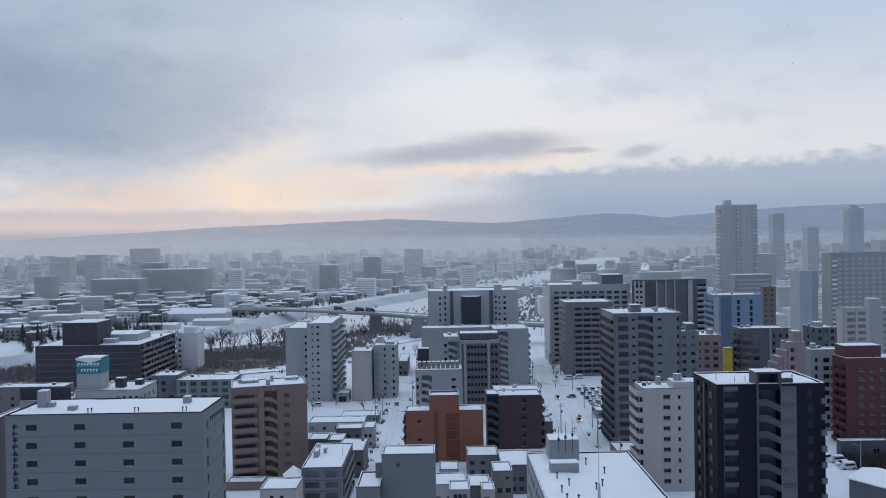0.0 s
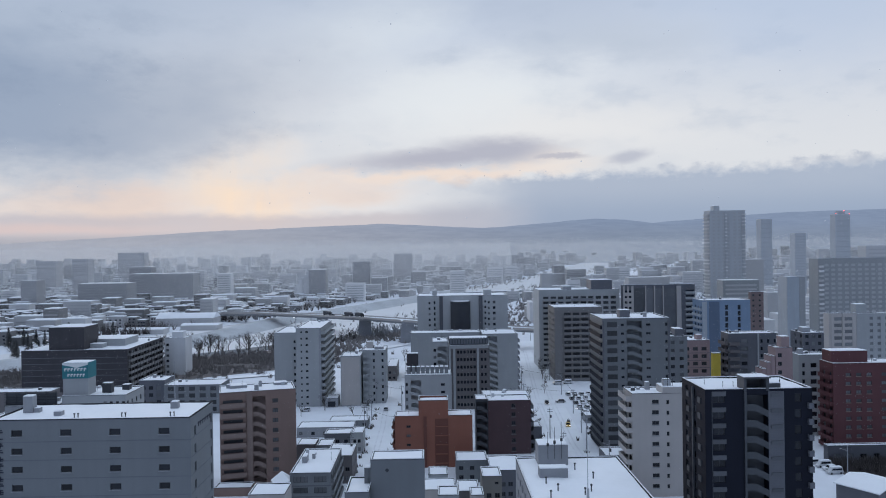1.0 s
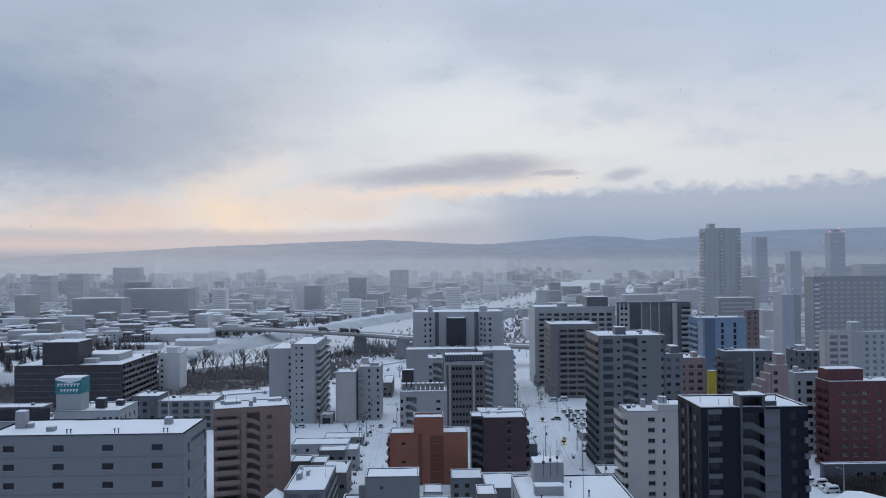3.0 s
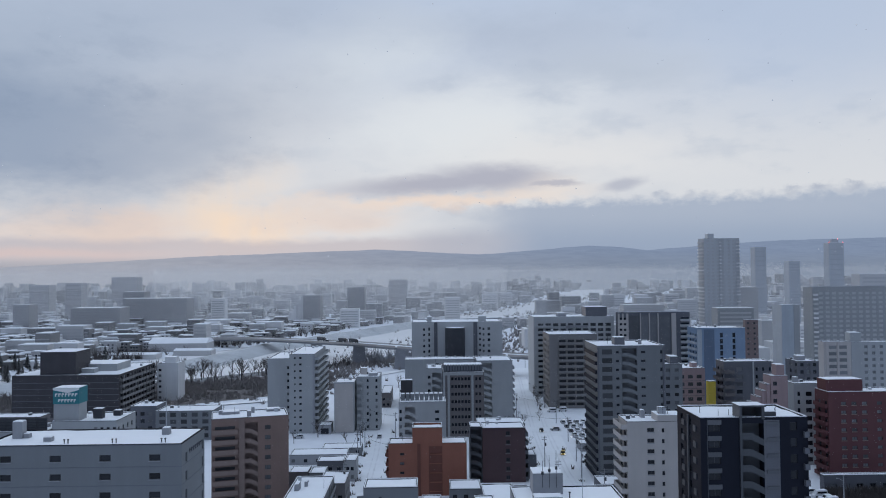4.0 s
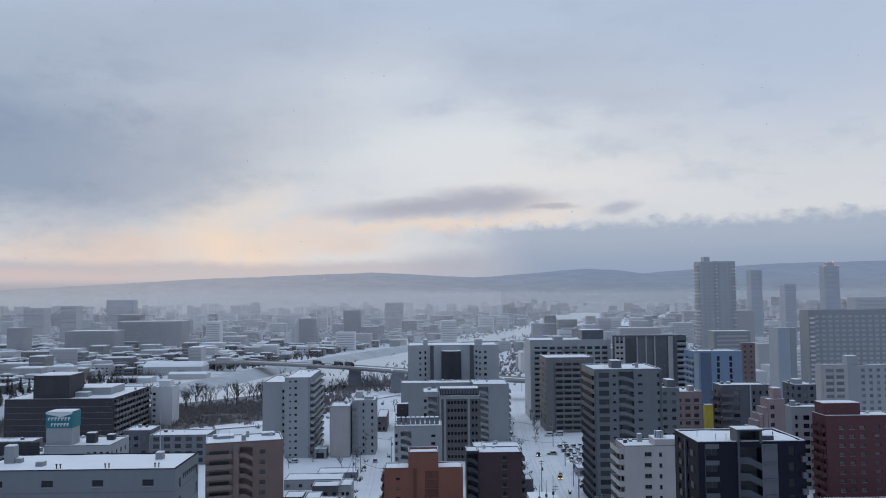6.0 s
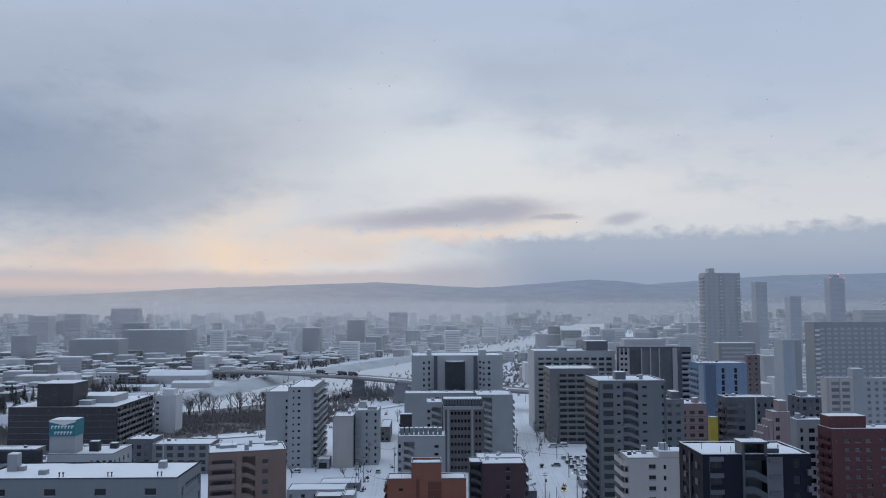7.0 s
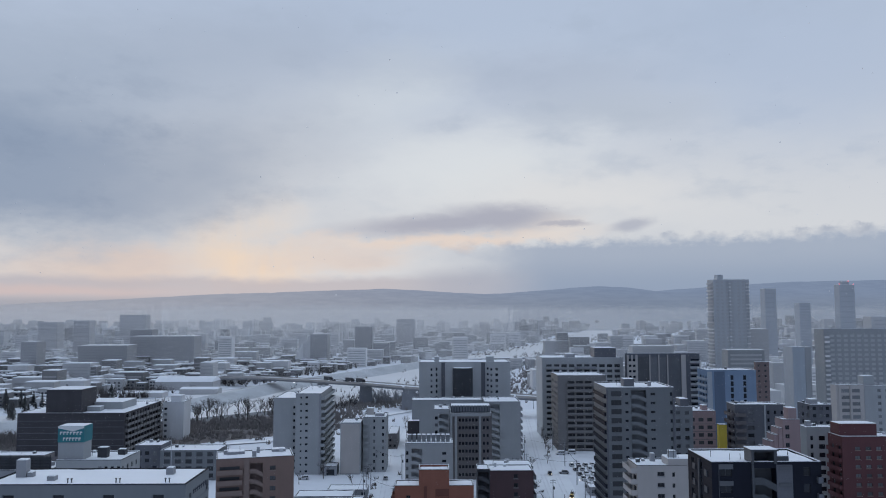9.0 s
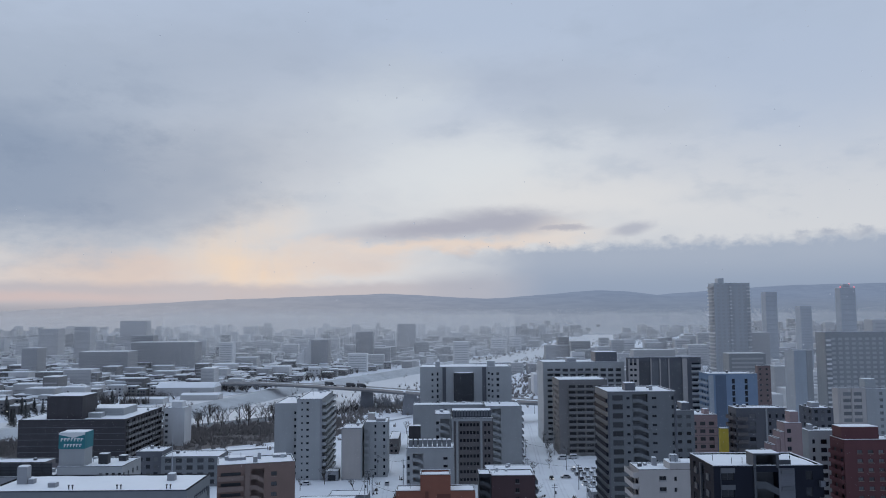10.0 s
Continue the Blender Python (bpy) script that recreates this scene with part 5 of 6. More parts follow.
low("low brown annex with a snowy rim", -62.6, -52.2, 219, 5, 2.4, BROWN_TILE, (), name="annex", category="annex")
low("row of low houses beside a lane", -24.4, -19.4, 402, 26, 7.6, BROWN_GREY, [("S", 0.8, 1.2, 1, 1.2, 2, 2.2, 2, 2.7, 1), ("E", 1, 1.4, 1, 1.2, 6, 4, 2, 2.7, 1)])
low("narrow dark annex beside a lit doorway", 33.4, 36.2, 262, 8, 8.0, DARK_WALL, (), name="annex", category="annex")
low("long snowy-roofed block behind the maroon building", 18.4, 36.2, 292, 12, 12.6, MID_WALL, front(17.8, 12.6, 5), name="office", category="office")
low("grey parking booth with flat snowy roof", 58.6, 66.2, 300, 8, 3.0, CONCRETE, front(7.6, 3.0, 2), name="parking_booth", category="booth")
low("dark low block beside a clinic", -121.5, -119.4, 205, 20, 24.5, BROWN_GREY, (), name="office", category="office")
low("wide brown-grey block behind a clinic", -172.0, -146.0, 296, 8, 16.5, BROWN_GREY, front(32, 15.4, 7), name="office", category="office")
low("low entrance building with a dark garage door", -47.6, -42.2, 338, 8, 4.0, CONCRETE, [("S", 1.0, 3.4, 0.2, 2.4, 1, 1, 1, 1, 0, GLASS)], name="garage", category="garage")
low("grey low wall building beyond a parking lot", 124.0, 152.0, 243, 2.6, 4.8, DARK_WALL, [("S", 2, 2.0, 0.6, 1.6, 6, 4.2, 1, 1, 1)], name="garage", category="garage")
low("small white shop beside the river road", -77.0, -68.0, 300, 8, 6.0, PALE_WALL, front(9, 6, 2), name="shop", category="shop")


def gable_house(label, x, y, w, d, h, wall, turn=0.0, rise=1.8, group=""):
    root = thing("house", label, "house", (x, y, 0), group, turn=turn)
    s = Shape()
    s.box(-w / 2, -d / 2, 0, w / 2, d / 2, h)
    part("wall", s, wall, root)
    s = Shape()
    e = 0.5
    tri = lambda yy, lift: [(-w / 2 - e, yy, h + lift), (0, yy, h + rise + lift), (w / 2 + e, yy, h + lift)]
    lower, upper = tri(-d / 2 - e, 0.0), tri(d / 2 + e, 0.0)
    s.hull(lower, upper)
    part("roof", s, ROOF_RED if rng.random() < 0.2 else DARK_METAL, root)
    s = Shape()
    for sg in (-1, 1):
        a = [(sg * (w / 2 + e), h + 0.02), (0, h + rise + 0.02), (0, h + rise + 0.32), (sg * (w / 2 + e), h + 0.3)]
        s.hull([(u, -d / 2 - e, z) for u, z in a], [(u, d / 2 + e, z) for u, z in a])
    part("roof_snow", s, SNOW, root)
    for u in (-w * 0.25, w * 0.25):
        for z in ((1.0, 3.6) if h > 5 else (1.0,)):
            part("window", pane_mesh(1.3, 1.1, GLASS), None, root, "", (u - 0.65, -d / 2 - 0.045, z))
    return root


gable_house("dark house with broad low snowy roof beside a parking lot", 113.0, 199, 14.0, 11, 6.6, DARK_WALL, 0.55, 1.4)
gable_house("house with steep gable roof under snow", -40.4, 209, 5.0, 9, 6.2, BROWN_GREY, 0.4, 2.0)

# ---- bridge over the river ----
BR = [(-230, 770, 5.5), (-160.6, 720, 9.6), (-92.9, 650, 12.7), (-53.0, 600, 15.0), (-18.8, 560, 16.0), (54.5, 520, 13.7), (120, 500, 11.5)]
bridge = thing("bridge", "long concrete girder bridge with snowy deck over the river", "bridge", (0, 0, 0))
for (xa, ya, za), (xb, yb, zb) in zip(BR, BR[1:]):
    t = Vector((xb - xa, yb - ya)).normalized()
    nx, ny = -t.y * 6.5, t.x * 6.5
    for nm, lo, hi, wd, mt in (("girder", -2.0, -0.5, 0.75, CONCRETE), ("deck", -0.5, 0.0, 1.0, WHITE_WALL), ("deck_snow", 0.004, 0.14, 0.92, SNOW_ROAD)):
        s = Shape()
        loop = [(xa - nx * wd, ya - ny * wd, za), (xb - nx * wd, yb - ny * wd, zb), (xb + nx * wd, yb + ny * wd, zb), (xa + nx * wd, ya + ny * wd, za)]
        s.hull([(x, y, z + lo) for x, y, z in loop], [(x, y, z + hi) for x, y, z in loop])
        part(nm, s, mt, bridge)
    for sg in (-1, 1):
        s = Shape()
        loop = [(xa + sg * nx * 0.97, ya + sg * ny * 0.97, za), (xb + sg * nx * 0.97, yb + sg * ny * 0.97, zb), (xb + sg * nx * 0.93, yb + sg * ny * 0.93, zb), (xa + sg * nx * 0.93, ya + sg * ny * 0.93, za)]
        s.hull([(x, y, z + 0.02) for x, y, z in loop], [(x, y, z + 1.0) for x, y, z in loop])
        part("guard_rail", s, WHITE_WALL, bridge, "pale rail capped with snow")
for x, y, z in BR[2:5]:
    s = Shape()
    s.hull([(x - 5.5, y - 1.6, 0), (x + 5.5, y - 1.6, 0), (x + 5.5, y + 1.6, 0), (x - 5.5, y + 1.6, 0)], [(x - 4.5, y - 1.3, z - 2.3), (x + 4.5, y - 1.3, z - 2.3), (x + 4.5, y + 1.3, z - 2.3), (x - 4.5, y + 1.3, z - 2.3)])
    part("pier", s, CONCRETE, bridge)
ramp = ribbon("road_bridge_ramp", [(-330, 800), (-230, 768), (-160, 722)], 12, 0.3, SNOW_ROAD, "snowy approach road to the bridge", "road")

far_span = thing("bridge", "distant low road bridge with snowy deck across the river", "bridge", (0, 0, 0))
for nm, lo, hi, wd, mt in (("girder", 5.6, 7.2, 4.0, CONCRETE), ("deck", 7.2, 7.8, 5.5, CONCRETE), ("deck_snow", 7.804, 8.1, 5.2, SNOW)):
    s = Shape()
    s.hull([(40, 1020 - wd, lo), (225, 1080 - wd, lo), (225, 1080 + wd, lo), (40, 1020 + wd, lo)], [(40, 1020 - wd, hi), (225, 1080 - wd, hi), (225, 1080 + wd, hi), (40, 1020 + wd, hi)])
    part(nm, s, mt, far_span)
for f in (0.2, 0.4, 0.6, 0.8):
    s = Shape()
    s.box(40 + 185 * f - 1.2, 1020 + 60 * f - 3.2, 0, 40 + 185 * f + 1.2, 1020 + 60 * f + 3.2, 5.6)
    part("pier", s, CONCRETE, far_span)

# levee of the far bank: a sloped face with a road on top
lev = [(-290, 430), (-215, 510), (-183, 566), (-165, 640), (-147, 715), (-70, 880), (20, 1110)]
s = Shape()
for (xa, ya), (xb, yb) in zip(lev, lev[1:]):
    t = Vector((xb - xa, yb - ya)).normalized()
    n = Vector((t.y, -t.x))
    loop = lambda x, y: [(x + n.x * 20, y + n.y * 20, 0), (x + n.x * 3, y + n.y * 3, 5.0), (x - n.x * 4, y - n.y * 4, 5.0), (x - n.x * 14, y - n.y * 14, 0)]
    s.hull(loop(xa, ya), loop(xb, yb))
tagged(new("embankment", s.mesh("embankment", material("levee_slope", (0.48, 0.50, 0.52), 0.9, 0.25, 0.05, 0.6, 0.3))), "sloped river levee with thin patchy snow", "embankment", kind="structure")

# ---- warehouses by the bridge ----


def vault(label, x0, x1, y, d, h, rise):
    root = thing("warehouse", label, "warehouse", (x0, y, 0))
    w = x1 - x0
    s = Shape()
    s.box(0, 0, 0, w, d, h)
    part("wall", s, FAR_DARK, root)
    s = Shape()
    arc = [(d * i / 10, h + 0.02 + rise * math.sin(math.pi * i / 10)) for i in range(11)]
    s.hull([(0, v, z) for v, z in arc], [(w, v, z) for v, z in arc])
    part("roof_snow", s, SNOW, root, "arched roof under smooth snow")
    TAKEN.append((x0 - 3, y - 3, x1 + 3, y + d + 3))


TAKEN.append((-290, 590, -175, 698))
vault("long warehouse with arched snowy roof", -250, -198, 700, 24, 7.5, 4.0)
vault("smaller warehouse with snowy roof", -216, -184, 664, 14, 4.5, 1.4)
vault("low warehouse shed beside the levee", -252, -222, 640, 14, 4.0, 1.2)

# ---- poles, lamps, cars ----


def pole_shapes(h, arms, lamp):
    root = thing("utility_pole", "grey concrete utility pole with crossarms and snow", "utility pole", (0, 0, 0), "utility poles along the streets")
    s = Shape()
    s.tube((0, 0, 0), (0, 0, h), 0.19, 0.11, 7)
    part("shaft", s, CONCRETE, root)
    for i in range(arms):
        s = Shape()
        s.box(-1.0, -0.06, h - 0.6 - 0.8 * i, 1.0, 0.06, h - 0.48 - 0.8 * i)
        part("crossarm", s, DARK_METAL, root)
    if arms:
        s = Shape()
        s.tube((0.35, 0, h - 3.6), (0.35, 0, h - 2.6), 0.28, 0.28, 8)
        part("transformer", s, GREY_PANEL, root)
    if lamp:
        s = Shape()
        s.tube((0, 0, h - 1.6), (-1.6, 0, h - 1.0), 0.05, 0.04, 5)
        part("lamp_arm", s, ALU_LIGHT, root)
        s = Shape()
        s.box(-2.0, -0.14, h - 1.08, -1.5, 0.14, h - 0.96)
        part("lamp_head", s, LAMP_WHITE if lamp == 2 else ALU_LIGHT, root)
    return root


protos = [pole_shapes(11.5, 2, 0), pole_shapes(10.5, 1, 1), pole_shapes(10, 2, 2)]
POLES = [(41, 275.6, 1), (51.3, 262, 0), (54.0, 285, 0), (57.0, 318, 2), (58.6, 357, 1), (59, 396, 0), (63, 430, 1), (38, 330, 1), (42, 372, 0), (-26.2, 288, 0), (-26.4, 302, 0), (-25.4, 311, 1), (-14.0, 268, 0), (-26.0, 345, 2),
         (-26.2, 240, 0), (-14.0, 330, 1), (-26, 375, 0), (-15.0, 410, 1), (52.5, 233, 1), (39.8, 240, 0), (110, 232, 2), (119, 222, 1), (-92, 352, 1), (-120, 352, 0), (-60, 352, 1), (69, 478, 0), (50, 470, 1), (-281, 520, 2), (-268, 545, 2), (-262, 532, 2), (-300, 500, 2), (-160, 715, 2), (-120, 676, 2), (-215, 760, 2), (-330, 640, 2), (-290, 830, 2), (40, 520, 2), (70, 560, 2), (150, 470, 2)]
for i, (x, y, k) in enumerate(POLES):
    if i < 3:
        k = i
    ob = protos[k] if POLES[i] in POLES[:3] and i == k else copy_thing(protos[k], pose(x, y, 0, 0, 0, rng.uniform(-25, 25)))
    if ob is protos[k]:
        ob.location = (x, y, 0)


def cable(a, b, sag, n=8):
    s = Shape()
    a, b = Vector(a), Vector(b)
    pts = [a + (b - a) * (i / n) - Vector((0, 0, sag * 4 * (i / n) * (1 - i / n))) for i in range(n + 1)]
    for p, q in zip(pts, pts[1:]):
        s.tube(p, q, 0.045, 0.045, 4)
    return tagged(new("cable", s.mesh("cable", COPING)), "black overhead cable strung between utility poles", "cable", "overhead cables")


for pa, pb, h_ in (((51.3, 262), (54.0, 285), 10.9), ((54.0, 285), (57.0, 318), 9.4), ((57.0, 318), (58.6, 357), 9.3), ((58.6, 357), (59, 396), 9.8), ((59, 396), (63, 430), 9.8), ((38, 330), (57, 318), 9.3), ((42, 372), (58.6, 357), 9.8),
                   ((-26.2, 288), (-26.4, 302), 10.9), ((-26.4, 302), (-25.4, 311), 9.9), ((-26.2, 240), (-26.2, 288), 10.9), ((-14.0, 268), (-26.2, 288), 10.8), ((-26.0, 345), (-26, 375), 9.3), ((-14.0, 330), (-26.0, 345), 9.3)):
    cable((*pa, h_), (*pb, h_), 0.7)


def car(paint, label, long=4.4, tall=1.5, snowy=True, lights=False, van=False):
    root = thing("car", label, "car", (0, 0, 0), "cars along the streets and lots")
    L, W = long / 2, 0.86
    s = Shape()
    low_l = [(-L, 0.28), (L, 0.28), (L, 0.72), (L * 0.92, 0.86), (-L * 0.95, 0.9), (-L, 0.75)]
    s.hull([(-W, u, z) for u, z in low_l], [(W, u, z) for u, z in low_l])
    part("body", s, paint, root)
    a, b = (0.78, -0.96) if van else (0.42, -0.8)
    s = Shape()
    s.hull([(-W * 0.94, L * a, 0.87), (W * 0.94, L * a, 0.87), (W * 0.94, L * b, 0.9), (-W * 0.94, L * b, 0.9)], [(-W * 0.8, L * (a - 0.26), tall), (W * 0.8, L * (a - 0.26), tall), (W * 0.8, L * (b + 0.14), tall), (-W * 0.8, L * (b + 0.14), tall)])
    part("cabin", s, paint if van else GLASS, root)
    if van:
        s = Shape()
        s.hull([(-W * 0.8, L * b - 0.02, 1.15), (W * 0.8, L * b - 0.02, 1.15), (W * 0.8, L * b + 0.1, 1.15), (-W * 0.8, L * b + 0.1, 1.15)], [(-W * 0.72, L * (b + 0.06) - 0.06, 1.75), (W * 0.72, L * (b + 0.06) - 0.06, 1.75), (W * 0.72, L * (b + 0.1), 1.75), (-W * 0.72, L * (b + 0.1), 1.75)])
        part("rear_window", s, GLASS, root)
        for sx in (-1, 1):
            s = Shape()
            s.hull([(sx * W * 0.86, -L * 0.8, 1.2), (sx * W * 0.86, L * 0.55, 1.2), (sx * W * 0.93, L * 0.55, 1.2), (sx * W * 0.93, -L * 0.8, 1.2)], [(sx * W * 0.8, -L * 0.76, 1.7), (sx * W * 0.8, L * 0.42, 1.7), (sx * W * 0.87, L * 0.42, 1.7), (sx * W * 0.87, -L * 0.76, 1.7)])
            part("side_window", s, GLASS, root)
    s = Shape()
    top = SNOW if snowy else paint
    s.hull([(-W * 0.82, L * (a - 0.24), tall + 0.005), (W * 0.82, L * (a - 0.24), tall + 0.005), (W * 0.82, L * (b + 0.12), tall + 0.005), (-W * 0.82, L * (b + 0.12), tall + 0.005)], [(-W * 0.7, L * (a - 0.3), tall + (0.22 if snowy else 0.05)), (W * 0.7, L * (a - 0.3), tall + (0.22 if snowy else 0.05)), (W * 0.7, L * (b + 0.2), tall + (0.22 if snowy else 0.05)), (-W * 0.7, L * (b + 0.2), tall + (0.22 if snowy else 0.05))])
    part("roof", s, top, root)
    if snowy and not van:
        s = Shape()
        s.box(-W * 0.85, L * 0.5, 0.87, W * 0.85, L * 0.93, 0.99)
        part("bonnet_snow", s, SNOW, root)
    for sx in (-1, 1):
        for sy in (-0.62, 0.62):
            s = Shape()
            s.tube((sx * (W - 0.2), sy * L, 0.32), (sx * (W + 0.02), sy * L, 0.32), 0.32, 0.32, 10)
            part("wheel", s, RUBBER, root)
        s = Shape()
        s.box(sx * 0.62 - 0.16, -L - 0.03, 0.58, sx * 0.62 + 0.16, -L + 0.05, 0.74)
        part("headlight", s, LAMP_WHITE if lights else ALU_LIGHT, root)
    return root


CARS = [car(CAR_PAINTS[0], "white car under fresh snow in a parking lot"), car(CAR_PAINTS[1], "black car capped with snow in a parking lot"), car(CAR_PAINTS[2], "silver car capped with snow in a parking lot"),
        car(CAR_PAINTS[0], "white van capped with snow", 4.8, 2.0, True, False, True), car(CAR_PAINTS[1], "black car driving with lit headlights", 4.4, 1.5, False, True), car(CAR_PAINTS[3], "yellow taxi with lit headlights on packed snow", 4.4, 1.5, False, True)]
spots = [(61.5 + 3.1 * (i % 5), 318 + 9.5 * (i // 5), rng.choice((0, 0, 1, 2, 3)), rng.choice((0, 180)) + rng.uniform(-4, 4)) for i in range(25)]
spots += [(61, 384, 3, 90), (66.5, 386, 3, 90), (60.0, 290, 1, 75), (57.5, 283, 1, 80), (118.0, 240.5, 0, 96), (119.6, 237.0, 3, 95), (119.8, 233.6, 0, 97), (119.4, 230.0, 3, 95), (49.0, 338, 4, -5), (51.0, 296, 5, -8), (55.3, 340, 2, 85),
          (104.5, 236, 2, 10), (-160, 352, 0, 90), (-140, 340, 2, 88), (-20.8, 330, 2, 2), (64.0, 470, 2, -6), (-55, 331, 0, 92)]


def car_floor(x, y):
    """Height of the packed snow under a car."""
    if 339 < y < 348 and x < 58:
        return 0.1
    if -24.5 < x < -14 and y < 470:
        return 0.06
    mid_x = 45.5 + max(0.0, y - 270) * 0.075
    return 0.06 if abs(x - mid_x) < 6 else 0.0


used = set()
for x, y, k, rz in spots:
    if k in used:
        copy_thing(CARS[k], pose(x, y, car_floor(x, y), 0, 0, rz))
    else:
        used.add(k)
        CARS[k].matrix_basis = pose(x, y, car_floor(x, y), 0, 0, rz)
for f, k, rz in ((0.25, 1, 135), (0.55, 2, -45), (0.8, 0, 135)):
    a, b = BR[2], BR[3]
    copy_thing(CARS[k], pose(a[0] + (b[0] - a[0]) * f, a[1] + (b[1] - a[1]) * f - 1.5, a[2] + (b[2] - a[2]) * f + 0.16, 0, 0, rz))


def truck():
    root = thing("truck", "dark cargo truck crossing a bridge", "truck", (0, 0, 0))
    s = Shape()
    s.box(-1.2, -3.2, 0.9, 1.2, 4.6, 3.3)
    part("cargo_box", s, GREY_PANEL, root)
    s = Shape()
    s.hull([(-1.15, -5.2, 0.6), (1.15, -5.2, 0.6), (1.15, -3.3, 0.6), (-1.15, -3.3, 0.6)], [(-1.1, -4.9, 2.7), (1.1, -4.9, 2.7), (1.1, -3.3, 2.7), (-1.1, -3.3, 2.7)])
    part("cab", s, CAR_PAINTS[1], root)
    for sx in (-1, 1):
        for v in (-4.3, 2.0, 3.4):
            s = Shape()
            s.tube((sx * 0.95, v, 0.5), (sx * 1.22, v, 0.5), 0.5, 0.5, 10)
            part("wheel", s, RUBBER, root)
    return root


tk = truck()
tk.matrix_basis = pose(-67.5, 618.0, 14.3, 0, 0, 42)
copy_thing(tk, pose(-58, 606.0, 14.85, 0, 0, 40))
copy_thing(tk, pose(-88, 644.5, 13.15, 0, 0, 45))

# ---- trees ----


def grow(s, p, d, length, r, depth, r_):
    q = p + d * length
    s.tube(p, q, r, r * 0.62, 4 if depth > 1 else 3)
    if depth == 0:
        return
    for i in range(4 if depth > 2 else 3):
        nd = (d + Vector((r_.uniform(-1, 1), r_.uniform(-1, 1), r_.uniform(-0.2, 0.7))) * 0.72).normalized()
        grow(s, p + d * length * r_.uniform(0.55, 1.0), nd, length * r_.uniform(0.55, 0.8), r * 0.52, depth - 1, r_)


def bare_tree(seed, h, label):
    r_ = random.Random(seed)
    root = thing("tree", label, "tree", (0, 0, 0), "bare winter trees")
    s = Shape()
    s.tube((0, 0, 0), (0, 0, h * 0.34), h * 0.022, h * 0.016, 7)
    part("trunk", s, BARK, root)
    s = Shape()
    for i in range(5):
        d = Vector((r_.uniform(-0.7, 0.7), r_.uniform(-0.7, 0.7), 1)).normalized()
        grow(s, Vector((0, 0, h * r_.uniform(0.24, 0.34))), d, h * 0.27, h * 0.0105, 3, r_)
    part("crown", s, BARK, root, "leafless crown of fine twigs")
    return root


trees = [bare_tree(i, 10 + 2 * i, "leafless street tree with fine dark twigs") for i in range(3)]
TREES = [(-55.3, 321), (-32.8, 312), (-47, 332), (51.5, 362), (54, 380), (56, 400), (57.5, 415), (58.5, 432), (60, 450), (35.5, 352), (41.6, 345), (-18, 470), (45.5, 420), (36, 262), (37, 300), (-28, 330)]
for i in range(70):
    f = rng.random()
    TREES.append((-215 + 130 * f + rng.uniform(-8, 8), 478 + 60 * f + rng.uniform(-22, 22)))
for i, (x, y) in enumerate(TREES):
    k = i % 3
    big_t = y > 440 and x < -60
    m = pose(x, y, 0, 0, 0, rng.uniform(0, 360))
    if i < 3:
        trees[k].matrix_basis = m
    else:
        sc = rng.uniform(0.8, 1.25) if big_t else rng.uniform(0.5, 0.7)
        trees[k].scale = (sc, sc, sc)
        copy_thing(trees[k], m)
        trees[k].scale = (1, 1, 1) if i > 2 else trees[k].scale
for k in range(3):
    trees[k].scale = (0.6, 0.6, 0.6)


def brush(name, label, spots_, mat, twigs, hmin, hmax):
    """Many low leafless shrubs: fans of thin twigs."""
    s = Shape()
    for x, y in spots_:
        for j in range(twigs):
            a, lean, h = rng.uniform(0, math.tau), rng.uniform(0.1, 0.75), rng.uniform(hmin, hmax)
            b = (x + rng.uniform(-0.8, 0.8), y + rng.uniform(-0.8, 0.8), 0)
            t = (b[0] + math.cos(a) * lean * h, b[1] + math.sin(a) * lean * h, h)
            w_ = rng.uniform(0.10, 0.26)
            n = len(s.v)
            s.v += [(b[0] - w_, b[1], 0), (b[0] + w_, b[1], 0), (b[0], b[1] + w_, 0), t]
            s.f += [(n, n + 1, n + 3), (n + 1, n + 2, n + 3), (n + 2, n, n + 3)]
            s.s += [0, 0, 0]
    return tagged(new(name, s.mesh(name, mat)), label, "shrubs", kind="stuff")


near_bank = []
while len(near_bank) < 3400:
    f = rng.random()
    cx, cy = -270 + 215 * f, 408 + 92 * f ** 1.2
    x, y = cx + rng.gauss(0, 10), cy + rng.gauss(6, 24)
    if abs(x + 118) < 14 and abs(y - 462) < 5:
        continue
    near_bank.append((x, y))
kerb = [(rng.choice((-24.3, -15.4)) + rng.gauss(0, 0.5), rng.uniform(215, 345)) for i in range(26)] + [(rng.choice((38.0, 51.0)) + rng.gauss(0, 0.6) + (y_ - 260) * 0.04, y_) for y_ in [rng.uniform(240, 440) for i in range(18)]]
brush("shrubs", "dark bare hedge plants along the snowy pavements", kerb, BARK, 9, 0.5, 1.7)
# dark sheet added to stand in for the dark wall and hedge
sheet("planting_bed", [(122.5, 242.5), (160, 242.5), (160, 222), (121, 219)], 0.06, SOIL, "dark bare ground sheet beside a parking lot")
lot_edge = [(rng.uniform(122.5, 152), rng.uniform(221, 241)) for i in range(420)]
brush("shrubs", "dark shrubs along the edge of a parking lot", lot_edge, BARK, 12, 1.2, 3.0)
brush("shrubs", "dense leafless brush along the river bank", near_bank, BRUSH, 14, 0.8, 3.0)
mid_bank = [(-108 + 118 * f + rng.gauss(0, 9), 528 + 100 * f + rng.gauss(0, 17)) for f in [rng.random() for i in range(520)]]
brush("shrubs", "leafless brush under the bridge", mid_bank, BRUSH, 12, 1.2, 3.8)
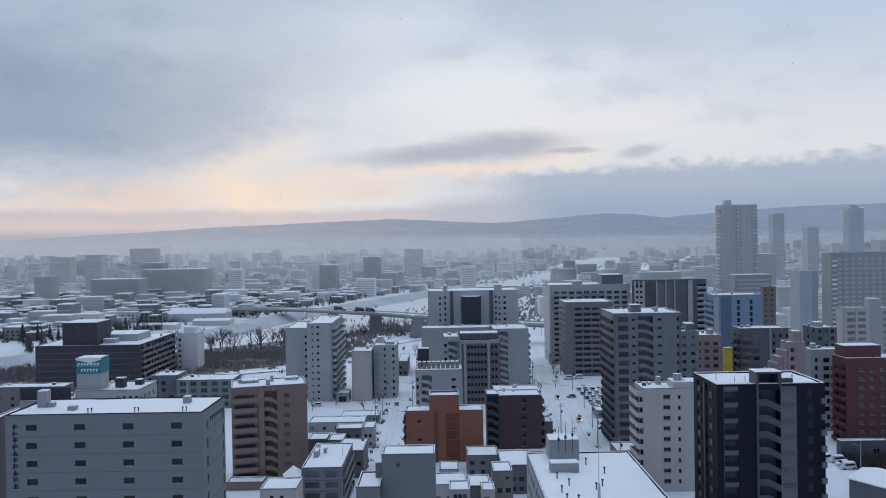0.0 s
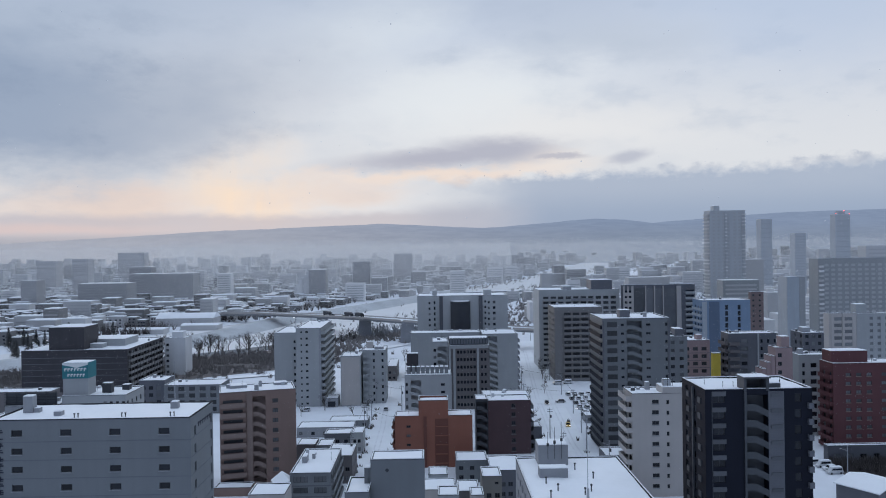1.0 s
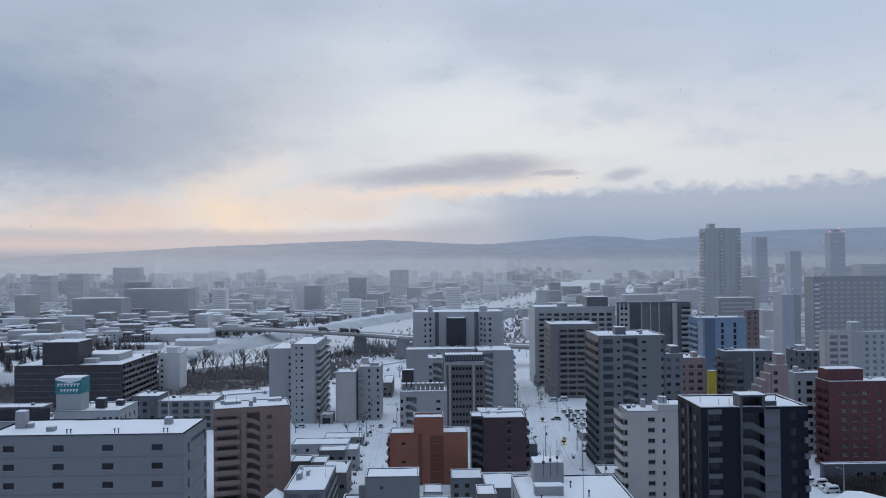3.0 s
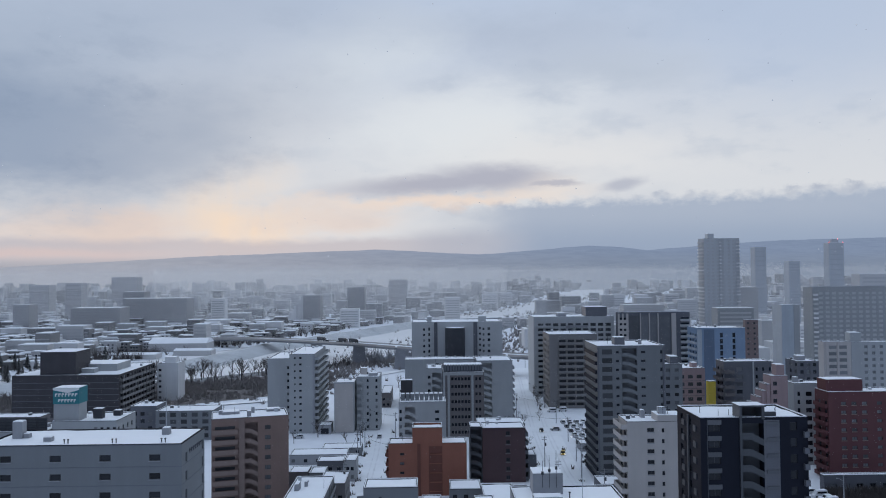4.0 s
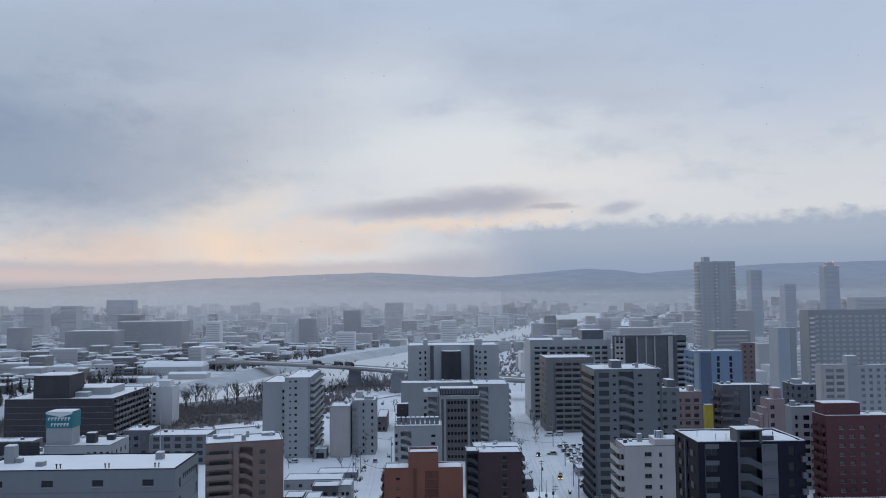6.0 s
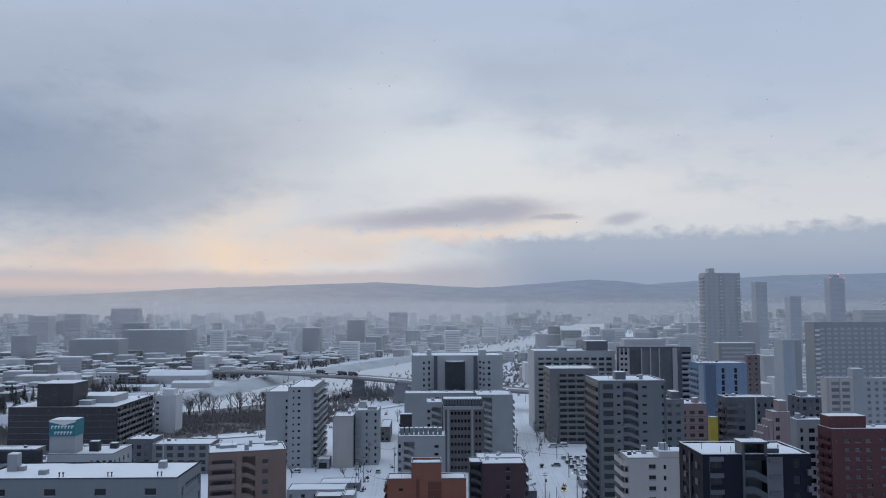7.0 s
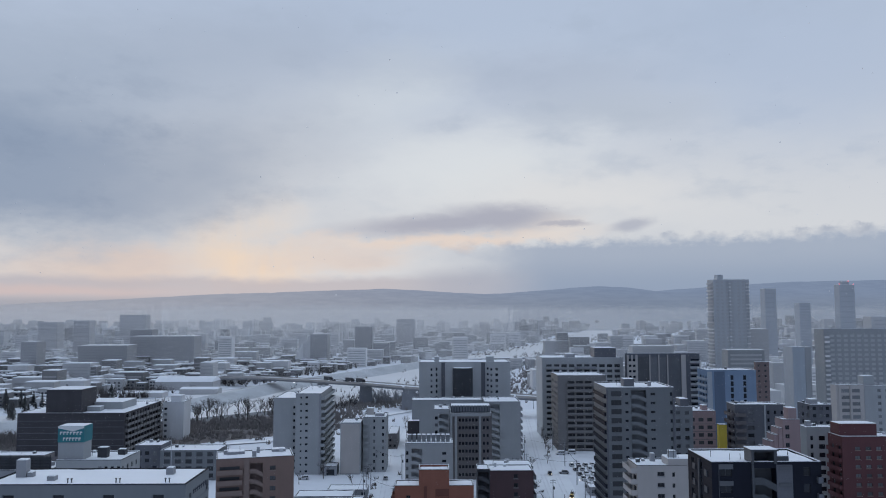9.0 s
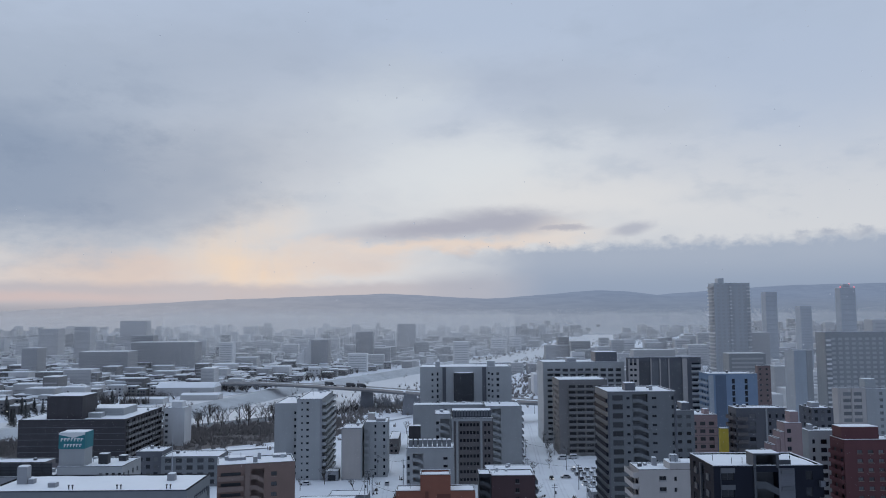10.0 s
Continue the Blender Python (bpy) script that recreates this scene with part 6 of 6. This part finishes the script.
up_bank = [(62 + 60 * f + rng.gauss(0, 10), 640 + 290 * f + rng.gauss(0, 26)) for f in [rng.random() for i in range(300)]]
brush("shrubs", "leafless brush on the near river bank", up_bank, BRUSH, 12, 1.2, 4.2)
far_bank = []
for i in range(700):
    f = rng.random()
    k = min(len(RIVER) - 2, int(f * 6) + 2)
    g_ = rng.random()
    x = RIVER[k][0] + (RIVER[k + 1][0] - RIVER[k][0]) * g_ + rng.choice((-1, 1)) * rng.gauss(48, 8)
    y = RIVER[k][1] + (RIVER[k + 1][1] - RIVER[k][1]) * g_ + rng.gauss(0, 25)
    far_bank.append((x, y))
brush("shrubs", "leafless riverside brush farther upstream", far_bank, BRUSH, 7, 1.5, 4.5)


def conifer(label, seed):
    r_ = random.Random(seed)
    root = thing("tree", label, "tree", (0, 0, 0), "dark conifers by the river road")
    s = Shape()
    s.tube((0, 0, 0), (0, 0, 11.5), 0.3, 0.05, 6)
    part("trunk", s, BARK, root)
    s = Shape()
    for i in range(420):
        z = r_.uniform(1.2, 12.0)
        rad = (12.6 - z) * 0.24 * r_.uniform(0.35, 1.1)
        a = r_.uniform(0, math.tau)
        c, sn = math.cos(a), math.sin(a)
        p, q = Vector((0, 0, z)), Vector((c * rad, sn * rad, z - rad * 0.35))
        side = Vector((-sn, c, 0)) * 0.28
        n = len(s.v)
        s.v += [tuple(p), tuple(q - side), tuple(q + side + Vector((0, 0, 0.2))), tuple(q + Vector((c, sn, -0.3)) * 0.4)]
        s.f += [(n, n + 1, n + 3, n + 2)]
        s.s += [0]
    part("crown", s, PINE, root)
    return root


pines = [conifer("dark conifer dusted with snow", i) for i in range(2)]
for i in range(16):
    m = pose(-268 + rng.uniform(-40, 30), 500 + rng.uniform(-20, 85), 0, 0, 0, rng.uniform(0, 360))
    if i < 2:
        pines[i].matrix_basis = m
    else:
        sc = rng.uniform(0.7, 1.5)
        pines[i % 2].scale = (sc, sc, sc)
        copy_thing(pines[i % 2], m)
        pines[i % 2].scale = (1, 1, 1)

# ---- named far buildings ----


def far_block(name, label, x0, x1, y, d, h, wall, n=8, step=3.0, parapet=0.4, start=1.2):
    w = x1 - x0
    root = thing(name, label, "building", (x0, y, 0))
    TAKEN.append((x0 - 4, y - 4, x1 + 4, y + d + 4))
    s = Shape()
    s.box(0, 0, 0, w, d, h)
    part("wall", s, wall, root)
    s = Shape()
    s.box(0.2, 0.2, h + 0.004, w - 0.2, d - 0.2, h + 0.35)
    part("roof_snow", s, FAR_SNOW, root)
    k = int((h - 1.5) / step)
    if y > 540:
        for j in range(k):
            # band colour close to its wall, as if faded by haze
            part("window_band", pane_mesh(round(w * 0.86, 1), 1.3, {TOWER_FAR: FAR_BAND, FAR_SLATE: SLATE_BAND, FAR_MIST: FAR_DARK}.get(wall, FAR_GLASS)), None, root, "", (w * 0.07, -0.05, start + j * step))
        return root
    gap = w / n
    me = pane_mesh(round(gap * 0.55, 1), 1.4, FAR_GLASS)
    for j in range(k):
        for i in range(n):
            part("window", me, None, root, "", (gap * (i + 0.22), -0.05, start + j * step))
    return root


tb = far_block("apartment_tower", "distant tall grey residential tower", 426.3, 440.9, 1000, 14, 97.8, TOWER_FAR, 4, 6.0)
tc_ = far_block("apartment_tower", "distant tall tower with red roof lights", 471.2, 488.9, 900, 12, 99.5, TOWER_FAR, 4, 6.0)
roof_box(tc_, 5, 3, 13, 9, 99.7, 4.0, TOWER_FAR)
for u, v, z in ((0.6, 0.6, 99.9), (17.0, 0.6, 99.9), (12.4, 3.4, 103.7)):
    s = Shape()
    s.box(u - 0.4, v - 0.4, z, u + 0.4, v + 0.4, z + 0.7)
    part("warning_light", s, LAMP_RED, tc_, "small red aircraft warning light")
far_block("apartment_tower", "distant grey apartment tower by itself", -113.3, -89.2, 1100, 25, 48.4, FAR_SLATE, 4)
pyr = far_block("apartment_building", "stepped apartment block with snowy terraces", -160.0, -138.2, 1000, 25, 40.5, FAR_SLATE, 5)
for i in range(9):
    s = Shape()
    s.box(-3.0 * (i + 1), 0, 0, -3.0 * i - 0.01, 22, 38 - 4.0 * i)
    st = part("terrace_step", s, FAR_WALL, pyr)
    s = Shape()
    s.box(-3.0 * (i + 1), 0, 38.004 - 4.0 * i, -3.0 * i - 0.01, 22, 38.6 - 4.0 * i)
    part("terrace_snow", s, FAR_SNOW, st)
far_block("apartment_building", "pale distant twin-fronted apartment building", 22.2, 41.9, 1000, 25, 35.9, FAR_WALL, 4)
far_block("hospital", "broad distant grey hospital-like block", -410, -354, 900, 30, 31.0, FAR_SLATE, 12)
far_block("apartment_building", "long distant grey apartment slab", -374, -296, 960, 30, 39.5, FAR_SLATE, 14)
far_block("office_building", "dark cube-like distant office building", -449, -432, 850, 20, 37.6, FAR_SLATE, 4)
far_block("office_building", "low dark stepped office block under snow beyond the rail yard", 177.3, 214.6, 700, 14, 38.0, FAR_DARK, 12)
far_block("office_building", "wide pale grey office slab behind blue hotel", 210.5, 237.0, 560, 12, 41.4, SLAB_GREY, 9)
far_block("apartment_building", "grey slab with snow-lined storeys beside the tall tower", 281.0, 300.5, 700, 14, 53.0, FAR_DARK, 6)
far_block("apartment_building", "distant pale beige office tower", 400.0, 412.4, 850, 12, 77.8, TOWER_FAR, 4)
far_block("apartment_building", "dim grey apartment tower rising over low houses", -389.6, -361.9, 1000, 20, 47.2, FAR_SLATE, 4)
far_block("apartment_building", "tall dim block half lost in falling snow and painted haze", -554.8, -530.3, 1200, 20, 56.4, FAR_MIST, 4)
far_block("apartment_building", "broad dim block half lost in falling snow and painted haze", -659.8, -627.6, 1300, 24, 52.4, FAR_MIST, 4)
far_block("apartment_building", "pair of dim towers half lost in falling snow and painted haze", -605.7, -555.4, 1500, 24, 63.6, FAR_MIST, 4)
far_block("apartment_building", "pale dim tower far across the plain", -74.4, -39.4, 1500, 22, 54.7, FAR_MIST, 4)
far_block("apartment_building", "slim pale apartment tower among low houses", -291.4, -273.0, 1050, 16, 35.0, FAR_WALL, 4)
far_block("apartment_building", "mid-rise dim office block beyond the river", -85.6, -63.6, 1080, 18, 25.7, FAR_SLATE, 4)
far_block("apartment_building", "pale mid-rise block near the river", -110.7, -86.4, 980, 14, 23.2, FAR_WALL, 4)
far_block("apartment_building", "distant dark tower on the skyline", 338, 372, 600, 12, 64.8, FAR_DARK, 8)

# ---- mid-distance houses, one by one, then the city beyond ----


def river_gap(x, y):
    best = 1e9
    p = Vector((x, y))
    for a, b in zip(RIVER, RIVER[1:]):
        a, b = Vector(a), Vector(b)
        u = max(0, min(1, (p - a).dot(b - a) / (b - a).length_squared))
        best = min(best, (a + (b - a) * u - p).length)
    return best


def in_yard(x, y, r=0.0):
    """On the open snow of the rail yard."""
    return 1240 - r < y < 2650 and abs(x - (254 + (y - 1290) * 0.497)) < 62 + r


def free(x, y, r):
    if in_yard(x, y, r):
        return False
    if river_gap(x, y) < 92 + r and y < 900 or river_gap(x, y) < 75 + r:
        return False
    if any(a - r < x < c + r and b - r < y < e + r for a, b, c, e in TAKEN):
        return False
    return not (abs(y - (770 - (x + 230) * 0.72)) < 22 + r and -300 < x < 0)


def town_house(i):
    """A small flat or low-pitched house with snow on its roof."""
    w, d, h = rng.uniform(8, 13), rng.uniform(8, 12), rng.choice((5.5, 6.0, 6.5, 8.6))
    root = thing("house", rng.choice(("small town house with snowy roof", "two-storey house under fresh snow", "pale low house with flat snowy roof", "dark clad house under snow")), "house", (0, 0, 0), "town houses across the river")
    s = Shape()
    s.box(-w / 2, -d / 2, 0, w / 2, d / 2, h)
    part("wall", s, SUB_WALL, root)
    s = Shape()
    if i % 2:
        loop = [(-w / 2 - 0.5, h), (0, h + 1.6), (w / 2 + 0.5, h)]
        s.hull([(u, -d / 2 - 0.4, z) for u, z in loop], [(u, d / 2 + 0.4, z) for u, z in loop])
    else:
        s.hull([(-w / 2 - 0.3, -d / 2 - 0.3, h), (w / 2 + 0.3, -d / 2 - 0.3, h), (w / 2 + 0.3, d / 2 + 0.3, h), (-w / 2 - 0.3, d / 2 + 0.3, h)], [(-w / 2, -d / 2, h + 0.6), (w / 2, -d / 2, h + 0.6), (w / 2, d / 2, h + 0.6), (-w / 2, d / 2, h + 0.6)])
    part("roof_snow", s, FAR_SNOW, root)
    for u in (-w * 0.28, w * 0.22):
        part("window", pane_mesh(1.6, 1.3, FAR_GLASS), None, root, "", (u - 0.8, -d / 2 - 0.05, h - 2.2))
    return root


def mid_rise(i):
    w, d, h = rng.uniform(14, 26), rng.uniform(11, 16), rng.choice((12, 15, 18, 24, 30))
    root = thing("apartment_building", rng.choice(("mid-rise apartment block with snowy flat roof", "grey mid-rise building under snow", "plain concrete walk-up block with snowy roof")), "building", (0, 0, 0), "mid-rise blocks of the city")
    s = Shape()
    s.box(-w / 2, -d / 2, 0, w / 2, d / 2, h)
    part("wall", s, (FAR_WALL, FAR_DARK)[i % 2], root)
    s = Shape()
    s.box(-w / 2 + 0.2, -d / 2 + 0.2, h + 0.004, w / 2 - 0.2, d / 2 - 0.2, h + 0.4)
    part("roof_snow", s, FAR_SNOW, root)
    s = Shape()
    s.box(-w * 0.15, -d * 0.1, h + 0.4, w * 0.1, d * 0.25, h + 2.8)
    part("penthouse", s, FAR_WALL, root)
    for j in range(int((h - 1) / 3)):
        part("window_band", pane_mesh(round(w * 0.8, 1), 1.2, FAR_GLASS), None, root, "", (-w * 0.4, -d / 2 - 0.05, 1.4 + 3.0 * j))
    return root


h_protos, m_protos = [town_house(i) for i in range(8)], [mid_rise(i) for i in range(8)]
h_used, m_used, count, tries = set(), set(), 0, 0
while count < 205 and tries < 9000:
    tries += 1
    y = rng.uniform(430, 1050)
    x = rng.uniform(-0.62, 0.62) * y
    west = x < 0.12 * y - 60
    if not west and (x < 90 or y < 470 and x < 230):
        continue
    if not west and y < 330:
        continue
    if west and (y < 560 or river_gap(x, y) < 100 and y < 640):
        continue
    if west and y < 780 and x > -0.26 * y:
        continue
    if not free(x, y, 8):
        continue
    tall = rng.random() < ((0.0 if y < 720 else 0.05) if west else 0.65)
    pool, seen = (m_protos, m_used) if tall else (h_protos, h_used)
    k = rng.randrange(8)
    m = pose(x, y, 0, 0, 0, rng.choice((0, 90, 0)) + (-12 if west else 0) + rng.uniform(-3, 3))
    if k in seen:
        copy_thing(pool[k], m)
    else:
        seen.add(k)
        pool[k].matrix_basis = m
    TAKEN.append((x - 9, y - 8, x + 9, y + 8))
    count += 1
for pool, seen in ((h_protos, h_used), (m_protos, m_used)):
    for k in range(8):
        if k not in seen:
            pool[k].matrix_basis = pose(-500 - 30 * k, 980, 0)


def far_city(name, label, n, y_lo, y_hi, tall_share, h_hi):
    s = Shape()
    made = 0
    while made < n:
        y = y_lo + (y_hi - y_lo) * rng.random() ** 0.8
        x = rng.uniform(-0.64, 0.64) * y
        if y < 1050 and (x > 0.12 * y - 60 or river_gap(x, y) < 100 or y < 780 and x > -0.26 * y):
            continue
        if river_gap(x, y) < 75 or in_yard(x, y, 20) or any(a < x < c and b < y < e for a, b, c, e in TAKEN):
            continue
        made += 1
        clump = noise.noise((x * 0.0022, y * 0.0022, 5.0))
        tall = rng.random() < tall_share * (1 + 1.6 * clump) * (1.5 if x > 0.15 * y else 0.8)
        w, d = (rng.uniform(12, 28), rng.uniform(12, 18)) if tall else (rng.uniform(7, 15), rng.uniform(7, 12))
        h = rng.uniform(14, h_hi) * rng.uniform(0.6, 1.0) if tall else rng.choice((5.5, 6.5, 8.5, 10.0))
        slot = 0 if rng.random() < 0.55 else 1
        s.box(x, y, 0, x + w, y + d, h, slot)
        s.box(x + 0.3, y + 0.3, h + 0.004, x + w - 0.3, y + d - 0.3, h + 0.6, 2)
        if not tall and y < 1050:
            for j in range(int(h / 2.8)):
                for f in (0.1, 0.4, 0.7):
                    f += rng.uniform(-0.05, 0.05)
                    s.box(x + w * f, y - 0.08, 1.0 + 2.7 * j, x + w * f + 1.6, y - 0.02, 2.2 + 2.7 * j, 4)
        if tall and y < 2400:
            for j in range(int((h - 2) / 3.2)):
                s.box(x + w * 0.07, y - 0.1, 1.4 + 3.2 * j, x + w * 0.93, y - 0.02, 2.6 + 3.2 * j, 3)
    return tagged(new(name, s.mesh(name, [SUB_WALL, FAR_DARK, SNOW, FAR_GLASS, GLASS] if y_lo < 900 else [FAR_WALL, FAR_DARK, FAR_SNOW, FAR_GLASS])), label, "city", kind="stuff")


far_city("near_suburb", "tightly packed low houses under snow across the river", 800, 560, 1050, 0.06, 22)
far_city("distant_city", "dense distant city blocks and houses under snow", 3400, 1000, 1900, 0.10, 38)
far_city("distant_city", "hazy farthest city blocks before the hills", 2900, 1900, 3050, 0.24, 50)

# woods and trees among the far houses
grove = []
while len(grove) < 1500:
    y = 565 + 420 * rng.random()
    x = rng.uniform(-0.62, -0.1) * y
    if noise.noise((x * 0.012, y * 0.012, 7.0)) > rng.uniform(-0.15, 0.3) and river_gap(x, y) > 85:
        grove.append((x, y))
brush("trees_mid", "dark leafless garden trees among low houses", grove, BARK, 12, 4, 9)
wood = []
while len(wood) < 3600:
    y = 600 + 2000 * rng.random() ** 1.5
    x = rng.uniform(-0.62, 0.62) * y
    if noise.noise((x * 0.006, y * 0.006, 2.0)) > rng.uniform(-0.2, 0.25) and river_gap(x, y) > 80 and (x < 0.12 * y - 60 or y > 900):
        wood.append((x, y))
# bark paled to a haze grey; nearer bark keeps its dark brown
brush("trees_far", "leafless trees among distant houses, paled as haze", wood, material("hazed_bare_trees", (0.28, 0.285, 0.3), 0.95, 0.2, 0.05, 0.5, 0.0, 0.0, per_island=0.4), 9, 5, 11)

# ---- falling snow: a drifting shower over the far city, and a few flakes close by ----


def flakes(name, label, place_, n, size_px):
    """n small tilted three-cornered flakes in one mesh; place_ gives their centres, size_px their size per metre of distance."""
    gen = np.random.default_rng(11)
    c = place_(gen, n)
    r = (c[:, 1] * size_px * gen.uniform(0.6, 1.3, n))[:, None]
    u = gen.normal(size=(n, 3))
    u /= np.linalg.norm(u, axis=1)[:, None]
    v = np.cross(u, gen.normal(size=(n, 3)))
    v /= np.linalg.norm(v, axis=1)[:, None]
    co = np.stack([c + u * r, c + (-0.5 * u + 0.866 * v) * r, c + (-0.5 * u - 0.866 * v) * r], axis=1).reshape(-1, 3)
    me = bpy.data.meshes.new(name)
    me.vertices.add(3 * n)
    me.vertices.foreach_set("co", co.astype(np.float32).ravel())
    me.loops.add(3 * n)
    me.loops.foreach_set("vertex_index", np.arange(3 * n, dtype=np.int32))
    me.polygons.add(n)
    me.polygons.foreach_set("loop_start", np.arange(0, 3 * n, 3, dtype=np.int32))
    me.update(calc_edges=True)
    me.materials.append(FLAKE)
    return tagged(new(name, me), label, "snowfall", kind="stuff")


def shower(gen, n):
    """Thicker with distance and over the west, thinning out upwards."""
    y = 660 + 2150 * gen.random(n) ** 0.95
    side = gen.uniform(-0.66, 0.66, n)
    keep = gen.random(n) < np.interp(side, [-0.66, -0.3, 0.05, 0.66], [0.75, 1.0, 0.85, 0.32])
    side = np.where(keep, side, gen.uniform(-0.35, 0.1, n))
    low_e, up = -70.0 / y, gen.random(n)
    top_e = (0.001 + 0.016 * gen.random(n) ** 2) * np.interp(side, [-0.6, -0.25, 0.1], [1.0, 0.8, 0.5])
    z = 70 + y * (low_e + (top_e - low_e) * up)
    return np.stack([side * y, y, np.maximum(z, 0.3)], axis=1)


def thin_fall(gen, n):
    """Sparse flakes in the air over the streets, down to the roofs."""
    y = gen.uniform(190.0, 600.0, n)
    return np.stack([gen.uniform(-0.62, 0.62, n) * y, y, np.maximum(70 - gen.uniform(0.0, 0.30, n) * y, 0.3)], axis=1)


def close_by(gen, n):
    y = gen.uniform(4.0, 16.0, n)
    return np.stack([gen.uniform(-0.62, 0.62, n) * y, y, 70 + gen.uniform(-0.05, 0.42, n) * y], axis=1)


FLAKE = material("snowflake", (0.88, 0.865, 0.845), 0.9, 0.05, 0.5, 2.0, 0.0, 0.1)
# light also passes through the thin crystals
fn, fl = FLAKE.node_tree.nodes, FLAKE.node_tree.links
f_thin, f_mix = fn.new("ShaderNodeBsdfTranslucent"), fn.new("ShaderNodeMixShader")
f_thin.inputs["Color"].default_value = (0.9, 0.885, 0.865, 1)
f_mix.inputs[0].default_value = 0.6
fl.new(fn["Principled BSDF"].outputs[0], f_mix.inputs[1])
fl.new(f_thin.outputs[0], f_mix.inputs[2])
fl.new(f_mix.outputs[0], fn["Material Output"].inputs[0])
flakes("falling_snow", "pale snow shower drifting over the distant city", shower, 1800000, 0.0002)
flakes("falling_snow", "thin snowfall drifting between the nearer blocks", thin_fall, 100000, 0.00016)
flakes("falling_snow", "few snowflakes drifting close by in the air", close_by, 170, 0.0012)
